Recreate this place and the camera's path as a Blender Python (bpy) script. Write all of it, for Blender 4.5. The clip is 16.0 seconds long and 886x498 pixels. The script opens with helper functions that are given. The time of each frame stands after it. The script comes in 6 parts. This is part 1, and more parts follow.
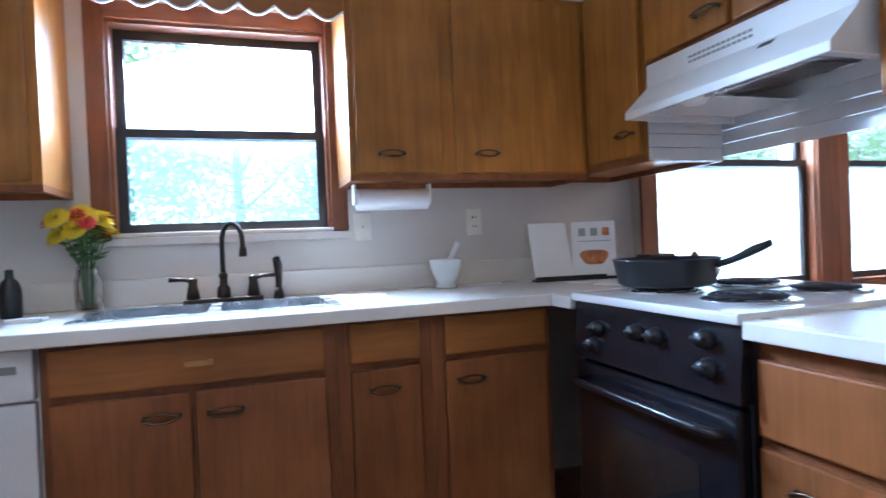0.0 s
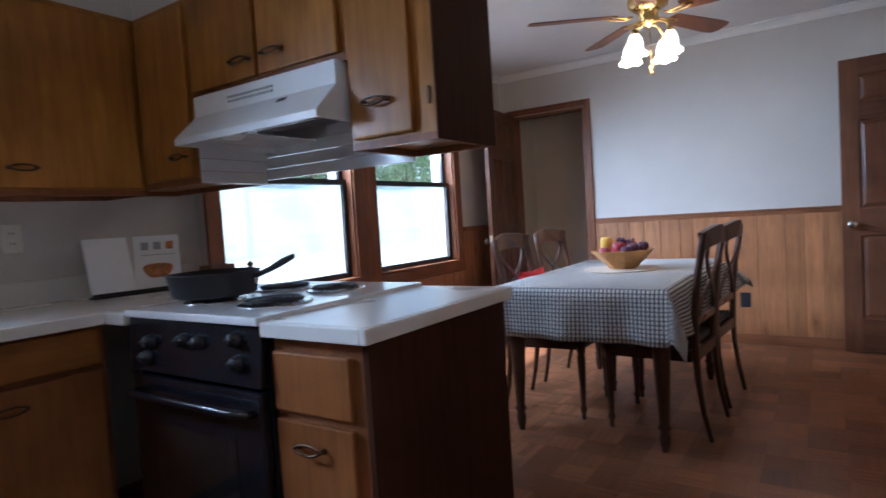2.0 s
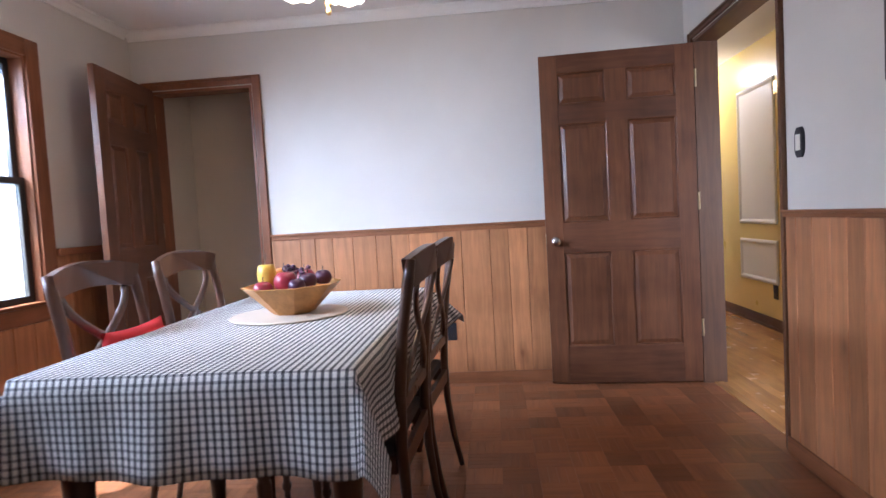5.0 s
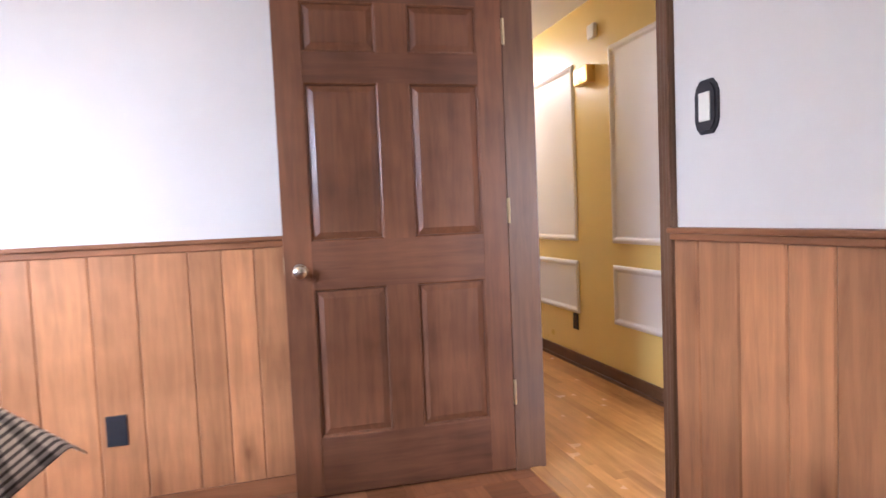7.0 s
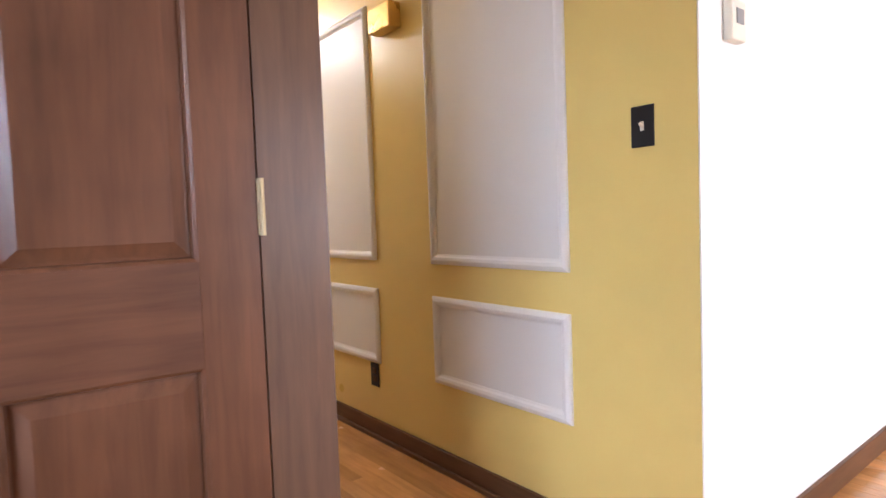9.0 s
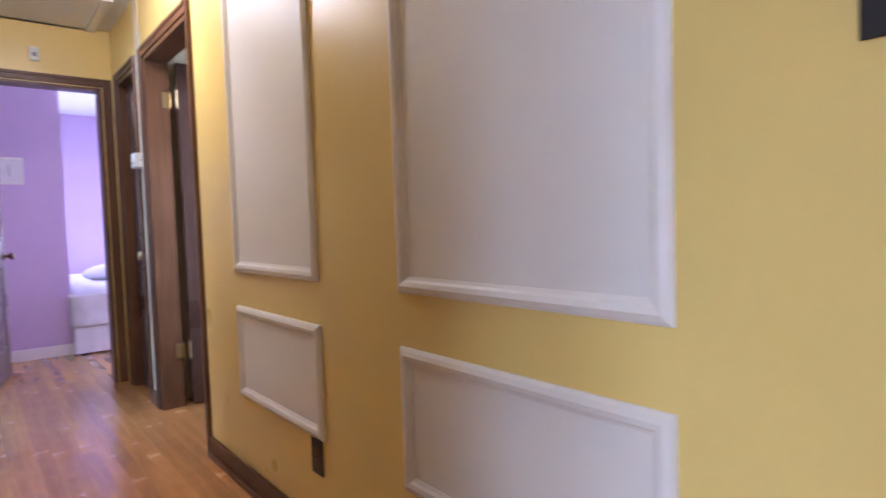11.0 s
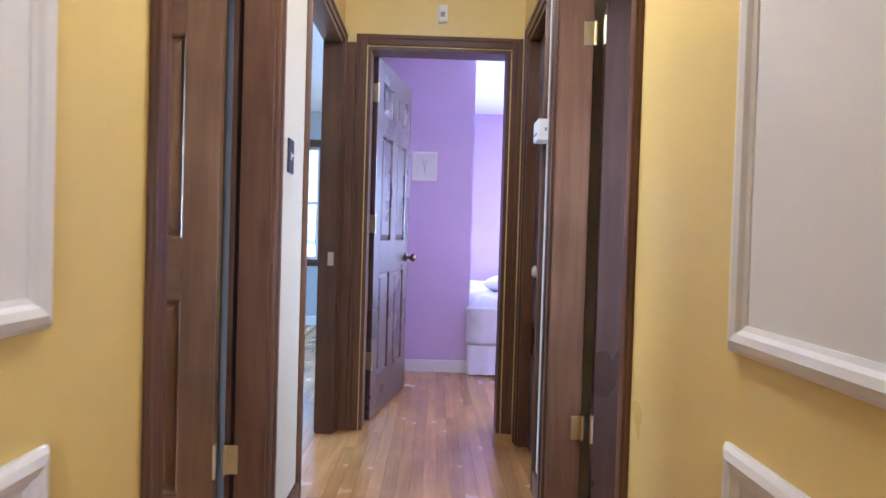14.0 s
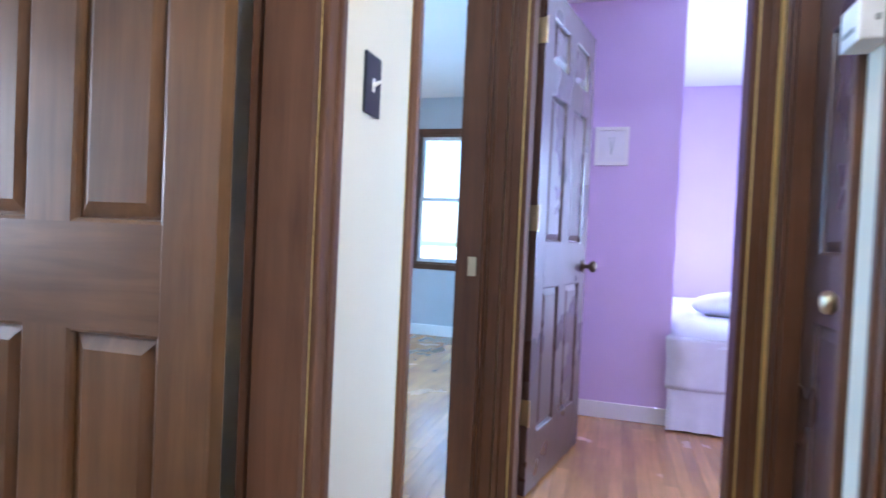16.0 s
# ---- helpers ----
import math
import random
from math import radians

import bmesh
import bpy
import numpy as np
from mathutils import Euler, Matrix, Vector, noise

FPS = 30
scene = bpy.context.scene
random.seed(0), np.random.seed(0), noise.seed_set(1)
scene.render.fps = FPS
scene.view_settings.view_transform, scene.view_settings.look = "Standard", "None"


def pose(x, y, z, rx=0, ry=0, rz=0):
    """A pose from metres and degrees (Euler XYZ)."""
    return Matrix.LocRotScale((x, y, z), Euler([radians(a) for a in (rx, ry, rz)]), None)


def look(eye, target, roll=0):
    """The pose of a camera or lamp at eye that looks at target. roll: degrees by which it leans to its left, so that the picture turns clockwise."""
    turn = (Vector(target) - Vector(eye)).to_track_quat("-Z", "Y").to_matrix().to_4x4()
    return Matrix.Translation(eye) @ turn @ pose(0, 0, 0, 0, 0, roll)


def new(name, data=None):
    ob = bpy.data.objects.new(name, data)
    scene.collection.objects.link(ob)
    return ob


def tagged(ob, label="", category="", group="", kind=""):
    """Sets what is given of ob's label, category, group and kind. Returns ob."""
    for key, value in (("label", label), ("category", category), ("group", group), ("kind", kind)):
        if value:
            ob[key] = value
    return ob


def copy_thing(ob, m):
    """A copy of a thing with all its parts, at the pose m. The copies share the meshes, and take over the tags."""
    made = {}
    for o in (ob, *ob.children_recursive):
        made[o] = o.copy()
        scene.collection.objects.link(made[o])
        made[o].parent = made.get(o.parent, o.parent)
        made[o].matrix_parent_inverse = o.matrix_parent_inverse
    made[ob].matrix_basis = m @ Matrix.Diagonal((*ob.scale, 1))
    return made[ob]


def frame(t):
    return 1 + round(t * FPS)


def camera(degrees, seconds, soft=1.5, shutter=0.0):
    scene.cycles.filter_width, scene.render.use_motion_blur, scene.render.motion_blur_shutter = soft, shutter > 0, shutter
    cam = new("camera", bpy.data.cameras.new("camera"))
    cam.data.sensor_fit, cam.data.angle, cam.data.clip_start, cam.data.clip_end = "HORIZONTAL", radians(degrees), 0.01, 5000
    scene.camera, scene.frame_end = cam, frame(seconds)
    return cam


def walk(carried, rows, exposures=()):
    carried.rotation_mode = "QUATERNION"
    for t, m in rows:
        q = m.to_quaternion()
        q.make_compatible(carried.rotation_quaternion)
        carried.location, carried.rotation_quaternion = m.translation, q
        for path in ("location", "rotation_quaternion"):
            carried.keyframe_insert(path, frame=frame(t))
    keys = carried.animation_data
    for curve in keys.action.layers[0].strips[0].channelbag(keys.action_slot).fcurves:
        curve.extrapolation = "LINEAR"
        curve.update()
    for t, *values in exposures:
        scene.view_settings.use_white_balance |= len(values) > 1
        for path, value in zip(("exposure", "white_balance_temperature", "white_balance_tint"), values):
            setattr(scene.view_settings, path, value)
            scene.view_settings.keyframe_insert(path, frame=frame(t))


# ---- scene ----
cam = camera(74.7, 16.0, 1.5, 0.3)
PATH = [
    (0, (-0.965, -2.38, 1.068), (-0.33, -0.483, 1.043), -2.4),
    (0.5, (-1.087, -2.437, 1.101), (-0.081, -0.709, 1.043), -2.9),
    (1, (-1.116, -2.546, 1.112), (0.133, -0.985, 1.036), -3.1),
    (1.5, (-1.079, -2.636, 1.119), (0.397, -1.29, 1.031), -3.3),
    (2, (-1.003, -2.696, 1.121), (0.663, -1.593, 1.019), -3.6),
    (2.5, (-0.861, -2.705, 1.112), (0.957, -1.88, 1.004), -3.2),
    (3, (-0.648, -2.659, 1.122), (1.284, -2.152, 1.012), -3.5),
    (3.2, (-0.58, -2.612, 1.115), (1.379, -2.22, 1.006), -3.5),
    (5.3, (0.49, -2.455, 1.085), (2.484, -2.347, 0.98), -3.0),
    (5.5, (0.632, -2.47, 1.079), (2.629, -2.434, 0.976), -2.8),
    (6, (0.952, -2.545, 1.092), (2.931, -2.803, 0.973), -2.9),
    (6.5, (1.306, -2.656, 1.099), (3.259, -3.069, 0.984), -2.4),
    (7, (1.65, -2.753, 1.095), (3.566, -3.315, 0.982), -2.4),
    (7.5, (1.976, -2.855, 1.104), (3.785, -3.701, 0.989), -2.2),
    (8, (2.302, -3.011, 1.093), (4.045, -3.984, 0.979), -2.0),
    (8.4, (2.543, -3.135, 1.081), (4.247, -4.175, 0.97), -2.7),
    (8.7, (2.707, -3.215, 1.077), (4.329, -4.380, 0.965), -2.3),
    (10.8, (3.536, -3.886, 1.061), (4.996, -5.249, 0.966), -1.7),
    (11, (3.607, -3.949, 1.059), (5.154, -5.213, 0.963), -1.9),
    (11.5, (3.776, -4.102, 1.069), (5.578, -4.967, 0.995), -1.0),
    (12, (3.96, -4.218, 1.051), (5.904, -4.685, 0.993), -0.0),
    (12.5, (4.215, -4.274, 1.046), (6.2, -4.506, 0.991), 0.6),
    (13, (4.48, -4.296, 1.052), (6.473, -4.46, 1.003), 1.1),
    (13.5, (4.793, -4.308, 1.049), (6.791, -4.396, 1.0), 1.2),
    (14, (5.099, -4.337, 1.036), (7.098, -4.367, 1.001), 1.7),
    (14.5, (5.366, -4.35, 1.049), (7.365, -4.385, 1.01), 1.6),
    (15, (5.642, -4.375, 1.01), (7.642, -4.396, 0.996), 2.1),
    (15.5, (5.853, -4.374, 1.031), (7.843, -4.175, 0.998), 1.8),
    (16, (6.063, -4.303, 1.017), (7.979, -3.73, 0.976), 2.6),
]
EXPOSURE = [(0, 2.15, 4900, 10), (0.5, 2.3, 5100, 11), (1, 2.0, 5150, 12), (2, 0.85, 5300, 14), (2.5, 0.85, 5350, 15), (3.2, 1.0, 5400, 15), (5.5, 1.65, 5700, 22), (6.4, 1.85, 5800, 24), (7, 2.2, 5900, 24), (8, 2.3, 6100, 23), (8.6, 2.1, 6000, 20), (11, 1.72, 5450, 24), (12, 2.25, 5400, 18), (13.5, 1.9, 5250, 18), (15, 1.88, 4850, 13), (16, 2.0, 4850, 13)]
walk(cam, [(t, look(eye, target, roll)) for t, eye, target, roll in PATH], EXPOSURE)

# ---------------------------------------------------------------- world, sun, exposure
SUN_AZ, SUN_EL = -28.0, 56.0          # direction to the sun: degrees from +y towards +x, height
world = bpy.data.worlds.new("sky_world")
scene.world = world
world.use_nodes = True
wn = world.node_tree.nodes
wl = world.node_tree.links
sky = wn.new("ShaderNodeTexSky")
sky.sky_type = "NISHITA"
sky.sun_disc = False
sky.sun_elevation = radians(SUN_EL)
sky.sun_rotation = radians(SUN_AZ)
wl.new(sky.outputs[0], wn["Background"].inputs[0])
wn["Background"].inputs[1].default_value = 0.15
sun = new("sun", bpy.data.lights.new("sun", "SUN"))
sun.data.energy = 5.0
sun.data.angle = radians(0.53)
sun.data.color = (1.0, 0.95, 0.88)
_d = Vector((math.sin(radians(SUN_AZ)) * math.cos(radians(SUN_EL)), math.cos(radians(SUN_AZ)) * math.cos(radians(SUN_EL)), math.sin(radians(SUN_EL))))
sun.matrix_world = look(_d * 20, (0, 0, 0))


def window_light(name, eye, target, width, height, watts, colour, spread=110):
    """Skylight that falls in through one opening; also makes the added door fills."""
    ob = new(name, bpy.data.lights.new(name, "AREA"))
    ob.data.shape, ob.data.size, ob.data.size_y = "RECTANGLE", width, height
    ob.data.energy, ob.data.color = watts, colour
    ob.data.spread = radians(spread)
    ob.matrix_world = look(eye, target)
    return ob


SKYLIGHT = (0.72, 0.86, 1.0)
window_light("daylight_sink_window", (-1.03, 0.145, 1.72), (-0.8, -2, 1.0), 0.72, 0.34, 13, SKYLIGHT)
window_light("daylight_dining_window_west", (1.37, 0.045, 1.83), (3.2, -1.8, 0.5), 0.98, 0.40, 10, SKYLIGHT, 88)
window_light("daylight_dining_window_east", (2.62, 0.045, 1.83), (3.7, -1.5, 0.5), 0.98, 0.40, 9, SKYLIGHT, 88)
window_light("daylight_living_west", (-1.1, -6.6, 1.3), (3, -6.6, 1.0), 2.3, 1.6, 28, (1.0, 0.98, 0.96))
# grey and lilac bedroom lamps sit at unseen windows added for them
window_light("daylight_grey_room", (9.35, -0.42, 1.35), (9.35, -3, 0.6), 1.8, 1.3, 21, (0.46, 0.76, 1.0))
# next two: fill lamps added to brighten the open tan and dark doors
window_light("daylight_grey_room_west", (5.95, -0.42, 1.4), (6.6, -3.2, 1.0), 1.0, 1.0, 6, (1.0, 0.94, 0.86))
window_light("daylight_side_room", (5.95, -7.1, 1.45), (7.25, -5.35, 1.2), 0.7, 1.0, 5, (0.80, 0.92, 1.0), 52)
window_light("daylight_lilac_room", (10.8, -7.25, 1.4), (9.3, -4.3, 0.9), 1.3, 1.1, 26, (0.74, 0.86, 1.0))


def ceiling_lamp(name, place, watts, colour):
    ob = new(name, bpy.data.lights.new(name, "POINT"))
    ob.data.energy, ob.data.color, ob.data.shadow_soft_size = watts, colour, 0.10
    ob.matrix_world = pose(*place)


# kitchen: unseen fill light, added to brighten the room
ceiling_lamp("kitchen_lamp", (-1.3, -2.0, 2.30), 2.5, (1.0, 0.93, 0.82))
ceiling_lamp("hall_lamp", (6.45, -4.31, 2.32), 11.0, (1.0, 0.95, 0.88))

# ---------------------------------------------------------------- materials


def shader(name):
    m = bpy.data.materials.new(name)
    m.use_nodes = True
    return m, m.node_tree.nodes, m.node_tree.links, m.node_tree.nodes["Principled BSDF"]


def mapping(n, l, scale, space="Object"):
    co = n.new("ShaderNodeTexCoord")
    mp = n.new("ShaderNodeMapping")
    mp.inputs["Scale"].default_value = scale
    l.new(co.outputs[space], mp.inputs[0])
    return mp


def ramp(n, l, source, stops):
    r = n.new("ShaderNodeValToRGB")
    while len(r.color_ramp.elements) < len(stops):
        r.color_ramp.elements.new(0.5)
    for e, (p, c) in zip(r.color_ramp.elements, stops):
        e.position, e.color = p, (*c, 1)
    l.new(source, r.inputs[0])
    return r


def shade(c, k):
    return tuple(min(1.0, v * k) for v in c)


def bump(n, l, bs, source, strength, distance=0.002):
    b = n.new("ShaderNodeBump")
    b.inputs["Strength"].default_value, b.inputs["Distance"].default_value = strength, distance
    l.new(source, b.inputs["Height"])
    l.new(b.outputs[0], bs.inputs["Normal"])


def noise_node(n, l, mp, scale, detail=4.0, rough=0.55):
    t = n.new("ShaderNodeTexNoise")
    t.inputs["Scale"].default_value, t.inputs["Detail"].default_value, t.inputs["Roughness"].default_value = scale, detail, rough
    l.new(mp.outputs[0], t.inputs["Vector"])
    return t


def mix(n, l, mode, fac, a, b):
    m = n.new("ShaderNodeMix")
    m.data_type, m.blend_type = "RGBA", mode
    m.inputs[0].default_value = fac
    for socket, v in ((m.inputs[6], a), (m.inputs[7], b)):
        if isinstance(v, tuple):
            socket.default_value = (*v, 1)
        else:
            l.new(v, socket)
    return m.outputs[2]


def wood(name, colour, axis="z", rough=0.42, contrast=0.35, vary=0.0, coat=0.05, island=False, stain_lo=0.78, knots=False):
    """Stained timber with grain along one axis; vary: difference from piece to piece."""
    m, n, l, bs = shader(name)
    long, cross = 1.2, 15.0
    sc = {"x": (long, cross, cross), "y": (cross, long, cross), "z": (cross, cross, long)}[axis]
    mp = mapping(n, l, sc)
    if vary:
        src = n.new("ShaderNodeNewGeometry").outputs["Random Per Island"] if island else n.new("ShaderNodeObjectInfo").outputs["Random"]
        off = n.new("ShaderNodeVectorMath")
        off.operation = "MULTIPLY"
        off.inputs[1].default_value = (31.0, 17.0, 23.0)
        l.new(src, off.inputs[0])
        l.new(off.outputs[0], mp.inputs["Location"])
    grain = noise_node(n, l, mp, 2.2, 6, 0.62)
    grain.inputs["Distortion"].default_value = 0.5
    base = ramp(n, l, grain.outputs[0], [(0.28, shade(colour, 1 - contrast)), (0.52, colour), (0.78, shade(colour, 1 + contrast))]).outputs[0]
    big = noise_node(n, l, mapping(n, l, (1.7, 1.7, 1.7)), 1.6, 3)
    stain = ramp(n, l, big.outputs[0], [(0.3, (stain_lo, stain_lo - 0.02, stain_lo - 0.02)), (0.7, (1.12, 1.12, 1.12))]).outputs[0]
    col = mix(n, l, "MULTIPLY", 1.0, base, stain)
    if vary:
        tone = ramp(n, l, src, [(0.0, (1 - vary, 1 - vary * 1.05, 1 - vary * 1.1)), (1.0, (1 + vary, 1 + vary, 1 + vary))]).outputs[0]
        col = mix(n, l, "MULTIPLY", 1.0, col, tone)
    if knots:
        kp = mapping(n, l, (5.5, 5.5, 2.4))
        l.new(off.outputs[0], kp.inputs["Location"])
        vo = n.new("ShaderNodeTexVoronoi")
        vo.inputs["Scale"].default_value = 1.0
        l.new(kp.outputs[0], vo.inputs["Vector"])
        spot = ramp(n, l, vo.outputs["Distance"], [(0.03, (0.40, 0.34, 0.30)), (0.10, (0.72, 0.68, 0.66)), (0.24, (1.0, 1.0, 1.0))]).outputs[0]
        col = mix(n, l, "MULTIPLY", 0.85, col, spot)
    l.new(col, bs.inputs["Base Color"])
    r = ramp(n, l, big.outputs[0], [(0.2, (rough - 0.08,) * 3), (0.8, (rough + 0.1,) * 3)])
    l.new(r.outputs[0], bs.inputs["Roughness"])
    bs.inputs["Coat Weight"].default_value = coat
    bs.inputs["Coat Roughness"].default_value = 0.25
    bs.inputs["Specular IOR Level"].default_value = 0.5 if coat > 0.2 else 0.24
    bump(n, l, bs, grain.outputs[0], 0.12, 0.001)
    return m


def paint(name, colour, rough=0.6, mottle=0.05, relief=0.08, scale=55.0):
    m, n, l, bs = shader(name)
    mp = mapping(n, l, (1, 1, 1))
    big = noise_node(n, l, mp, 1.3, 3)
    fine = noise_node(n, l, mp, scale, 3)
    col = ramp(n, l, big.outputs[0], [(0.3, shade(colour, 1 - mottle)), (0.7, shade(colour, 1 + mottle))])
    l.new(col.outputs[0], bs.inputs["Base Color"])
    r = ramp(n, l, big.outputs[0], [(0.3, (rough - 0.06,) * 3), (0.7, (rough + 0.06,) * 3)])
    l.new(r.outputs[0], bs.inputs["Roughness"])
    bump(n, l, bs, fine.outputs[0], relief, 0.0015)
    return m


def plain(name, colour, rough=0.5, metal=0.0, coat=0.0, mottle=0.08, scale=9.0):
    m, n, l, bs = shader(name)
    t = noise_node(n, l, mapping(n, l, (1, 1, 1)), scale, 4)
    col = ramp(n, l, t.outputs[0], [(0.3, shade(colour, 1 - mottle)), (0.7, shade(colour, 1 + mottle))])
    l.new(col.outputs[0], bs.inputs["Base Color"])
    r = ramp(n, l, t.outputs[0], [(0.3, (max(0.03, rough - 0.05),) * 3), (0.7, (rough + 0.07,) * 3)])
    l.new(r.outputs[0], bs.inputs["Roughness"])
    bs.inputs["Metallic"].default_value = metal
    bs.inputs["Coat Weight"].default_value = coat
    return m


def glowing(name, colour, strength):
    m, n, l, bs = shader(name)
    bs.inputs["Base Color"].default_value = (*colour, 1)
    bs.inputs["Emission Color"].default_value = (*colour, 1)
    bs.inputs["Emission Strength"].default_value = strength
    return m


def glass(name, tint=(0.97, 0.99, 1.0), rough=0.0):
    m, n, l, bs = shader(name)
    bs.inputs["Base Color"].default_value = (*tint, 1)
    bs.inputs["Transmission Weight"].default_value = 1.0
    bs.inputs["Roughness"].default_value = rough
    bs.inputs["IOR"].default_value = 1.45
    return m


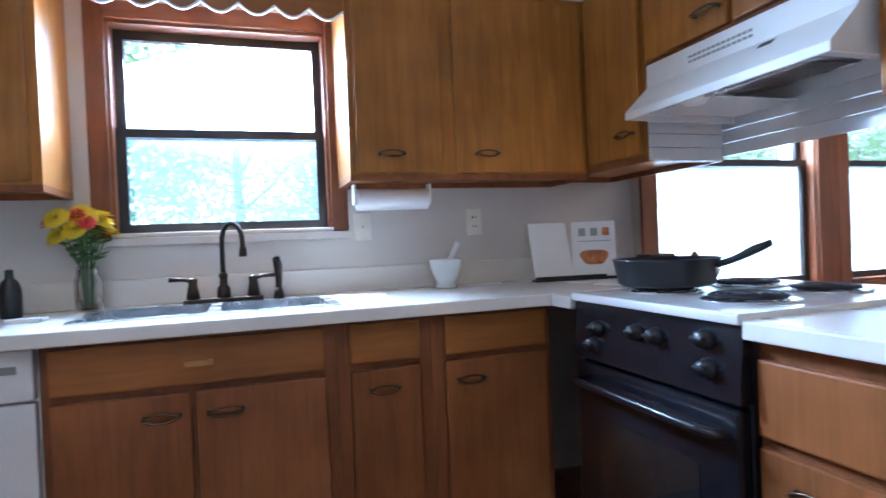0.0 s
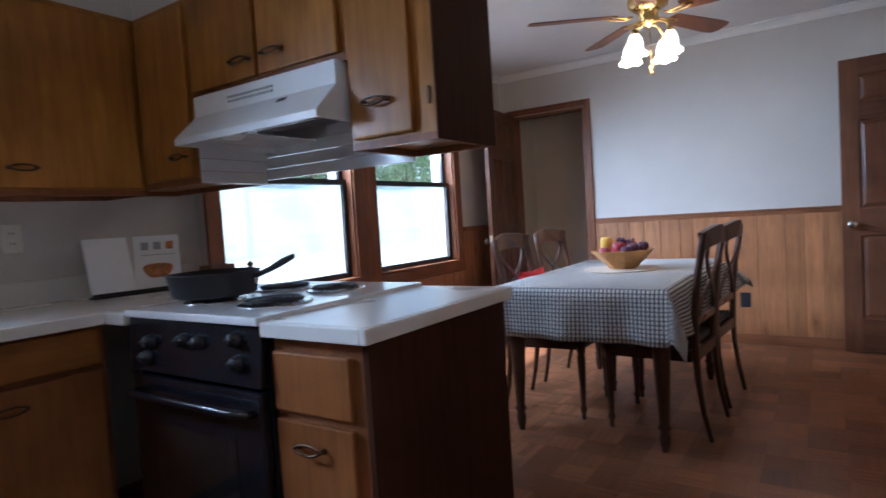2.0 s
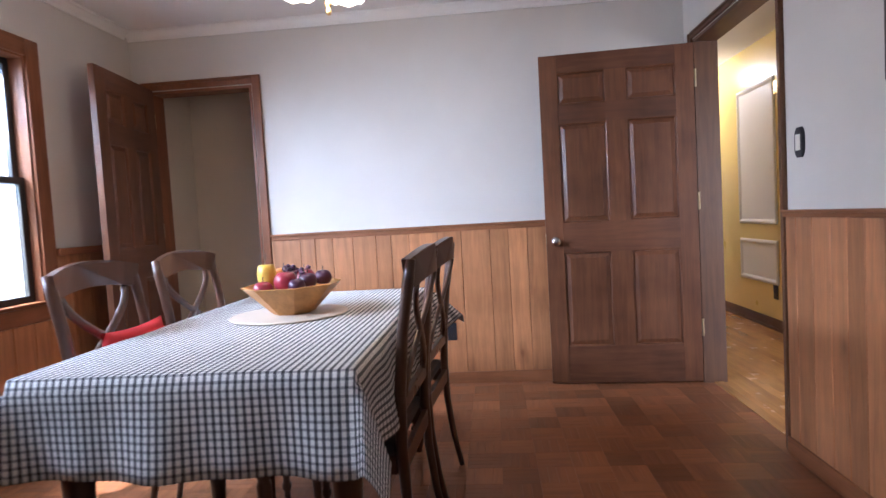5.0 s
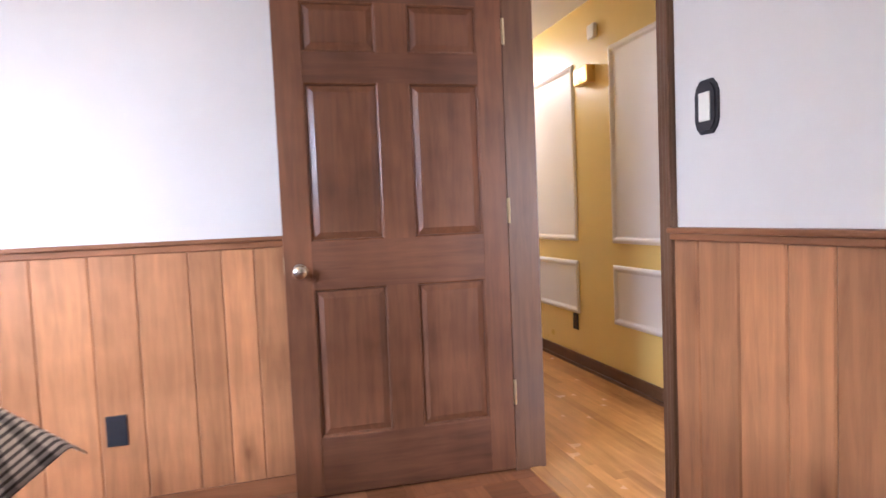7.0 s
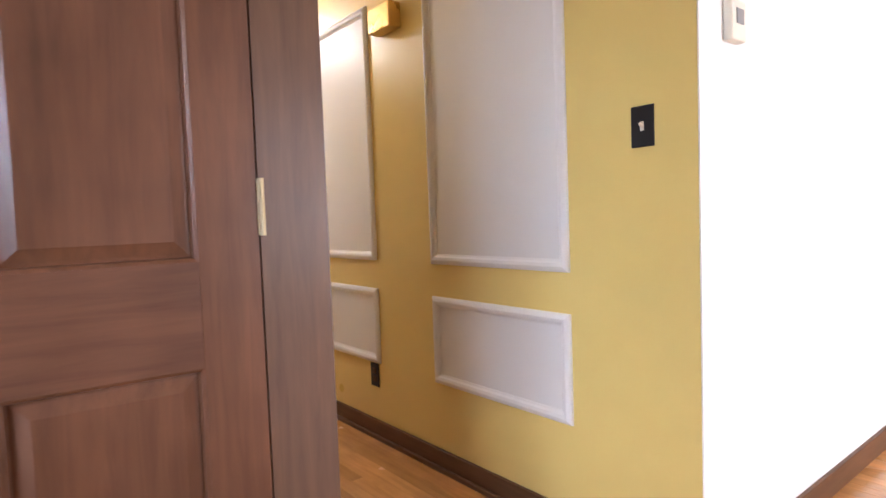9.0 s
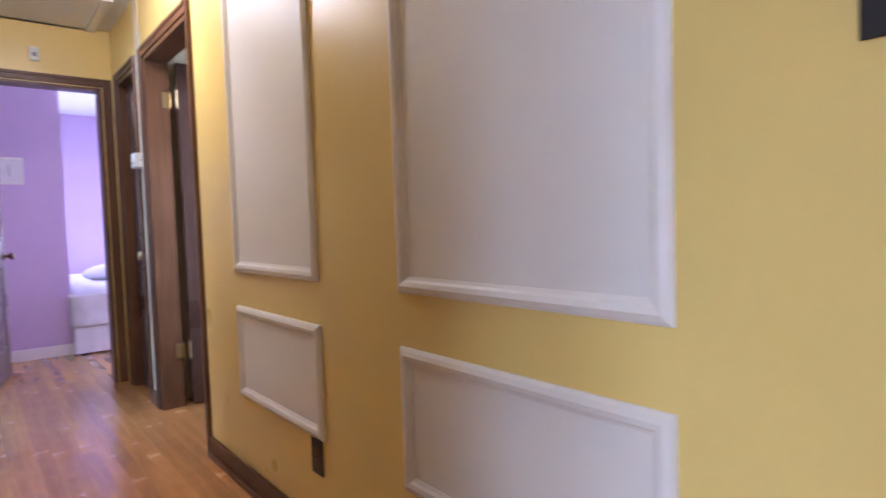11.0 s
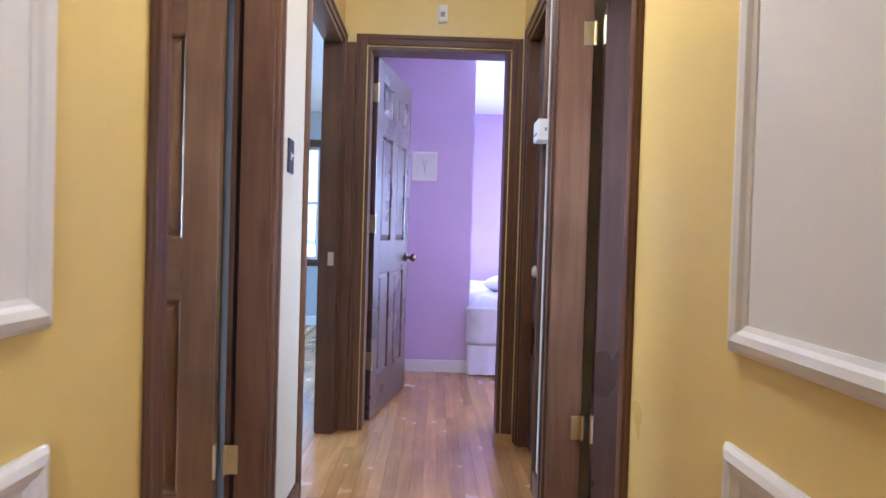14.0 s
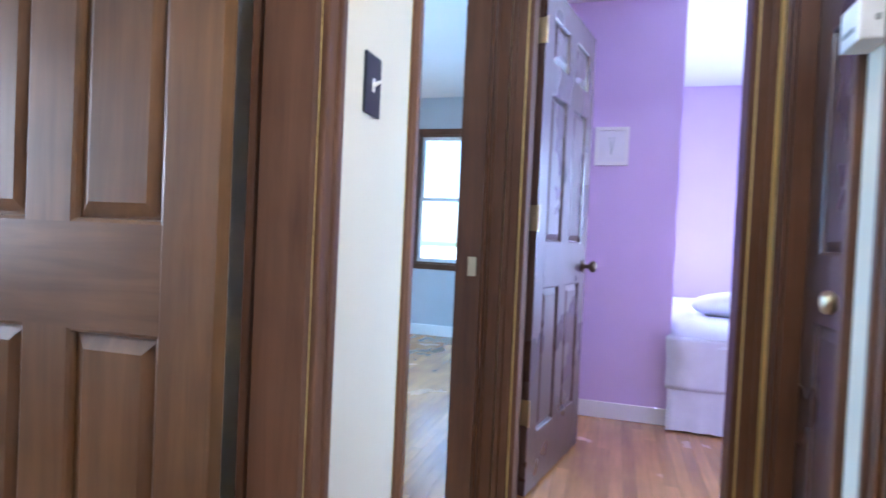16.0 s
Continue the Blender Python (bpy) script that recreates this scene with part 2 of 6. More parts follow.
M = {
    "cabinet": wood("honey_cabinet_wood", (0.38, 0.155, 0.024), "z", 0.36, 0.26, 0.10, 0.15, False, 0.66),
    "cabinet_x": wood("honey_cabinet_wood_rail", (0.295, 0.114, 0.024), "x", 0.40, 0.22, 0.10),
    "cabinet_y": wood("honey_cabinet_wood_rail_y", (0.295, 0.114, 0.024), "y", 0.40, 0.22, 0.10),
    # base fronts: redder wood, with the shade below the worktop in its colour
    "cabinet_base": wood("reddish_shaded_cabinet_wood", (0.29, 0.106, 0.032), "z", 0.40, 0.24, 0.12, 0.10, False, 0.66),
    "cabinet_frame": wood("cabinet_face_frame", (0.24, 0.086, 0.029), "z", 0.42, 0.24, 0.06, 0.08, False, 0.72),
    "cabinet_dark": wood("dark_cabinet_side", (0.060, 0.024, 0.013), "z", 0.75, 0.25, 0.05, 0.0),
    "trim": wood("brown_door_trim", (0.130, 0.062, 0.031), "z", 0.38, 0.28, 0.10),
    "trim_x": wood("brown_door_trim_x", (0.130, 0.062, 0.031), "x", 0.38, 0.28, 0.10),
    "trim_y": wood("brown_door_trim_y", (0.130, 0.062, 0.031), "y", 0.38, 0.28, 0.10),
    "window_trim": wood("window_trim_wood", (0.205, 0.078, 0.034), "z", 0.42, 0.25, 0.10),
    "window_trim_x": wood("window_trim_wood_x", (0.205, 0.078, 0.034), "x", 0.42, 0.25, 0.10),
    "walnut": wood("walnut_door", (0.150, 0.060, 0.028), "z", 0.42, 0.28, 0.08, 0.20, False, 0.58),
    "walnut_h": wood("walnut_door_rail", (0.128, 0.052, 0.026), "x", 0.42, 0.28, 0.08, 0.20, False, 0.58),
    "tandoor": wood("tan_brown_door", (0.178, 0.090, 0.036), "z", 0.36, 0.26, 0.08, 0.40, False, 0.66),
    "tandoor_h": wood("tan_brown_door_rail", (0.162, 0.082, 0.033), "x", 0.36, 0.26, 0.08, 0.40, False, 0.66),
    "darkdoor": wood("dark_hall_door", (0.085, 0.046, 0.036), "z", 0.28, 0.25, 0.08, 0.45),
    "board": wood("wainscot_board", (0.45, 0.196, 0.082), "z", 0.36, 0.30, 0.17, 0.25, False, 0.70, True),
    "rail": wood("chair_rail_wood", (0.26, 0.105, 0.045), "y", 0.42, 0.22, 0.05),
    "rail_x": wood("chair_rail_wood_x", (0.26, 0.105, 0.045), "x", 0.42, 0.22, 0.05),
    "chair": wood("dark_chair_wood", (0.060, 0.024, 0.013), "z", 0.30, 0.25, 0.05, 0.4),
    "oak": wood("oak_strip", (0.54, 0.268, 0.088), "x", 0.22, 0.22, 0.19, 0.48),
    "oak_rest": wood("oak_strip_far", (0.54, 0.268, 0.088), "x", 0.22, 0.22, 0.19, 0.48, True),
    "block": wood("parquet_block", (0.245, 0.098, 0.042), "x", 0.40, 0.24, 0.33, 0.15),
    "block_rest": wood("parquet_block_far", (0.245, 0.098, 0.042), "x", 0.40, 0.24, 0.28, 0.15, True),
    "bowlwood": wood("pale_bowl_wood", (0.52, 0.255, 0.085), "x", 0.5, 0.25),
    "wall_grey": paint("warm_grey_wall", (0.60, 0.555, 0.50), 0.62),
    "wall_yellow": paint("yellow_wall", (0.75, 0.565, 0.19), 0.33),
    "wall_cream": paint("cream_wall", (0.64, 0.565, 0.43), 0.6),
    "wall_white": paint("white_wall", (0.80, 0.79, 0.76), 0.6),
    "blue": plain("blue_plastic", (0.012, 0.10, 0.62), 0.28, 0, 0.3, 0.15, 30.0),
    "wall_closet": paint("closet_wall", (0.70, 0.62, 0.50), 0.65),
    "wall_lilac": paint("lilac_wall", (0.65, 0.49, 0.71), 0.6),
    "wall_bluegrey": paint("blue_grey_wall", (0.50, 0.52, 0.53), 0.6),
    "ceiling": paint("ceiling_white", (0.80, 0.79, 0.77), 0.8, 0.04, 0.35, 130),
    "white_paint": paint("white_trim_paint", (0.82, 0.80, 0.76), 0.4, 0.03, 0.04),
    "panel_white": paint("white_wall_panel", (0.76, 0.73, 0.70), 0.5, 0.03, 0.10, 90),
    "laminate": paint("white_laminate", (0.80, 0.78, 0.74), 0.28, 0.03, 0.02),
    "backsplash": paint("backsplash_laminate", (0.66, 0.62, 0.56), 0.35, 0.04, 0.02),
    "enamel": plain("white_enamel", (0.80, 0.80, 0.80), 0.18, 0, 0.3, 0.02),
    "hood": plain("white_hood_paint", (0.74, 0.74, 0.73), 0.42, 0, 0.0, 0.03),
    "black_gloss": plain("black_oven_front", (0.010, 0.011, 0.015), 0.20, 0, 0.2),
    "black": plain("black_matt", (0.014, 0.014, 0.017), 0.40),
    "bronze": plain("dark_bronze", (0.115, 0.070, 0.040), 0.30, 0.8),
    "dark_frame": plain("dark_window_frame", (0.030, 0.026, 0.026), 0.4, 0.3),
    "steel": plain("brushed_steel", (0.62, 0.62, 0.63), 0.25, 1.0),
    "chrome": plain("satin_nickel", (0.72, 0.70, 0.66), 0.2, 1.0),
    "brass": plain("brass", (0.72, 0.50, 0.20), 0.28, 1.0),
    "brass_dull": plain("dull_brass", (0.52, 0.39, 0.18), 0.45, 0.85),
    "hinge": plain("pale_brass_hinge", (0.58, 0.48, 0.30), 0.40, 0.9),
    "coil": plain("burner_coil", (0.035, 0.033, 0.035), 0.5, 0.4),
    "plate": plain("ivory_switch_plate", (0.72, 0.68, 0.58), 0.4),
    "iron": plain("wrought_switch_plate", (0.035, 0.032, 0.036), 0.4, 0.5),
    "white": plain("white_plastic", (0.78, 0.78, 0.76), 0.4),
    "ceramic": plain("white_ceramic", (0.78, 0.80, 0.82), 0.2, 0, 0.3, 0.02),
    "paper": plain("white_paper", (0.80, 0.79, 0.78), 0.7, 0, 0, 0.03),
    "red": plain("red_cloth", (0.55, 0.018, 0.022), 0.8, 0, 0, 0.15),
    "linen": plain("white_bed_linen", (0.80, 0.81, 0.84), 0.85, 0, 0, 0.05),
    "pink": plain("pale_pink_cloth", (0.75, 0.55, 0.62), 0.85),
    "seat": plain("dark_seat_cloth", (0.035, 0.03, 0.032), 0.7),
    "glass": glass("window_glass"),
    "vase_glass": glass("vase_glass", (0.92, 0.97, 0.95), 0.02),
    "opal": glowing("frosted_lamp_glass", (1.0, 0.88, 0.68), 2.0),
    "placemat": plain("pale_placemat", (0.66, 0.55, 0.43), 0.5, 0, 0.1, 0.06, 14.0),
    "concrete": plain("pale_concrete", (0.74, 0.73, 0.70), 0.85, 0, 0, 0.12, 2.0),
    "faucet": plain("oil_rubbed_bronze", (0.035, 0.024, 0.017), 0.32, 0.7),
    "grass": plain("lawn", (0.12, 0.16, 0.06), 0.9, 0, 0, 0.4, 0.8),
    "bark": plain("tree_bark", (0.10, 0.075, 0.055), 0.9, 0, 0, 0.3, 12.0),
    "stem": plain("flower_stem", (0.06, 0.14, 0.03), 0.6),
    "petal_yellow": plain("yellow_petal", (0.80, 0.62, 0.015), 0.6),
    "petal_red": plain("red_petal", (0.55, 0.03, 0.03), 0.6),
    "apple": plain("red_apple", (0.33, 0.03, 0.05), 0.3, 0, 0.2, 0.3),
    "plum": plain("dark_plum", (0.07, 0.02, 0.05), 0.35, 0, 0.1, 0.3),
    "squash": plain("yellow_squash", (0.70, 0.42, 0.06), 0.45, 0, 0, 0.2),
    "orange": plain("orange_fruit", (0.62, 0.24, 0.06), 0.5, 0, 0, 0.15),
    "food": plain("printed_roast", (0.45, 0.16, 0.04), 0.6, 0, 0, 0.5, 40.0),
    "print_grey": plain("grey_print", (0.35, 0.34, 0.34), 0.7),
    "print_green": plain("sage_print", (0.30, 0.36, 0.28), 0.7),
    "black_glass": plain("oven_window", (0.02, 0.018, 0.017), 0.06, 0, 0.6),
    "filter": plain("hood_filter_mesh", (0.42, 0.42, 0.42), 0.4, 0.8),
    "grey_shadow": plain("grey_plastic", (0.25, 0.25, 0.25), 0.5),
}


def leafy():
    """Leaf that lets light through."""
    m, n, l, bs = shader("tree_leaf")
    bs.inputs["Base Color"].default_value = (0.11, 0.16, 0.07, 1)
    tr = n.new("ShaderNodeBsdfTranslucent")
    tr.inputs[0].default_value = (0.30, 0.46, 0.22, 1)
    mx = n.new("ShaderNodeMixShader")
    mx.inputs[0].default_value = 0.5
    l.new(bs.outputs[0], mx.inputs[1])
    l.new(tr.outputs[0], mx.inputs[2])
    l.new(mx.outputs[0], n["Material Output"].inputs[0])
    return m


def screen(name, weave, tint):
    """Fine insect screen: mostly open, the threads catch the daylight; weave and tint add a glare veil."""
    m, n, l, bs = shader(name)
    tr = n.new("ShaderNodeBsdfTransparent")
    tl = n.new("ShaderNodeBsdfTranslucent")
    tl.inputs[0].default_value = (*tint, 1)
    tr.inputs[0].default_value = (0.92, 0.98, 0.99, 1)
    mx = n.new("ShaderNodeMixShader")
    mx.inputs[0].default_value = weave
    l.new(tr.outputs[0], mx.inputs[1])
    l.new(tl.outputs[0], mx.inputs[2])
    l.new(mx.outputs[0], n["Material Output"].inputs[0])
    return m


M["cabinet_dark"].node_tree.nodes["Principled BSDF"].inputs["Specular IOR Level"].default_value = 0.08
M["leaf"] = leafy()
# weave and pale tint imitate the overexposed glare in the lower sashes
M["screen"] = screen("insect_screen", 0.28, (0.80, 0.88, 0.93))
M["screen_sink"] = screen("open_insect_screen", 0.10, (0.50, 0.68, 0.76))


def gingham():
    """Cream cloth with woven black bands in both directions."""
    m, n, l, bs = shader("checked_cloth")
    co = n.new("ShaderNodeTexCoord")
    sep = n.new("ShaderNodeSeparateXYZ")
    l.new(co.outputs["UV"], sep.inputs[0])

    def bands(socket, pitch, width):
        a = n.new("ShaderNodeMath")
        a.operation = "MULTIPLY"
        a.inputs[1].default_value = 1 / pitch
        l.new(socket, a.inputs[0])
        b = n.new("ShaderNodeMath")
        b.operation = "FRACT"
        l.new(a.outputs[0], b.inputs[0])
        c = n.new("ShaderNodeMath")
        c.operation = "LESS_THAN"
        c.inputs[1].default_value = width
        l.new(b.outputs[0], c.inputs[0])
        return c.outputs[0]
    u = bands(sep.outputs[0], 0.0188, 0.36)
    v = bands(sep.outputs[1], 0.0188, 0.44)
    soft_u = n.new("ShaderNodeMath")
    soft_u.operation = "MULTIPLY"
    soft_u.inputs[1].default_value = 0.35
    l.new(u, soft_u.inputs[0])
    both = n.new("ShaderNodeMath")
    both.operation = "MULTIPLY_ADD"
    both.inputs[1].default_value = 0.65
    l.new(v, both.inputs[0])
    l.new(soft_u.outputs[0], both.inputs[2])
    r = ramp(n, l, both.outputs[0], [(0.0, (0.80, 0.78, 0.74)), (0.2, (0.36, 0.35, 0.35)), (0.5, (0.15, 0.145, 0.15)), (0.85, (0.045, 0.045, 0.05))])
    r.color_ramp.interpolation = "CONSTANT"
    l.new(r.outputs[0], bs.inputs["Base Color"])
    bs.inputs["Roughness"].default_value = 0.9
    weave = noise_node(n, l, mapping(n, l, (1, 1, 1)), 400, 2)
    bump(n, l, bs, weave.outputs[0], 0.25, 0.001)
    return m


M["cloth"] = gingham()

# ---------------------------------------------------------------- building helpers


def bm_new():
    return bmesh.new()


def box(bm, x0, x1, y0, y1, z0, z1, bevel=0.0):
    r = bmesh.ops.create_cube(bm, size=1.0, matrix=Matrix.LocRotScale(((x0 + x1) / 2, (y0 + y1) / 2, (z0 + z1) / 2), None, (abs(x1 - x0), abs(y1 - y0), abs(z1 - z0))))
    if bevel:
        es = list({e for v in r["verts"] for e in v.link_edges})
        bmesh.ops.bevel(bm, geom=es, offset=bevel, segments=2, affect="EDGES", profile=0.6)
    return bm


def boxed(x0, x1, y0, y1, z0, z1, bevel=0.0):
    return box(bm_new(), x0, x1, y0, y1, z0, z1, bevel)


def lathe(bm, profile, segs=20, m=None):
    """Turned shape about z from (radius, height) pairs."""
    rings = []
    for r, z in profile:
        rings.append([bm.verts.new((r * math.cos(2 * math.pi * i / segs), r * math.sin(2 * math.pi * i / segs), z)) for i in range(segs)])
    for a, b in zip(rings, rings[1:]):
        for i in range(segs):
            bm.faces.new((a[i], a[(i + 1) % segs], b[(i + 1) % segs], b[i]))
    bm.faces.new(rings[0][::-1])
    bm.faces.new(rings[-1])
    if m is not None:
        bmesh.ops.transform(bm, matrix=m, verts=[v for ring in rings for v in ring])
    return bm


def tube(bm, points, radii, segs=10, flat=1.0):
    """A rounded bar through points; flat below 1 squashes it across."""
    pts = [Vector(p) for p in points]
    rad = radii if isinstance(radii, (list, tuple)) else [radii] * len(pts)
    rings = []
    side0 = None
    for i, p in enumerate(pts):
        d = (pts[min(i + 1, len(pts) - 1)] - pts[max(i - 1, 0)]).normalized()
        if side0 is None:
            side0 = d.orthogonal().normalized() if abs(d.z) < 0.9 else (Vector((1, 0, 0)) - d * d.x).normalized()
        side = (side0 - d * side0.dot(d)).normalized()
        side0 = side
        up = d.cross(side)
        rings.append([bm.verts.new(p + side * rad[i] * math.cos(2 * math.pi * k / segs) + up * rad[i] * flat * math.sin(2 * math.pi * k / segs)) for k in range(segs)])
    for a, b in zip(rings, rings[1:]):
        for k in range(segs):
            bm.faces.new((a[k], a[(k + 1) % segs], b[(k + 1) % segs], b[k]))
    bm.faces.new(rings[0][::-1])
    bm.faces.new(rings[-1])
    return bm


def prism(bm, outline, depth, m):
    """A flat outline (x, y) pulled out along z by depth, then moved by m."""
    a = [bm.verts.new(m @ Vector((x, y, 0))) for x, y in outline]
    b = [bm.verts.new(m @ Vector((x, y, depth))) for x, y in outline]
    bm.faces.new(a[::-1])
    bm.faces.new(b)
    for i in range(len(a)):
        j = (i + 1) % len(a)
        bm.faces.new((a[i], a[j], b[j], b[i]))
    return bm


def ball(bm, centre, r, scale=(1, 1, 1), sub=2):
    bmesh.ops.create_icosphere(bm, subdivisions=sub, radius=r, matrix=Matrix.LocRotScale(centre, None, scale))
    return bm


def mesh_of(name, bm, material, smooth=False):
    bmesh.ops.recalc_face_normals(bm, faces=bm.faces)
    me = bpy.data.meshes.new(name)
    bm.to_mesh(me)
    bm.free()
    me.materials.append(material)
    if smooth:
        for p in me.polygons:
            p.use_smooth = True
    return me


def part(name, bm, material, parent, label="", smooth=False):
    ob = new(name, mesh_of(name, bm, material, smooth))
    ob.parent = parent
    if label:
        tagged(ob, label)
    return ob


def thing(name, label, category, m=None, group="", kind=""):
    ob = new(name)
    ob.empty_display_size = 0.1
    if m is not None:
        ob.matrix_basis = m
    return tagged(ob, label, category, group, kind)


def solo(name, bm, material, label, category, m=None, group="", kind="", smooth=False):
    ob = new(name, mesh_of(name, bm, material, smooth))
    if m is not None:
        ob.matrix_basis = m
    return tagged(ob, label, category, group, kind)


def structure(name, bm, material, label):
    return solo(name, bm, material, label, "structure", kind="structure")


def wall(name, axis, at, thick, lo, hi, z0, z1, openings, material, label):
    """An upright wall: its face at `at`, thickness away from the room (signed), from lo to hi, with openings (lo, hi, z0, z1)."""
    bm = bm_new()
    if openings and all(o[2] == z0 for o in openings):
        # doorways reach the floor: one continuous outline
        path = [(lo, z0)]
        for o in sorted(openings):
            path += [(o[0], z0), (o[0], o[3]), (o[1], o[3]), (o[1], z0)]
        path += [(hi, z0), (hi, z1), (lo, z1)]
        m = Matrix(((1, 0, 0, 0), (0, 0, 1, at), (0, 1, 0, 0), (0, 0, 0, 1))) if axis == "y" else Matrix(((0, 0, 1, at), (1, 0, 0, 0), (0, 1, 0, 0), (0, 0, 0, 1)))
        prism(bm, path, thick, m)
        return structure(name, bm, material, label)

    def slab(a, b, c, d):
        if b - a < 1e-4 or d - c < 1e-4:
            return
        t0, t1 = min(at, at + thick), max(at, at + thick)
        box(bm, a, b, t0, t1, c, d) if axis == "y" else box(bm, t0, t1, a, b, c, d)
    cur = lo
    for o in sorted(openings):
        slab(cur, o[0], z0, z1)
        slab(o[0], o[1], z0, o[2])
        slab(o[0], o[1], o[3], z1)
        cur = o[1]
    slab(cur, hi, z0, z1)
    return structure(name, bm, material, label)

# ---------------------------------------------------------------- measures
N_K, N_D = 0.0, -0.10                   # inner faces of the north wall: kitchen, dining
E_D, S_D = 4.06, -3.70                  # dining east and south walls
H_N, H_S = -3.83, -4.785                # hall walls
H_E = 8.20                              # hall end wall
CEIL = 2.44
CT = 0.88                               # worktop height
RAIL = 1.045                            # chair rail top

# ---------------------------------------------------------------- setting: walls, floors, ceilings
wall("wall_north_kitchen", "y", N_K, 0.22, -3.0, 0.80, 0, CEIL, [(-1.43, -0.635, 1.13, 1.93)], M["wall_grey"], "warm grey painted kitchen wall with a window over the sink")
wall("wall_north_dining", "y", N_D, 0.22, 0.80, E_D + 0.12, 0, CEIL, [(0.86, 1.89, 0.76, 2.05), (2.11, 3.14, 0.76, 2.05)], M["wall_grey"], "warm grey painted dining wall with two windows")
wall("wall_west_kitchen", "x", -3.0, -0.15, S_D - 0.12, 0.22, 0, CEIL, [], M["wall_grey"], "warm grey painted kitchen wall")
wall("wall_east_dining", "x", E_D, 0.12, S_D, N_D, 0, CEIL, [(-0.925, -0.225, 0, 2.04)], M["wall_grey"], "warm grey painted dining wall over wooden wainscot")
wall("wall_south_dining", "y", S_D, -0.06, -3.0, E_D + 0.12, 0, CEIL, [(2.888, 3.905, 0, 2.06)], M["wall_grey"], "warm grey painted wall with a doorway to the hall")
wall("wall_north_hall", "y", H_N, 0.066, -1.2, H_E, 0, CEIL, [(2.888, 3.905, 0, 2.06), (4.20, 5.00, 0, 2.05), (6.185, 6.90, 0, 2.05), (7.37, 8.14, 0, 2.05)], M["wall_yellow"], "glossy yellow painted hall wall with several doorways")
wall("wall_north_hall_back", "y", -3.763, 0.02, E_D + 0.12, 12.12, 0, CEIL, [(4.20, 5.00, 0, 2.05), (6.185, 6.90, 0, 2.05), (7.37, 8.14, 0, 2.05)], M["wall_bluegrey"], "pale blue-grey painted bedroom wall")
wall("wall_south_hall", "y", H_S, -0.12, 3.635, H_E, 0, CEIL, [(6.44, 7.29, 0, 2.05), (7.535, 8.01, 0, 2.05)], M["wall_yellow"], "glossy yellow painted hall wall with white framed panels")
wall("wall_end_hall", "x", H_E, 0.12, -4.905, -3.766, 0, CEIL, [(-4.715, -3.957, 0, 2.045)], M["wall_yellow"], "yellow painted wall at the end of the hall")
wall("wall_return_hall", "x", 3.635, 0.12, -8.6, H_S - 0.12, 0, CEIL, [], M["wall_yellow"], "yellow painted return wall beside the living room")

structure("floor_kitchen", boxed(-3.0, E_D + 0.12, S_D - 0.065, 0.12, -0.12, -0.012), M["block"], "brown parquet patterned floor of kitchen and dining room")
structure("floor_hall", boxed(-1.3, 12.2, -8.7, S_D - 0.065, -0.12, -0.012), M["oak"], "honey oak strip floor")
structure("floor_grey_room", boxed(E_D + 0.12, 12.2, S_D - 0.065, 0.0, -0.12, -0.006), M["oak"], "polished oak floor of the grey bedroom")
structure("ceiling_dining", boxed(-3.0, E_D + 0.12, S_D - 0.06, 0.22, CEIL, CEIL + 0.12), M["ceiling"], "white textured ceiling")
structure("ceiling_hall", boxed(-1.3, H_E, -8.7, S_D - 0.06, CEIL, CEIL + 0.12), M["ceiling"], "white textured hall ceiling")
structure("ceiling_grey_room", boxed(E_D + 0.12, 12.2, S_D - 0.06, 0.0, CEIL, CEIL + 0.12), M["ceiling"], "white bedroom ceiling")
structure("ceiling_lilac_room", boxed(H_E, 12.2, -8.7, S_D - 0.06, CEIL, CEIL + 0.12), M["ceiling"], "white bedroom ceiling")

# unseen overhang, added to block the sun patch on the worktop
structure("eave_north", boxed(-3.4, 4.30, 0.2205, 0.64, CEIL - 0.02, CEIL + 0.10, 0.01), M["white_paint"], "unseen white roof overhang added to keep sun off the worktop")
# living room shell, west and south of the hall
wall("wall_west_living", "x", -1.2, -0.12, -8.6, H_N + 0.06, 0, CEIL, [(-7.8, -5.4, 0.45, 2.15)], M["wall_cream"], "cream painted living room wall with a wide window")
wall("wall_south_living", "y", -8.6, -0.12, -1.2, 3.755, 0, CEIL, [], M["wall_cream"], "cream painted living room wall")
# room south of the hall door, closed off
# unseen window opening, added for the dark door's fill lamp
wall("wall_back_south_room", "y", -7.2, -0.12, 3.755, 8.2, 0, CEIL, [(5.6, 6.9, 0.9, 2.0)], M["wall_cream"], "pale painted wall of a side room")
wall("wall_side_south_room", "x", 7.42, 0.06, -7.2, H_S - 0.12, 0, CEIL, [], M["wall_cream"], "pale painted wall of a side room")
# grey bedroom
wall("wall_west_grey_room", "x", 5.20, -0.12, -3.70, -0.60, 0, CEIL, [], M["wall_bluegrey"], "pale blue-grey bedroom wall")
wall("wall_north_grey_room", "y", -0.60, 0.12, 5.08, 12.0, 0, CEIL, [(5.45, 6.45, 0.9, 1.95), (8.45, 10.25, 0.7, 2.0)], M["wall_bluegrey"], "pale blue-grey bedroom wall with a window")
wall("wall_east_grey_room", "x", 11.75, 0.12, -3.70, -0.60, 0, CEIL, [(-3.02, -2.30, 0.74, 2.06)], M["wall_bluegrey"], "pale blue-grey bedroom wall with a sash window")
# added wall: shades the gap behind the tan door and stops its fill lamp
structure("wall_between_bedrooms", boxed(6.968, 7.05, -3.742, -0.602, 0.0, CEIL - 0.001), M["wall_bluegrey"], "pale blue-grey wall added between bedrooms to darken the door gap")
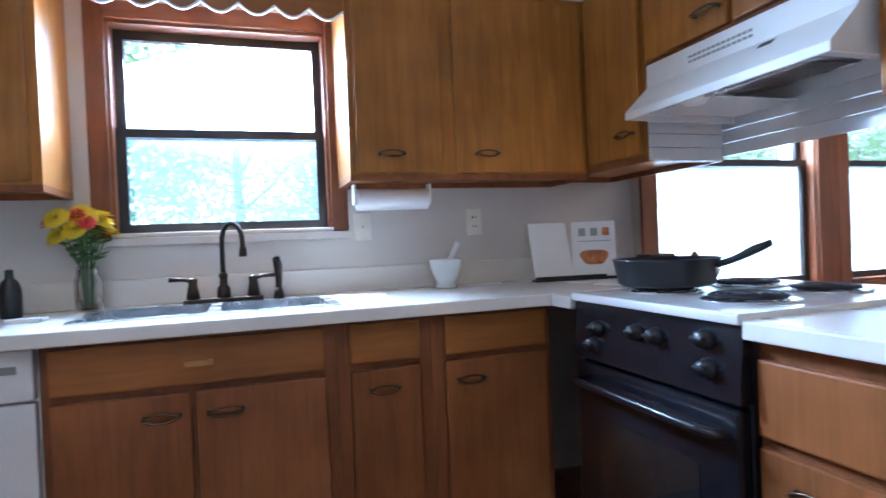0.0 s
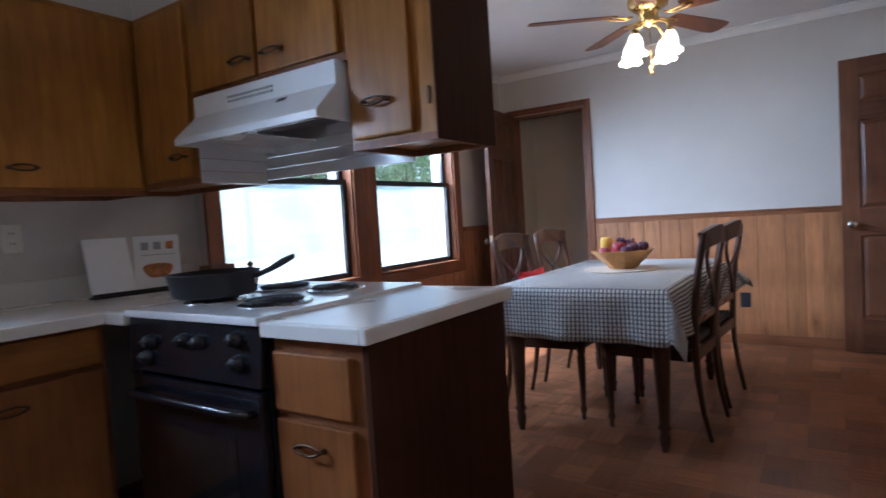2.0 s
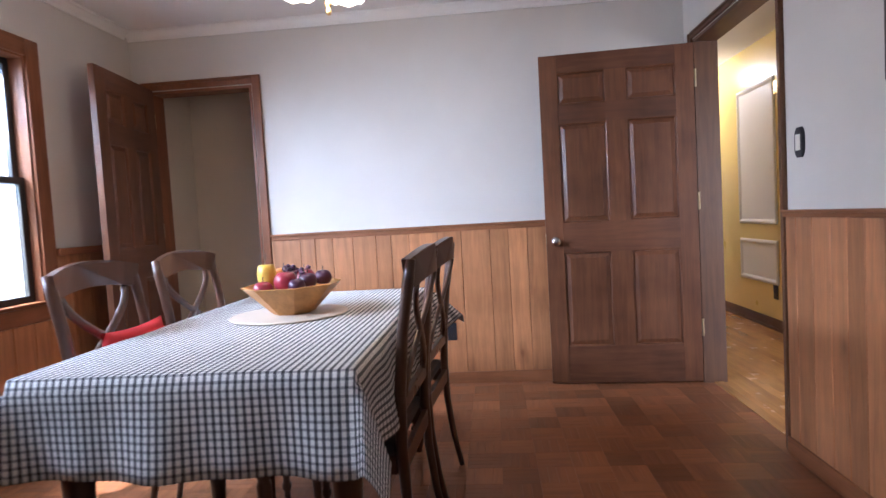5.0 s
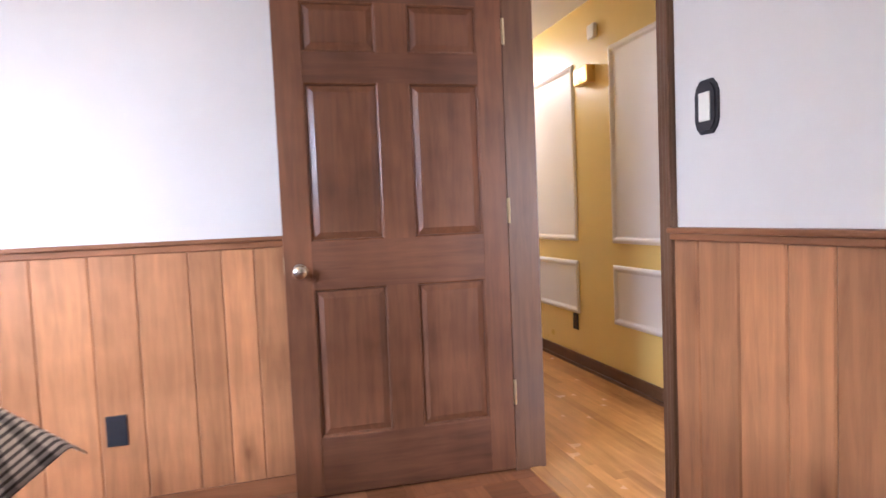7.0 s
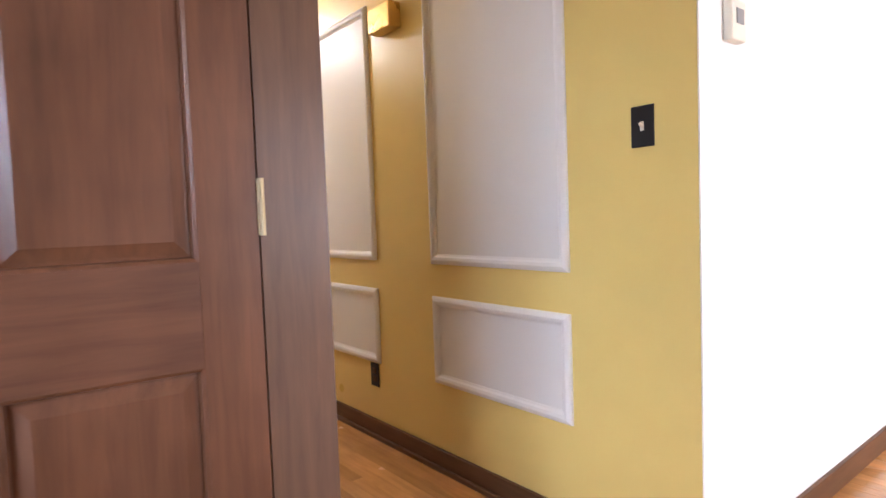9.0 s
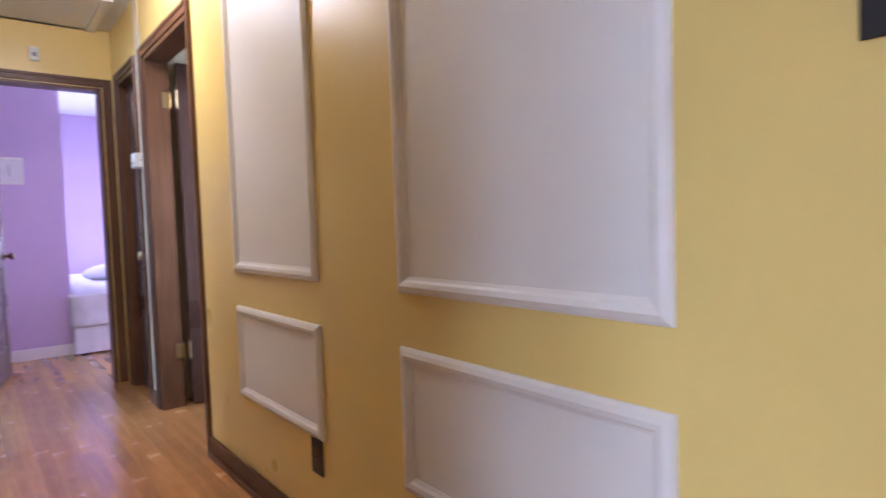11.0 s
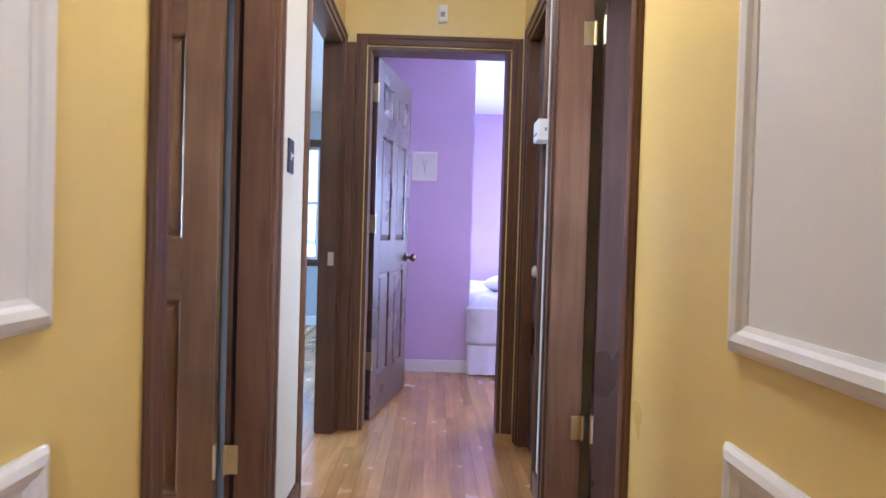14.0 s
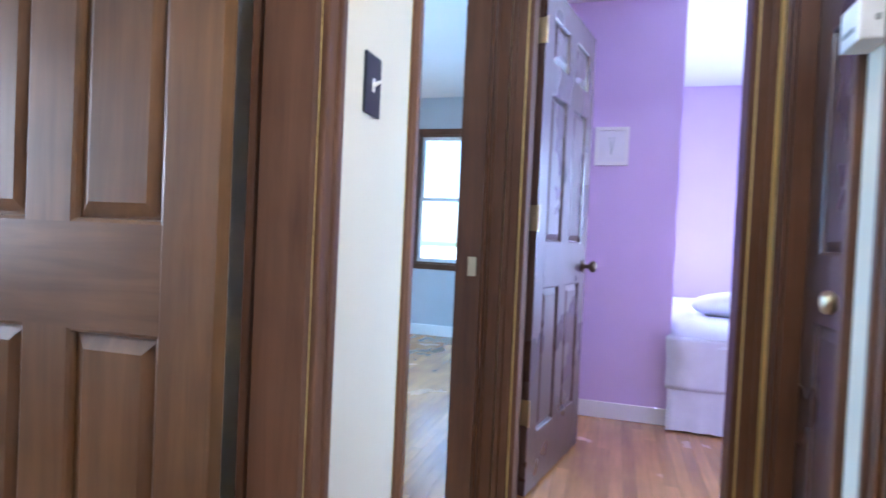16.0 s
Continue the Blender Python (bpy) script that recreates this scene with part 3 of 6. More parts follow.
wall("wall_closet_back", "x", 4.80, 0.06, -1.3, 0.0, 0, CEIL, [], M["wall_closet"], "beige closet wall")
wall("wall_closet_south", "y", -1.14, -0.06, E_D + 0.12, 4.80, 0, CEIL, [], M["wall_closet"], "beige closet wall")
wall("wall_closet_north", "y", -0.105, 0.06, E_D + 0.12, 4.80, 0, CEIL, [], M["wall_closet"], "beige closet wall")
# lilac bedroom
wall("wall_closet_bump_lilac", "x", 9.60, 0.10, -4.62, -3.70, 0, CEIL, [], M["wall_lilac"], "lilac painted wall")
wall("wall_bump_return_lilac", "y", -4.62, 0.10, 9.70, 11.6, 0, CEIL, [], M["wall_lilac"], "lilac painted wall")
wall("wall_east_lilac", "x", 11.6, 0.12, -7.5, -4.55, 0, CEIL, [], M["wall_lilac"], "lilac painted wall")
wall("wall_south_lilac", "y", -7.4, -0.12, H_E + 0.12, 11.6, 0, CEIL, [(10.1, 11.5, 0.8, 2.0)], M["wall_lilac"], "lilac painted wall with a window")
wall("wall_west_lilac", "x", H_E + 0.12, -0.004, -7.4, -4.905, 0, CEIL, [], M["wall_lilac"], "lilac painted wall")
wall("wall_north_lilac", "y", -3.78, 0.02, H_E + 0.12, 9.6, 0, CEIL, [], M["wall_lilac"], "lilac painted wall")

structure("trim_cream_strip_north", boxed(6.965, 7.306, H_N - 0.003, H_N - 0.0003, 0.0, CEIL - 0.001), M["wall_cream"], "thin cream facing on the wall between two hall doors")
structure("trim_cream_strip_south", boxed(7.354, 7.471, H_S + 0.0003, H_S + 0.003, 0.0, CEIL - 0.001), M["wall_cream"], "thin cream facing on the wall between two hall doors")
structure("wall_return_face", boxed(3.630, 3.6345, -8.6, H_S - 0.001, 0.0, CEIL - 0.001), M["wall_white"], "white painted face of the living room wall")

# ---------------------------------------------------------------- doors, casings, windows


def casing(name, axis, at, side, lo, hi, top, label, depth, materials=("trim", "trim_x", "trim_y"), width=0.062, clip_lo=None, clip_hi=None, far_face=True):
    """Frame of a doorway: lining boards through the wall and moulded casings on its faces. side: direction from the wall into the room."""
    root = thing(name, label, "door frame", kind="structure")
    up, mx, my = (M[k] for k in materials)
    across = mx if axis == "y" else my

    def slab(nm, a, b, c, d, z0, z1, mat, bevel):
        c, d = min(c, d), max(c, d)
        bm = boxed(a, b, c, d, z0, z1, bevel) if axis == "y" else boxed(c, d, a, b, z0, z1, bevel)
        part(nm, bm, mat, root)
    j = 0.018
    f0, f1 = at + side * 0.003, at - side * (depth + 0.003)
    slab("jamb", lo, lo + j, f0, f1, 0, top, up, 0)
    slab("jamb", hi - j, hi, f0, f1, 0, top, up, 0)
    slab("head_jamb", lo + j, hi - j, f0, f1, top - j, top, across, 0)
    faces = [(at, side)] + ([(at - side * depth, -side)] if far_face else [])
    for f, s in faces:
        l = lo - width if clip_lo is None else clip_lo
        h = hi + width if clip_hi is None else clip_hi
        for w0, w1, th in ((0.006, width, 0.013), (width * 0.62, width - 0.002, 0.020)):
            if lo - w1 >= l - 0.003:
                slab("casing", lo - w1, lo - w0, f, f + s * th, 0, top + w1, up, 0.004)
            if hi + w1 <= h + 0.003:
                slab("casing", hi + w0, hi + w1, f, f + s * th, 0, top + w1, up, 0.004)
        a0 = max(lo - 0.006, l)
        b0 = min(hi + 0.006, h)
        slab("head_casing", a0, b0, f, f + s * 0.013, top + 0.006, top + width, across, 0.004)
        slab("head_casing", a0, b0, f, f + s * 0.020, top + width * 0.62, top + width - 0.002, across, 0.004)
    return root


def raised_panel(x0, x1, z0, z1, t):
    """A panel with bevelled field on both faces."""
    bm = bm_new()
    box(bm, x0 - 0.004, x1 + 0.004, -t * 0.10, t * 0.10, z0 - 0.004, z1 + 0.004)
    for s in (-1, 1):
        rings = []
        for inset, y in ((0.009, t * 0.10), (0.014, t * 0.13), (0.036, t * 0.42), (0.038, t * 0.42)):
            rings.append([bm.verts.new((x, s * y, z)) for x, z in ((x0 + inset, z0 + inset), (x1 - inset, z0 + inset), (x1 - inset, z1 - inset), (x0 + inset, z1 - inset))])
        for a, b in zip(rings, rings[1:]):
            for i in range(4):
                bm.faces.new((a[i], a[(i + 1) % 4], b[(i + 1) % 4], b[i]))
        bm.faces.new(rings[-1])
    return bm


def sticking(x0, x1, z0, z1, t):
    """Bevelled moulding round a panel, on both faces."""
    bm = bm_new()
    for s in (-1, 1):
        rings = []
        for inset, y in ((0.0, t * 0.49), (0.006, t * 0.40), (0.009, t * 0.10)):
            rings.append([bm.verts.new((x, s * y, z)) for x, z in ((x0 + inset, z0 + inset), (x1 - inset, z0 + inset), (x1 - inset, z1 - inset), (x0 + inset, z1 - inset))])
        for a, b in zip(rings, rings[1:]):
            for i in range(4):
                bm.faces.new((a[i], a[(i + 1) % 4], b[(i + 1) % 4], b[i]))
    return bm


def knob_mesh(bm, x, z, t, side):
    turn = Matrix.Translation((x, side * t / 2, z)) @ Matrix.Rotation(-side * math.pi / 2, 4, "X")
    lathe(bm, [(0.0305, 0.0), (0.031, 0.004), (0.024, 0.008), (0.011, 0.012), (0.0105, 0.030), (0.018, 0.036), (0.027, 0.046), (0.0285, 0.055), (0.025, 0.064), (0.014, 0.069), (0.002, 0.070)], 20, turn)


def panel_door(name, label, m, width, height, columns=2, wood_v="walnut", wood_h="walnut_h", knob="chrome", knob_at=None, hinge_side=1, hinges=(0.33, 1.095, 1.823), hinge_mat="hinge"):
    root = thing(name, label, "door", m)
    t = 0.035
    st, mu = 0.106, 0.122 if width > 0.85 else 0.100
    cols = [(st, width - st)] if columns == 1 else [(st, (width - mu) / 2), ((width + mu) / 2, width - st)]
    rows = [(0.230, 0.818), (1.003, 1.612), (1.728, height - 0.110)]
    for x0, x1 in ((0, st), (width - st, width)):
        part("stile", boxed(x0, x1, -t / 2, t / 2, 0, height, 0.002), M[wood_v], root)
    cuts = [0.0] + [v for r in rows for v in r] + [height]
    for i in range(0, 8, 2):
        part("rail", boxed(st, width - st, -t / 2, t / 2, cuts[i], cuts[i + 1], 0.0), M[wood_h], root)
    if columns == 2:
        for z0, z1 in rows:
            part("mullion", boxed((width - mu) / 2, (width + mu) / 2, -t / 2, t / 2, z0, z1), M[wood_v], root)
    for x0, x1 in cols:
        for z0, z1 in rows:
            p = part("panel", raised_panel(x0, x1, z0, z1, t), M[wood_v], root)
            part("moulding", sticking(x0, x1, z0, z1, t), M[wood_v], p)
    kx = knob_at if knob_at is not None else width - 0.058
    for side in (-1, 1):
        bm = bm_new()
        knob_mesh(bm, kx, 0.893, t, side)
        part("knob", bm, M[knob], root, "round metal door knob", True)
    part("latch_plate", boxed(width - 0.001, width + 0.0015, -0.012, 0.012, 0.885, 0.945), M["hinge"], root)
    for z in hinges:
        bm = bm_new()
        box(bm, -0.0025, 0.0, -t / 2 + 0.003, t / 2, z - 0.05, z + 0.05)
        lathe(bm, [(0.006, z - 0.052), (0.006, z + 0.052)], 8, Matrix.Translation((-0.006, hinge_side * (t / 2 + 0.004), 0)))
        part("hinge", bm, M[hinge_mat], root, "pale brass hinge" if hinge_mat == "hinge" else "dark bronze hinge")
    return root


casing("door_1", "y", S_D, 1, 2.888, 3.905, 2.06, "brown wooden door frame between dining room and hall", 0.13, width=0.046)
casing("door_2", "y", H_N, -1, 4.20, 5.00, 2.05, "reddish-brown wooden frame of a closed hall door", 0.13, far_face=False)
frame_w = casing("door_3", "y", H_N, -1, 6.185, 6.90, 2.05, "brown wooden frame of a hall doorway", 0.087)
# brown filler added so the gap beside the open leaf stays dark
part("corner_trim", boxed(6.9005, 6.9675, -3.7425 + 0.0225, -3.703, 0.0, 2.05, 0.003), M["trim"], frame_w)
casing("door_4", "y", H_N, -1, 7.37, 8.14, 2.05, "brown wooden frame of the grey bedroom doorway", 0.087, width=0.055)
frame_s = casing("door_5", "y", H_S, 1, 6.44, 7.29, 2.05, "brown wooden frame of a hall doorway", 0.12)
casing("door_6", "y", H_S, 1, 7.535, 8.01, 2.05, "brown wooden frame of a narrow hall closet", 0.12, far_face=False)
frame_e = casing("door_7", "x", H_E, -1, -4.715, -3.957, 2.045, "brown wooden frame of the lilac bedroom doorway", 0.12)
part("corner_trim", boxed(H_E - 0.014, H_E + 0.001, -3.893, -3.842, 0.0, 2.06, 0.003), M["trim"], frame_e)
casing("door_8", "x", E_D, -1, -0.925, -0.225, 2.04, "reddish-brown wooden frame of the dining room closet", 0.12, materials=("window_trim", "window_trim_x", "window_trim"))
for z in (0.338, 1.818):
    for root, xf, y0, y1 in ((frame_w, 6.882, -3.752, -3.712), (frame_s, 7.272, -4.915, -4.872)):
        bm = boxed(xf - 0.003, xf - 0.0002, y0, y1, z - 0.045, z + 0.045, 0.001)
        yk = y1 if root is frame_w else y0
        for k in range(3):
            lathe(bm, [(0.0055, z - 0.045 + k * 0.0305), (0.006, z - 0.044 + k * 0.0305), (0.006, z - 0.017 + k * 0.0305), (0.0055, z - 0.016 + k * 0.0305)], 8, Matrix.Translation((xf - 0.006, yk, 0)))
        part("hinge_leaf", bm, M["brass_dull"], root, "brass butt hinge leaf")

panel_door("panel_door", "open brown six-panel wooden door standing against the dining wall", pose(3.905, -3.695, 0.012, 0, 0, 86.4), 0.905, 2.03)
panel_door("panel_door", "open brown six-panel closet door beside the dining window", pose(4.03, -0.243, 0.012, 0, 0, 186.5), 0.70, 2.03, hinge_side=-1)
panel_door("panel_door", "closed reddish-brown panel door in the hall", pose(4.98, H_N + 0.012, 0.012, 0, 0, 180), 0.76, 2.03, wood_v="darkdoor", wood_h="darkdoor", hinge_mat="bronze")
panel_door("panel_door", "open tan-brown six-panel door swung into a side room", pose(6.870, -3.686, 0.012, 0, 0, 91), 0.70, 2.025, wood_v="tandoor", wood_h="tandoor_h", hinge_side=1, hinges=(0.33, 1.81))
panel_door("panel_door", "open dark scuffed six-panel door swung into a side room", pose(7.262, -4.948, 0.012, 0, 0, -91), 0.80, 2.025, wood_v="darkdoor", wood_h="darkdoor", hinge_side=-1, hinges=(0.33, 1.81))
panel_door("panel_door", "closed narrow dark panel door of the hall closet", pose(7.988, H_S - 0.066, 0.012, 0, 0, 180), 0.43, 2.02, columns=1, wood_v="darkdoor", wood_h="darkdoor", knob="hinge")
panel_door("panel_door", "open dark brown six-panel door of the lilac bedroom", pose(8.335, -3.985, 0.012, 0, 0, -12), 0.74, 2.02, wood_v="darkdoor", wood_h="darkdoor", knob="bronze", hinge_side=-1)
# strike plate on the far lining of the grey bedroom doorway
solo("strike_plate", boxed(8.1195, 8.1225, -3.815, -3.785, 0.88, 0.95), M["hinge"], "small pale brass strike plate on a door lining", "strike plate")


def sash_window(name, label, x0, x1, z0, z1, face, deep=0.12, mid=0.5, axis="y", out=1, trims=("window_trim", "window_trim_x"), frame_mat="dark_frame", case=0.088, left_case=True, right_case=True, screened=False, apron=True, sill_mat=None, screen_mat="screen"):
    """Double-hung window in an opening, with wooden lining, casing and stool. axis y: in a wall facing y; out: sign of outdoors."""
    root = thing(name, label, "window", kind="structure")
    tv, tx = M[trims[0]], M[trims[1]]

    def slab(nm, a, b, c, d, e, f, mat, parent=root, bevel=0.0, label=""):
        c, d = min(c, d), max(c, d)
        bm = boxed(a, b, c, d, e, f, bevel) if axis == "y" else boxed(c, d, a, b, e, f, bevel)
        return part(nm, bm, mat, parent, label)
    o = out
    g = face + o * deep
    for a, b in ((x0, x0 + 0.016), (x1 - 0.016, x1)):
        slab("window_lining", a, b, face - o * 0.002, g, z0 + 0.016, z1 - 0.016, tv)
    slab("window_lining", x0, x1, face - o * 0.002, g, z1 - 0.016, z1, tx)
    slab("window_sill", x0, x1, face - o * 0.022, g, z0, z0 + 0.016, M[sill_mat] if sill_mat else tx, bevel=0.003)
    if left_case:
        slab("casing", x0 - case, x0 + 0.004, face, face - o * 0.018, z0 - (case if apron else 0.0), z1 + case, tv, bevel=0.004)
    if right_case:
        slab("casing", x1 - 0.004, x1 + case, face, face - o * 0.018, z0 - (case if apron else 0.0), z1 + case, tv, bevel=0.004)
    slab("casing", x0 + 0.004, x1 - 0.004, face, face - o * 0.018, z1 - 0.004, z1 + case, tx, bevel=0.004)
    if apron:
        slab("casing", x0 + 0.004, x1 - 0.004, face, face - o * 0.018, z0 - case, z0 - 0.002, tx, bevel=0.004)
    a, b, c, d = x0 + 0.016, x1 - 0.016, z0 + 0.016, z1 - 0.016
    zm = c + (d - c) * mid
    fm = M[frame_mat]
    for nm, lo, hi, y in (("lower_sash", c, zm + 0.018, g - o * 0.055), ("upper_sash", zm - 0.018, d, g - o * 0.025)):
        w = 0.034
        s = slab(nm, a, a + w, y, y + o * 0.026, lo, hi, fm)
        slab("sash_stile", b - w, b, y, y + o * 0.026, lo, hi, fm, s)
        slab("sash_rail", a + w, b - w, y, y + o * 0.026, lo, lo + w, fm, s)
        slab("sash_rail", a + w, b - w, y, y + o * 0.026, hi - w, hi, fm, s)
        p = slab("pane", a + w, b - w, y + o * 0.011, y + o * 0.015, lo + w, hi - w, M["glass"], s)
        p.visible_shadow = False
    if screened:
        sc_ = slab("insect_screen", a, b, g + o * 0.004, g + o * 0.005, c, zm, M[screen_mat], label="pale insect screen tinted for window glare")
        sc_.visible_shadow = False
    return root


sash_window("window_1", "double-hung window over the sink with dark sashes and brown wooden casing", -1.43, -0.635, 1.13, 1.93, N_K, 0.10, 0.49, screened=True, case=0.062, apron=False, sill_mat="wall_grey", screen_mat="screen_sink")
structure("trim_sink_sill", boxed(-1.495, -0.572, -0.030, -0.0008, 1.098, 1.129, 0.004), M["wall_grey"], "grey painted window stool over the sink")
sash_window("window_2", "double-hung dining window with dark sashes and brown wooden casing", 0.86, 1.89, 0.76, 2.05, N_D, 0.10, 0.5, case=0.085, screened=True)
sash_window("window_3", "double-hung dining window with dark sashes and brown wooden casing", 2.11, 3.14, 0.76, 2.05, N_D, 0.10, 0.5, case=0.085, screened=True)
structure("trim_mullion", boxed(1.976, 2.024, N_D - 0.016, N_D - 0.0005, 0.68, 2.13, 0.003), M["window_trim"], "brown wooden mullion board between the dining windows")
sash_window("window_4", "sash window with grey frame in the grey bedroom", -3.02, -2.30, 0.74, 2.06, 11.75, 0.08, 0.5, axis="x", out=1, trims=("trim", "trim_y"), frame_mat="white", case=0.06)
# window_5 and window_6 are unseen, added to hold the bedroom lamps
sash_window("window_5", "wide unseen sash window added for the tan door's fill light", 8.45, 10.25, 0.70, 2.0, -0.60, 0.08, 0.5, trims=("trim", "trim_x"), frame_mat="white", case=0.06)
sash_window("window_8", "unseen sash window added for the tan door's fill light", 5.45, 6.45, 0.90, 1.95, -0.60, 0.08, 0.5, trims=("trim", "trim_x"), frame_mat="white", case=0.06)
sash_window("window_6", "window of the lilac bedroom", 10.1, 11.5, 0.8, 2.0, -7.4, 0.08, 0.5, axis="y", out=-1, trims=("white_paint", "white_paint"), frame_mat="white", case=0.06)
sash_window("window_7", "wide living room window", -7.8, -5.4, 0.45, 2.15, -1.2, 0.08, 0.5, axis="x", out=-1, trims=("trim", "trim_y"), frame_mat="white", case=0.06)

# ---------------------------------------------------------------- skirting, chair rail, crown


def strip(name, label, x0, x1, y0, y1, z0, z1, mat, bevel=0.004):
    return structure(name, boxed(x0, x1, y0, y1, z0, z1, bevel), M[mat], label)


# dining wainscot rails
for n, (x0, x1, y0, y1, mat) in enumerate([
        (E_D - 0.022, E_D - 0.012, -3.70, -0.99, "rail"), (E_D - 0.034, E_D - 0.022, -3.70, -0.99, "rail")]):
    z = (RAIL - 0.045, RAIL - 0.004) if n == 0 else (RAIL - 0.018, RAIL)
    strip("trim_chair_rail_east", "brown moulded chair rail over the wainscot", x0, x1 + 0.012 * n, y0, y1, z[0], z[1] - 0.001 * n, mat)
strip("trim_chair_rail_south", "brown moulded chair rail over the wainscot", 0.85, 2.842, S_D + 0.012, S_D + 0.026, RAIL - 0.030, RAIL - 0.012, "rail_x")
strip("trim_chair_rail_south_cap", "brown moulded chair rail cap", 0.85, 2.842, S_D + 0.0005, S_D + 0.036, RAIL - 0.014, RAIL, "rail_x", 0.005)
strip("trim_chair_rail_north", "brown moulded chair rail over the wainscot", 3.23, 4.06, N_D - 0.034, N_D - 0.0005, RAIL - 0.04, RAIL, "rail_x", 0.006)
strip("baseboard_east", "brown wooden baseboard", E_D - 0.026, E_D - 0.013, -3.70, -0.99, 0.0, 0.075, "rail")
strip("baseboard_south", "brown wooden baseboard", 0.85, 2.842, S_D + 0.013, S_D + 0.026, 0.0, 0.075, "rail_x")
strip("baseboard_north", "brown wooden baseboard", 0.80, 4.06, N_D - 0.026, N_D - 0.013, 0.0, 0.075, "rail_x")
# hall baseboards
strip("baseboard_hall_south", "dark brown hall baseboard", 3.64, 6.376, H_S + 0.0005, H_S + 0.016, 0, 0.092, "trim_x")
strip("baseboard_hall_south_cap", "dark brown hall shoe moulding", 3.64, 6.376, H_S + 0.0165, H_S + 0.030, 0, 0.022, "trim_x")
strip("baseboard_hall_strip", "dark brown hall baseboard", 7.353, 7.472, H_S + 0.0032, H_S + 0.018, 0, 0.092, "trim_x")
strip("baseboard_hall_north", "dark brown hall baseboard", 5.064, 6.122, H_N - 0.016, H_N - 0.0005, 0, 0.092, "trim_x")
strip("baseboard_hall_north_strip", "dark brown hall baseboard", 6.963, 7.307, H_N - 0.018, H_N - 0.0032, 0, 0.092, "trim_x")
strip("baseboard_return", "dark brown baseboard", 3.614, 3.6295, -8.6, H_S - 0.0, 0, 0.092, "trim_y")
strip("baseboard_lilac", "white baseboard of the lilac bedroom", 9.584, 9.5995, -4.62, -3.79, 0, 0.095, "white_paint")
strip("baseboard_lilac_return", "white baseboard of the lilac bedroom", 9.60, 11.6, -4.636, -4.6205, 0, 0.095, "white_paint")
strip("baseboard_grey_east", "white baseboard of the grey bedroom", 11.734, 11.7495, -3.69, -0.60, 0, 0.11, "white_paint")
strip("baseboard_grey_north", "white baseboard of the grey bedroom", 4.2, 11.73, -0.616, -0.6005, 0, 0.11, "white_paint")


def crown(name, pts, label):
    """Plain cove between wall and ceiling: pts are the wall lines as (x0, y0, x1, y1, inward x, inward y)."""
    bm = bm_new()
    for x0, y0, x1, y1, ix, iy in pts:
        prof = [(0.0, 0.0), (0.010, 0.0), (0.018, 0.018), (0.040, 0.042), (0.052, 0.048), (0.052, 0.060), (0.0, 0.060)]
        a = [bm.verts.new((x0 + ix * d, y0 + iy * d, CEIL - 0.0605 + h)) for d, h in prof]
        b = [bm.verts.new((x1 + ix * d, y1 + iy * d, CEIL - 0.0605 + h)) for d, h in prof]
        for i in range(len(prof)):
            k = (i + 1) % len(prof)
            bm.faces.new((a[i], a[k], b[k], b[i]))
        bm.faces.new(a)
        bm.faces.new(b[::-1])
    return structure(name, bm, M["white_paint"], label)


crown("trim_crown_east", [(E_D - 0.0005, -3.70, E_D - 0.0005, N_D, -1, 0)], "white crown moulding")
crown("trim_crown_north", [(0.80, N_D - 0.0005, 4.0, N_D - 0.0005, 0, -1)], "white crown moulding")
crown("trim_crown_south", [(0.85, S_D + 0.0005, 4.0, S_D + 0.0005, 0, 1)], "white crown moulding")

# ---------------------------------------------------------------- kitchen


def pull(parent, centre, along, out, mat="bronze", length=0.096):
    """Flat six-sided ring pull held off the front by two posts: along and out are unit vectors."""
    c, a, o = Vector(centre), Vector(along), Vector(out)
    up = Vector((0, 0, 1))
    bm = bm_new()
    ring = [(-1, 0), (-0.72, 0.5), (-0.45, 0.8), (0, 0.9), (0.45, 0.8), (0.72, 0.5), (1, 0), (0.72, -0.5), (0.45, -0.8), (0, -0.9), (-0.45, -0.8), (-0.72, -0.5), (-1, 0)]
    tube(bm, [c + a * (length / 2) * u + up * 0.013 * v + o * (0.020 - 0.004 * v) for u, v in ring], 0.0036, 8)
    for k in (-1, 1):
        tube(bm, [c + a * (length / 2 - 0.004) * k, c + a * (length / 2 - 0.004) * k + o * 0.021], [0.0075, 0.005], 8)
    return part("handle", bm, M[mat], parent, "dark bronze ring handle", True)


def front_panel(name, parent, axis, at, out, a0, a1, z0, z1, horizontal=False, thick=0.019, mat=None):
    """Slab front with eased edges on a cabinet: axis y faces y."""
    lo, hi = sorted((at, at + out * thick))
    bm = boxed(a0, a1, lo, hi, z0, z1, 0.006) if axis == "y" else boxed(lo, hi, a0, a1, z0, z1, 0.006)
    return part(name, bm, M[mat or (("cabinet_x" if axis == "y" else "cabinet_y") if horizontal else "cabinet")], parent)


def base_unit(label, x0, x1, fronts, face=-0.605):
    """Base cabinet of the sink run: fronts are (kind, x0, x1, z0, z1, handle x or None)."""
    root = thing("base_cabinet", label, "cabinet", pose((x0 + x1) / 2, -0.3, 0), group="kitchen base cabinets")
    ox, oy = (x0 + x1) / 2, -0.3
    bm = bm_new()
    box(bm, x0 - ox, x1 - ox, face - oy, -0.002 - oy, 0.10, 0.70)
    box(bm, x0 - ox, x1 - ox, face - oy, face + 0.02 - oy, 0.70, 0.838)
    part("carcass", bm, M["cabinet_frame"], root)
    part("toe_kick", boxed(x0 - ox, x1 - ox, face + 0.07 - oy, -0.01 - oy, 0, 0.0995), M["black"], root)
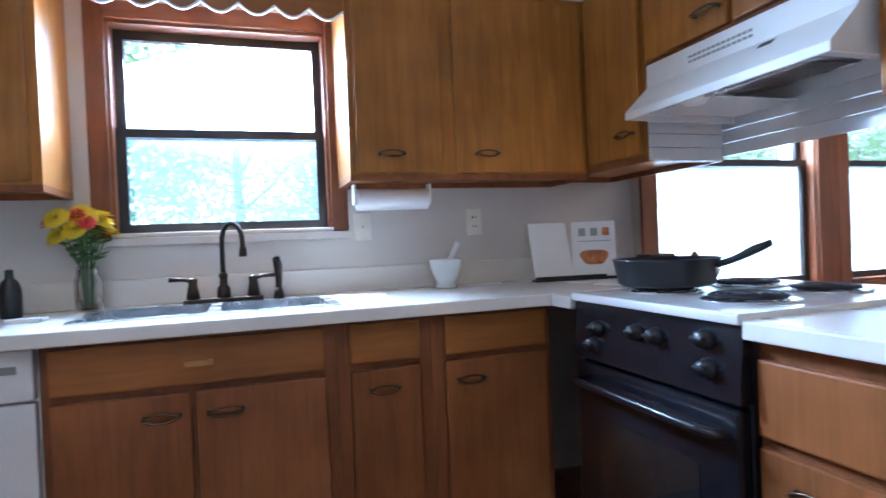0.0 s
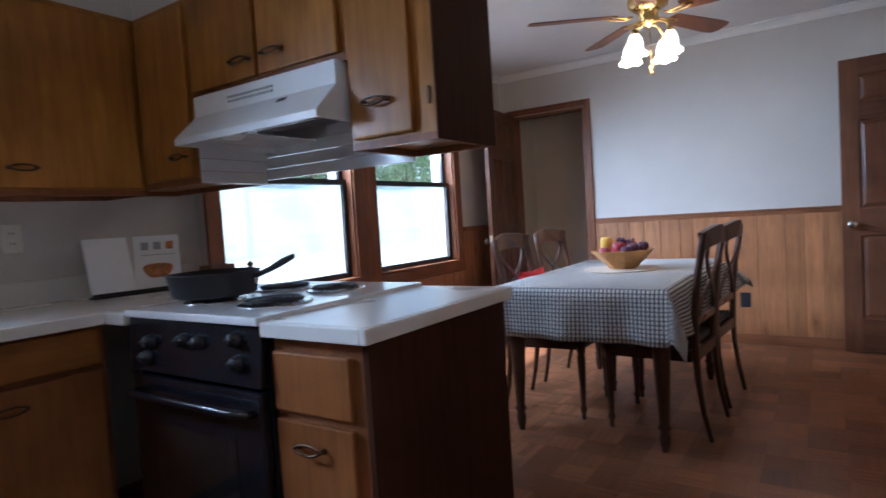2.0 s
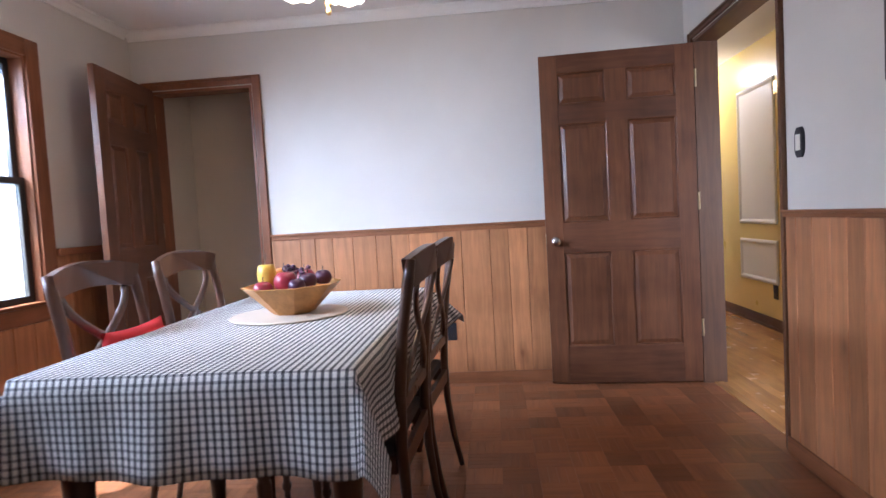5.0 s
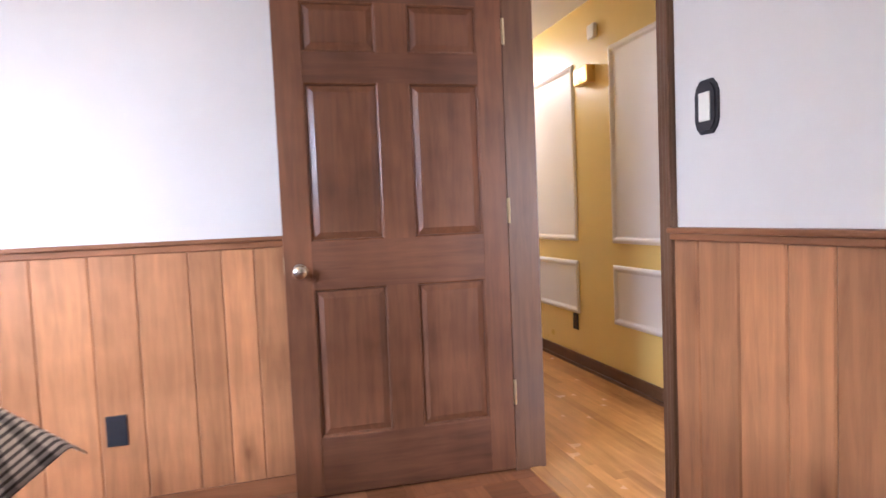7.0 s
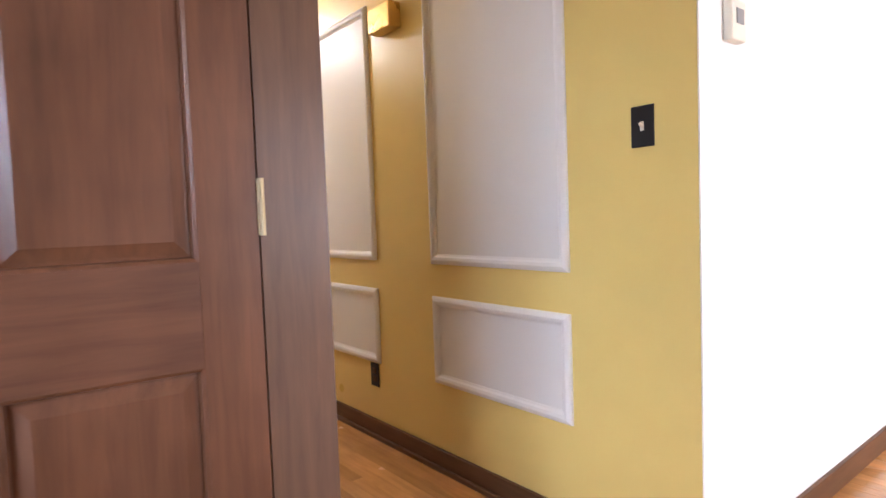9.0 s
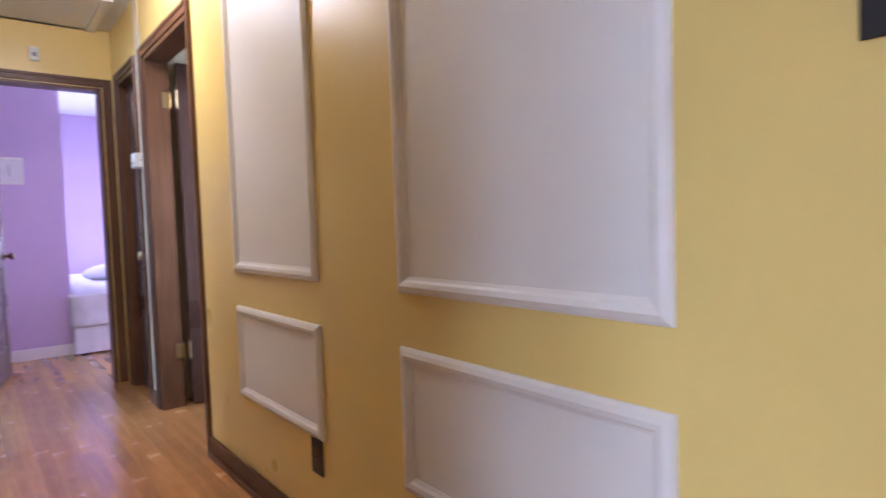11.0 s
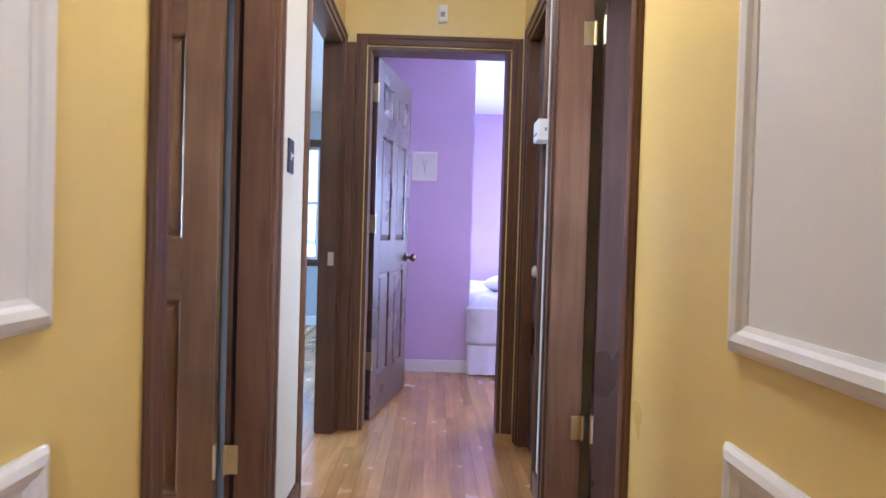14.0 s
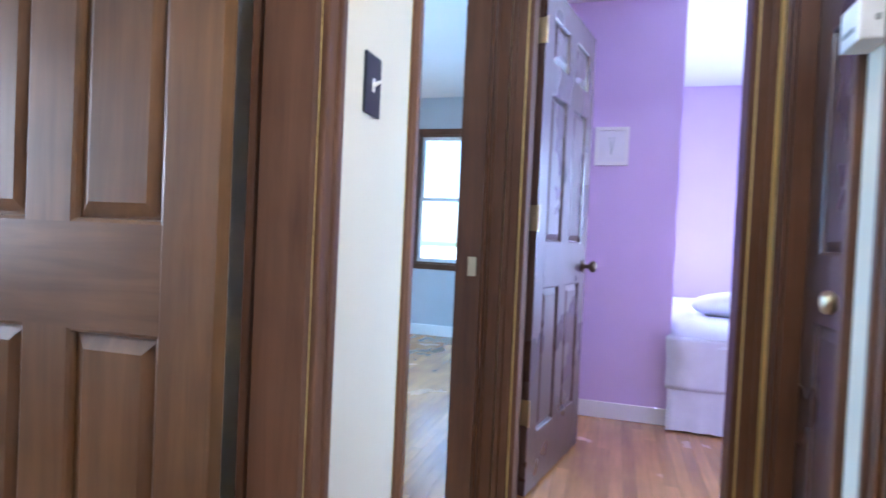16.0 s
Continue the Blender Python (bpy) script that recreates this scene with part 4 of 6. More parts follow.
    for kind, a, b, z0, z1, h in fronts:
        f = front_panel(kind, root, "y", face - oy, -1, a - ox, b - ox, z0, z1, kind == "drawer_front", mat=None if kind == "drawer_front" else "cabinet_base")
        if h is not None:
            pull(f, (h - ox, face - 0.019 - oy, z1 - 0.062 if kind == "door" else (z0 + z1) / 2), (1, 0, 0), (0, -1, 0))
    return root


sinkbase = base_unit("honey-brown wooden base cabinet under the sink", -1.497, -0.725, [
    ("drawer_front", -1.476, -0.761, 0.700, 0.826, None), ("door", -1.476, -1.135, 0.12, 0.680, -1.21), ("door", -1.120, -0.761, 0.12, 0.680, -1.045)])
front_panel("drawer_patch", sinkbase, "y", -0.324, -1, -1.15 + 1.111, -1.07 + 1.111, 0.748, 0.768, True, 0.004).data.materials[0] = M["bowlwood"]
base_unit("honey-brown wooden base cabinet with drawer and door", -0.724, -0.425, [("drawer_front", -0.686, -0.466, 0.705, 0.828, None), ("door", -0.686, -0.466, 0.12, 0.685, -0.585)])
base_unit("honey-brown wooden corner base cabinet", -0.424, -0.001, [("drawer_front", -0.383, -0.020, 0.705, 0.828, None), ("door", -0.383, -0.020, 0.12, 0.685, -0.300)])

# dishwasher
dw = thing("dishwasher", "white dishwasher under the worktop", "dishwasher", pose(-1.80, -0.3, 0))
part("body", boxed(-0.298, 0.298, -0.29, 0.28, 0.10, 0.838), M["white"], dw)
part("door", boxed(-0.295, 0.295, -0.325, -0.2905, 0.12, 0.695, 0.006), M["enamel"], dw)
part("control_panel", boxed(-0.295, 0.295, -0.328, -0.2905, 0.702, 0.835, 0.006), M["enamel"], dw)
part("vent_slot", boxed(0.17, 0.26, -0.330, -0.3285, 0.775, 0.795), M["grey_shadow"], dw)
part("vent_slot", boxed(-0.20, 0.10, -0.330, -0.3285, 0.775, 0.785), M["grey_shadow"], dw)
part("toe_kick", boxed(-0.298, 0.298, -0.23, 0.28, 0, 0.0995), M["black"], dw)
base_unit("honey-brown wooden base cabinet beside the dishwasher", -2.99, -2.10, [("drawer_front", -2.96, -2.56, 0.705, 0.828, -2.76), ("drawer_front", -2.53, -2.13, 0.705, 0.828, -2.33), ("door", -2.96, -2.56, 0.12, 0.685, -2.65), ("door", -2.53, -2.13, 0.12, 0.685, -2.44)])

# worktop with a cut-out for the sink
SX0, SX1, SY0, SY1 = -1.445, -0.705, -0.525, -0.135
bm = bm_new()
prism(bm, [(-3.0, -0.645), (0.0, -0.645), (0.0, -0.783), (0.745, -0.783), (0.745, -0.0005), (SX1, -0.0005), (SX1, SY0), (SX0, SY0), (SX0, -0.0005), (-3.0, -0.0005)], CT - 0.842, Matrix.Translation((0, 0, 0.842)))
worktop = solo("worktop", bm, M["laminate"], "white laminate worktop with square front edge", "worktop")
part("front_edge", boxed(-3.0, 0.0, -0.664, -0.6455, 0.840, CT, 0.005), M["laminate"], worktop)
part("front_edge", boxed(-0.0195, -0.0005, -0.783, -0.6645, 0.840, CT, 0.005), M["laminate"], worktop)
part("back_strip", boxed(SX0, SX1, SY1, -0.0005, 0.842, CT), M["laminate"], worktop)
part("backsplash", boxed(-3.0, 0.745, -0.022, -0.0006, CT, 0.978, 0.004), M["backsplash"], worktop)

# peninsula end: cabinet and worktop
bm = bm_new()
box(bm, 0.012, 0.745, -1.79, -1.438, 0.842, CT)
pen_top = solo("peninsula_worktop", bm, M["laminate"], "white laminate peninsula worktop with square edge", "worktop")
part("front_edge", boxed(-0.0075, 0.0115, -1.7895, -1.438, 0.840, CT, 0.005), M["laminate"], pen_top)
part("front_edge", boxed(-0.0075, 0.745, -1.8085, -1.7905, 0.840, CT, 0.005), M["laminate"], pen_top)
pen = thing("base_cabinet", "honey-brown peninsula end cabinet with dark side panel", "cabinet", pose(0.38, -1.60, 0), group="kitchen base cabinets")
part("carcass", boxed(-0.345, 0.345, -0.158, 0.158, 0.10, 0.8405), M["cabinet_frame"], pen)
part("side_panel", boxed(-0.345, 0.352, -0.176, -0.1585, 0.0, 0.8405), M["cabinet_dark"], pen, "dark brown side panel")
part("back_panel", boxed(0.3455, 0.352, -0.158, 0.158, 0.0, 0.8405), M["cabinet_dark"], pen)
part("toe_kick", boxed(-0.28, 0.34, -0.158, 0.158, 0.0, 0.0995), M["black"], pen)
d1 = front_panel("drawer_front", pen, "x", -0.345, -1, -0.125, 0.150, 0.640, 0.800, True, mat="cabinet_base")
d2 = front_panel("door", pen, "x", -0.345, -1, -0.125, 0.150, 0.13, 0.618, mat="cabinet_base")
pull(d2, (-0.364, 0.02, 0.555), (0, 1, 0), (-1, 0, 0))
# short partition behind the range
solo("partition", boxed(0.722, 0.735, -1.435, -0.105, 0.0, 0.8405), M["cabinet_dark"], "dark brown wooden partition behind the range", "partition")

# range
st = thing("range", "black-fronted electric range with white coil cooktop", "range", pose(0.36, -1.11, 0))
part("body", boxed(-0.335, 0.355, -0.323, 0.323, 0.02, 0.868), M["black"], st)
bm = boxed(-0.375, 0.385, -0.327, 0.327, 0.8685, 0.893, 0.006)
part("cooktop", bm, M["enamel"], st, "white enamel cooktop")
bm = bm_new()
prism(bm, [(-0.372, 0.700), (-0.336, 0.700), (-0.336, 0.867), (-0.358, 0.867)], 0.646, Matrix(((1, 0, 0, 0), (0, 0, -1, 0.323), (0, 1, 0, 0), (0, 0, 0, 1))))
panel = part("control_panel", bm, M["black_gloss"], st, "glossy black control panel")
for y, z in ((0.197, 0.795), (0.020, 0.808), (-0.056, 0.808), (-0.222, 0.826), (-0.232, 0.762), (0.215, 0.745)):
    bm = bm_new()
    lathe(bm, [(0.024, 0.0), (0.023, 0.012), (0.019, 0.016), (0.017, 0.030), (0.004, 0.032)], 18)
    box(bm, -0.004, 0.004, -0.018, 0.018, 0.016, 0.036, 0.001)
    bmesh.ops.transform(bm, matrix=Matrix.Translation((-0.367 + (z - 0.70) * 0.08, y, z)) @ Matrix.Rotation(-math.pi / 2 + 0.08, 4, "Y"), verts=bm.verts)
    k = part("knob", bm, M["black"], panel, "black control knob", True)
    bm = bm_new()
    lathe(bm, [(0.027, 0.0), (0.027, 0.001), (0.0245, 0.0015)], 24)
    bmesh.ops.transform(bm, matrix=Matrix.Translation((-0.369 + (z - 0.70) * 0.08, y, z)) @ Matrix.Rotation(-math.pi / 2 + 0.08, 4, "Y"), verts=bm.verts)
    part("dial_ring", bm, M["chrome"], panel)
door = part("oven_door", boxed(-0.372, -0.336, -0.318, 0.318, 0.19, 0.685, 0.008), M["black_gloss"], st)
part("oven_window", boxed(-0.3735, -0.3715, -0.20, 0.20, 0.27, 0.54, 0.0), M["black_glass"], door)
bm = bm_new()
tube(bm, [(-0.372, 0.285, 0.628), (-0.402, 0.275, 0.632), (-0.412, 0.235, 0.635), (-0.412, -0.235, 0.635), (-0.402, -0.275, 0.632), (-0.372, -0.285, 0.628)], 0.012, 10)
part("handle", bm, M["black_gloss"], door, "black bar handle", True)
part("storage_drawer", boxed(-0.368, -0.336, -0.318, 0.318, 0.04, 0.180, 0.008), M["black_gloss"], st)
for cx, cy, r in ((-0.155, -0.150, 0.095), (0.155, -0.110, 0.085), (0.155, 0.150, 0.095), (-0.155, 0.155, 0.085)):
    bm = bm_new()
    lathe(bm, [(r + 0.018, 0.893), (r + 0.020, 0.897), (r + 0.010, 0.898), (r * 0.5, 0.8945), (0.01, 0.894)], 28, Matrix.Translation((cx, cy, 0)))
    pan_ = part("drip_pan", bm, M["steel"], st, "chrome drip pan", True)
    bm = bm_new()
    pts = []
    for i in range(110):
        a = i * 2 * math.pi / 24
        rr = r * (0.16 + 0.84 * i / 109)
        pts.append((cx + rr * math.cos(a), cy + rr * math.sin(a), 0.905))
    tube(bm, pts, 0.0055, 6)
    part("burner_coil", bm, M["coil"], pan_, "black burner coil", True)

# upper cabinets
UT = 2.02


def upper_unit(label, x0, x1, y0, y1, z0, fronts, axis="y"):
    ox, oy = (x0 + x1) / 2, (y0 + y1) / 2
    root = thing("wall_cabinet", label, "cabinet", pose(ox, oy, z0), group="kitchen wall cabinets")
    part("carcass", boxed(x0 - ox, x1 - ox, y0 - oy, y1 - oy, 0.022, UT - z0), M["cabinet"], root)
    w, d = (x1 - x0) / 2, (y1 - y0) / 2
    for a, b, c, e in ((-w, w, -d, -d + 0.02), (-w, w, d - 0.02, d), (-w, -w + 0.02, -d + 0.02, d - 0.02), (w - 0.02, w, -d + 0.02, d - 0.02)):
        part("bottom_rim", boxed(a, b, c, e, 0.0, 0.0218), M["cabinet_frame"], root)
    for a, b, c, d, h, hz in fronts:
        if axis == "y":
            f = front_panel("door", root, "y", y0 - oy, -1, a - ox, b - ox, c - z0, d - z0)
            pull(f, (h - ox, y0 - 0.019 - oy, hz - z0), (1, 0, 0), (0, -1, 0))
        else:
            f = front_panel("door", root, "x", x0 - ox, -1, a - oy, b - oy, c - z0, d - z0)
            pull(f, (x0 - 0.019 - ox, h - oy, hz - z0), (0, 1, 0), (-1, 0, 0))
    return root


upper_unit("honey-brown wooden wall cabinet with two doors", -0.61, 0.365, -0.32, -0.0015, 1.298, [(-0.588, -0.265, 1.325, 1.995, -0.46, 1.392), (-0.212, 0.340, 1.325, 1.995, -0.09, 1.395)])
upper_unit("honey-brown wooden corner wall cabinet", 0.366, 0.700, -0.690, -0.0015, 1.318, [(-0.675, -0.350, 1.345, 1.995, -0.60, 1.425)], "x")
hoodcab = upper_unit("honey-brown wooden wall cabinet over the range hood", 0.366, 0.700, -1.478, -0.6915, 1.630, [(-1.075, -0.715, 1.655, 1.995, -1.005, 1.715), (-1.458, -1.095, 1.655, 1.995, -1.170, 1.715)], "x")
endcab = upper_unit("honey-brown wooden wall cabinet with dark end panel", 0.366, 0.700, -1.795, -1.479, 1.348, [(-1.725, -1.498, 1.378, 1.995, -1.60, 1.48)], "x")
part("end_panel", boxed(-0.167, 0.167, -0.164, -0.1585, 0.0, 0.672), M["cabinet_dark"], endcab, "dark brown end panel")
for z in (0.10, 0.58):
    part("hinge", boxed(-0.1725, -0.1675, -0.142, -0.134, z, z + 0.05), M["bronze"], endcab)
upper_unit("honey-brown wooden wall cabinet beside the sink window", -2.99, -1.548, -0.32, -0.0015, 1.272, [(-2.96, -2.30, 1.30, 1.995, -2.40, 1.37), (-2.26, -1.575, 1.30, 1.995, -2.15, 1.37)])
bm = bm_new()
box(bm, -3.0, 0.700, -0.318, -0.0005, UT + 0.001, CEIL - 0.001)
box(bm, 0.368, 0.700, -1.793, -0.318, UT + 0.001, CEIL - 0.001)
structure("soffit", bm, M["wall_grey"], "grey painted soffit over the wall cabinets")

# scalloped valance over the sink window
bm = bm_new()
outline = [(-1.547, UT), (-1.547, 1.898)]
nsc = 8
w = (1.547 - 0.611) / nsc
for i in range(nsc):
    for k in range(9):
        a = k / 8
        outline.append((-1.547 + w * (i + a), 1.898 - 0.034 * math.sin(math.pi * a)))
outline.append((-0.611, UT))
prism(bm, outline, 0.016, Matrix(((1, 0, 0, 0), (0, 0, 1, -0.318), (0, 1, 0, 0), (0, 0, 0, 1))))
val = solo("valance", bm, M["cabinet_x"], "brown wooden scalloped valance over the sink window", "valance")
bm = bm_new()
tube(bm, [(x, -0.320, z - 0.002) for x, z in outline[2:-1]], 0.0045, 6)
part("scallop_edge", bm, M["white_paint"], val, "pale scalloped edge", True)

# range hood
hd = thing("range_hood", "white metal range hood under the wall cabinet", "range hood", pose(0.45, -1.105, 1.44))
W2 = 0.358
bm = bm_new()
# upright fascia, sloping visor and a thin turned-down lip
sect = [(-0.213, 0.004), (-0.213, 0.026), (-0.208, 0.032), (-0.128, 0.108), (-0.122, 0.116), (-0.122, 0.188), (0.248, 0.188), (0.248, 0.180), (-0.114, 0.180), (-0.114, 0.112), (-0.204, 0.024), (-0.204, 0.004)]
prism(bm, sect, 2 * W2, Matrix(((1, 0, 0, 0), (0, 0, -1, W2), (0, 1, 0, 0), (0, 0, 0, 1))))
for sgn in (-1, 1):
    prism(bm, [(-0.204, 0.004), (0.248, 0.004), (0.248, 0.180), (-0.114, 0.180), (-0.114, 0.112), (-0.204, 0.024)], 0.006, Matrix(((1, 0, 0, 0), (0, 0, -1, sgn * (W2 - 0.003) + 0.003), (0, 1, 0, 0), (0, 0, 0, 1))))
box(bm, 0.242, 0.248, -W2 + 0.006, W2 - 0.006, 0.004, 0.180)
part("canopy", bm, M["hood"], hd)
part("baffle", boxed(-0.195, 0.240, 0.10, W2 - 0.008, 0.026, 0.030), M["enamel"], hd)
part("baffle", boxed(-0.195, 0.240, -W2 + 0.008, -0.27, 0.026, 0.030), M["enamel"], hd)
part("lamp_lens", lathe(bm_new(), [(0.004, 0.004), (0.030, 0.008), (0.040, 0.018), (0.042, 0.0255)], 20, Matrix.Translation((-0.13, 0.135, 0))), M["white"], hd, "white plastic lamp lens", True)
for u in (0.02, 0.05):
    part("switch_button", boxed(-0.150, -0.135, 0.19 + u, 0.205 + u, 0.0225, 0.0258), M["black"], hd)
ft = Matrix.Translation((0.03, -0.085, 0.050)) @ Matrix.Rotation(radians(-9), 4, "Y")
bm = boxed(-0.155, 0.155, -0.175, 0.175, 0.004, 0.008)
bmesh.ops.transform(bm, matrix=ft, verts=bm.verts)
grease = part("filter", bm, M["filter"], hd, "grey mesh grease filter")
for i in range(20):
    bm = boxed(-0.150 + i * 0.0155, -0.144 + i * 0.0155, -0.172, 0.172, -0.001, 0.0038)
    bmesh.ops.transform(bm, matrix=ft, verts=bm.verts)
    part("slat", bm, M["filter"], grease)
for i in range(12):
    bm = boxed(-0.150, 0.150, -0.168 + i * 0.0300, -0.164 + i * 0.0300, -0.004, -0.0012)
    bmesh.ops.transform(bm, matrix=ft, verts=bm.verts)
    part("slat", bm, M["filter"], grease)
for a, b, c, d in ((-0.162, 0.162, -0.185, -0.173), (-0.162, 0.162, 0.173, 0.185), (-0.162, -0.152, -0.173, 0.173), (0.152, 0.162, -0.173, 0.173)):
    bm = boxed(a, b, c, d, -0.006, 0.010, 0.001)
    bmesh.ops.transform(bm, matrix=ft, verts=bm.verts)
    part("filter_frame", bm, M["steel"], grease)
for row in range(2):
    for k in range(13):
        y = -0.075 + k * 0.0185
        part("vent_slot", boxed(-0.1235, -0.1222, y, y + 0.013, 0.138 + row * 0.015, 0.146 + row * 0.015), M["grey_shadow"], hd)
bm = boxed(-0.002, 0.004, -0.150, -0.105, 0.0, 0.020, 0.001)
bmesh.ops.transform(bm, matrix=Matrix.Translation((-0.142, 0, 0.093)) @ Matrix.Rotation(radians(46), 4, "Y"), verts=bm.verts)
part("rocker_switch", bm, M["black"], hd)

# finished back panel behind the hood
bp = thing("hood_back_panel", "white grooved back panel behind the range hood", "panel", pose(0.70, -1.085, 1.335))
for k in range(6):
    part("panel_board", boxed(-0.012, 0.0, -0.392, 0.392, k * 0.0475, k * 0.0475 + 0.046, 0.002), M["enamel"], bp)

sp_ = thing("hood_side_panel", "white grooved side panel beside the range hood", "panel", pose(0.533, -0.6912, 1.319))
for k in range(6):
    part("panel_board", boxed(-0.163, 0.150, -0.011, 0.0, k * 0.0475, k * 0.0475 + 0.046, 0.002), M["enamel"], sp_)

# second counter with cabinets opposite the peninsula
c2 = thing("base_cabinet", "brown wooden base cabinet of the second counter", "cabinet", pose(0.18, -3.25, 0), group="kitchen base cabinets")
part("carcass", boxed(-0.50, 0.51, -0.44, 0.40, 0.0, 0.8405), M["cabinet"], c2)
front_panel("door", c2, "y", 0.40, 1, 0.06, 0.46, 0.12, 0.80)
front_panel("door", c2, "y", 0.40, 1, -0.46, 0.02, 0.12, 0.80)
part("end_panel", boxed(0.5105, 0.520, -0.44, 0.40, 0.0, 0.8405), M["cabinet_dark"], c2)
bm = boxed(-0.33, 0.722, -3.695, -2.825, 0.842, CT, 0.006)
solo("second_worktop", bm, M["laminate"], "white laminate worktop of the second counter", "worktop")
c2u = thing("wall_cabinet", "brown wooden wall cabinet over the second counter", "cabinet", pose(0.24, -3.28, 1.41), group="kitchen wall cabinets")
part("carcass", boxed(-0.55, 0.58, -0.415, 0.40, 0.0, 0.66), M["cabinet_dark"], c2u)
front_panel("door", c2u, "y", 0.40, 1, -0.02, 0.555, 0.02, 0.64)
front_panel("door", c2u, "y", 0.40, 1, -0.53, -0.06, 0.02, 0.64)
structure("soffit_second", boxed(-0.31, 0.818, -3.695, -2.885, 2.0705, CEIL - 0.001), M["wall_grey"], "grey painted soffit over the second cabinets")

# ---------------------------------------------------------------- dining room things
TX0, TX1, TY0, TY1, TZ = 1.585, 3.055, -2.115, -1.285, 0.757
tb = thing("dining_table", "dark wooden dining table with turned legs", "table", pose((TX0 + TX1) / 2, (TY0 + TY1) / 2, 0))
hx, hy = (TX1 - TX0) / 2, (TY1 - TY0) / 2
part("tabletop", boxed(-hx, hx, -hy, hy, TZ - 0.028, TZ, 0.006), M["chair"], tb)
bm = bm_new()
for s in (-1, 1):
    box(bm, -hx + 0.09, hx - 0.09, s * (hy - 0.075) - 0.011, s * (hy - 0.075) + 0.011, 0.63, TZ - 0.0285)
    box(bm, s * (hx - 0.105) - 0.011, s * (hx - 0.105) + 0.011, -hy + 0.09, hy - 0.09, 0.63, TZ - 0.0285)
part("apron", bm, M["chair"], tb)
for sx in (-1, 1):
    for sy in (-1, 1):
        bm = bm_new()
        cx, cy = sx * (hx - 0.105), sy * (hy - 0.055)
        box(bm, cx - 0.037, cx + 0.037, cy - 0.037, cy + 0.037, 0.60, TZ - 0.0285, 0.004)
        lathe(bm, [(0.034, 0.60), (0.036, 0.585), (0.030, 0.572), (0.036, 0.55), (0.040, 0.48), (0.036, 0.36), (0.027, 0.20), (0.023, 0.13), (0.031, 0.118), (0.031, 0.108), (0.021, 0.098), (0.026, 0.07), (0.024, 0.035), (0.016, 0.012), (0.017, 0.0)][::-1], 16, Matrix.Translation((cx, cy, 0)))
        part("leg", bm, M["chair"], tb, smooth=True)


def tablecloth():
    """One draped sheet: flat top, sides that fall in soft waves, corners that hang lower."""
    hang = 0.245
    nx, ny, ns = 60, 34, 7
    hx_, hy_ = hx + 0.012, hy + 0.012
    us = [-hx_ - hang + hang * i / ns for i in range(ns)] + [-hx_ + 2 * hx_ * i / nx for i in range(nx + 1)] + [hx_ + hang * (i + 1) / ns for i in range(ns)]
    vs = [-hy_ - hang + hang * i / ns for i in range(ns)] + [-hy_ + 2 * hy_ * i / ny for i in range(ny + 1)] + [hy_ + hang * (i + 1) / ns for i in range(ns)]
    verts, uvs = [], []
    for v in vs:
        for u in us:
            dx, dy = max(0, abs(u) - hx_), max(0, abs(v) - hy_)
            sx, sy = (1 if u > 0 else -1), (1 if v > 0 else -1)
            x, y = max(-hx_, min(hx_, u)), max(-hy_, min(hy_, v))
            drop = max(dx, dy)
            z = TZ + 0.004
            if dx > 0 and dy > 0:
                d = math.hypot(dx, dy)
                fl = 0.62 if sx > 0 else 0.26
                z -= d * (0.60 if sx > 0 else 0.88)
                x += sx * (0.012 + fl * dx)
                y += sy * (0.012 + fl * dy)
            elif dx > 0:
                z -= dx
                x += sx * (0.010 + 0.05 * dx + 0.016 * (dx / hang) * math.sin(v * 13 + 1.0) + 0.008 * (dx / hang) * math.sin(v * 31))
            elif dy > 0:
                z -= dy
                y += sy * (0.010 + 0.05 * dy + 0.016 * (dy / hang) * math.sin(u * 11) + 0.008 * (dy / hang) * math.sin(u * 27 + 2))
            else:
                z += 0.0012 * math.sin(u * 9 + v * 4) * math.sin(v * 14)
            verts.append((x, y, z))
            uvs.append((u, v))
    nu = len(us)
    faces = [(j * nu + i, j * nu + i + 1, (j + 1) * nu + i + 1, (j + 1) * nu + i) for j in range(len(vs) - 1) for i in range(nu - 1)]
    me = bpy.data.meshes.new("tablecloth")
    me.from_pydata(verts, [], faces)
    layer = me.uv_layers.new(name="cloth")
    for lp in me.loops:
        layer.data[lp.index].uv = uvs[lp.vertex_index]
    for p in me.polygons:
        p.use_smooth = True
    me.materials.append(M["cloth"])
    ob = new("tablecloth", me)
    sol = ob.modifiers.new("thickness", "SOLIDIFY")
    sol.thickness, sol.offset = 0.0015, 1.0
    ob.matrix_basis = pose((TX0 + TX1) / 2, (TY0 + TY1) / 2, 0)
    return tagged(ob, "black and cream checked tablecloth draped over the table", "tablecloth")


tablecloth()
MZ = TZ + 0.0075
bm = lathe(bm_new(), [(0.0, 0.0), (0.210, 0.0), (0.215, 0.003), (0.212, 0.007), (0.02, 0.007)], 40)
solo("placemat", bm, M["placemat"], "round pale wooden placemat on the table", "placemat", pose(2.38, -1.69, MZ), smooth=False)
# bowl: hexagonal flared sides
bm = bm_new()
bz = MZ + 0.0075
rings = []
for r, z in ((0.070, 0.0), (0.105, 0.035), (0.168, 0.098), (0.162, 0.100), (0.098, 0.040), (0.060, 0.012)):
    rings.append([bm.verts.new((r * 1.12 * math.cos(a), r * math.sin(a), z)) for a in [2 * math.pi * (i + 0.5) / 8 for i in range(8)]])
for a, b in zip(rings, rings[1:]):
    for i in range(8):
        bm.faces.new((a[i], a[(i + 1) % 8], b[(i + 1) % 8], b[i]))
bm.faces.new(rings[0][::-1])
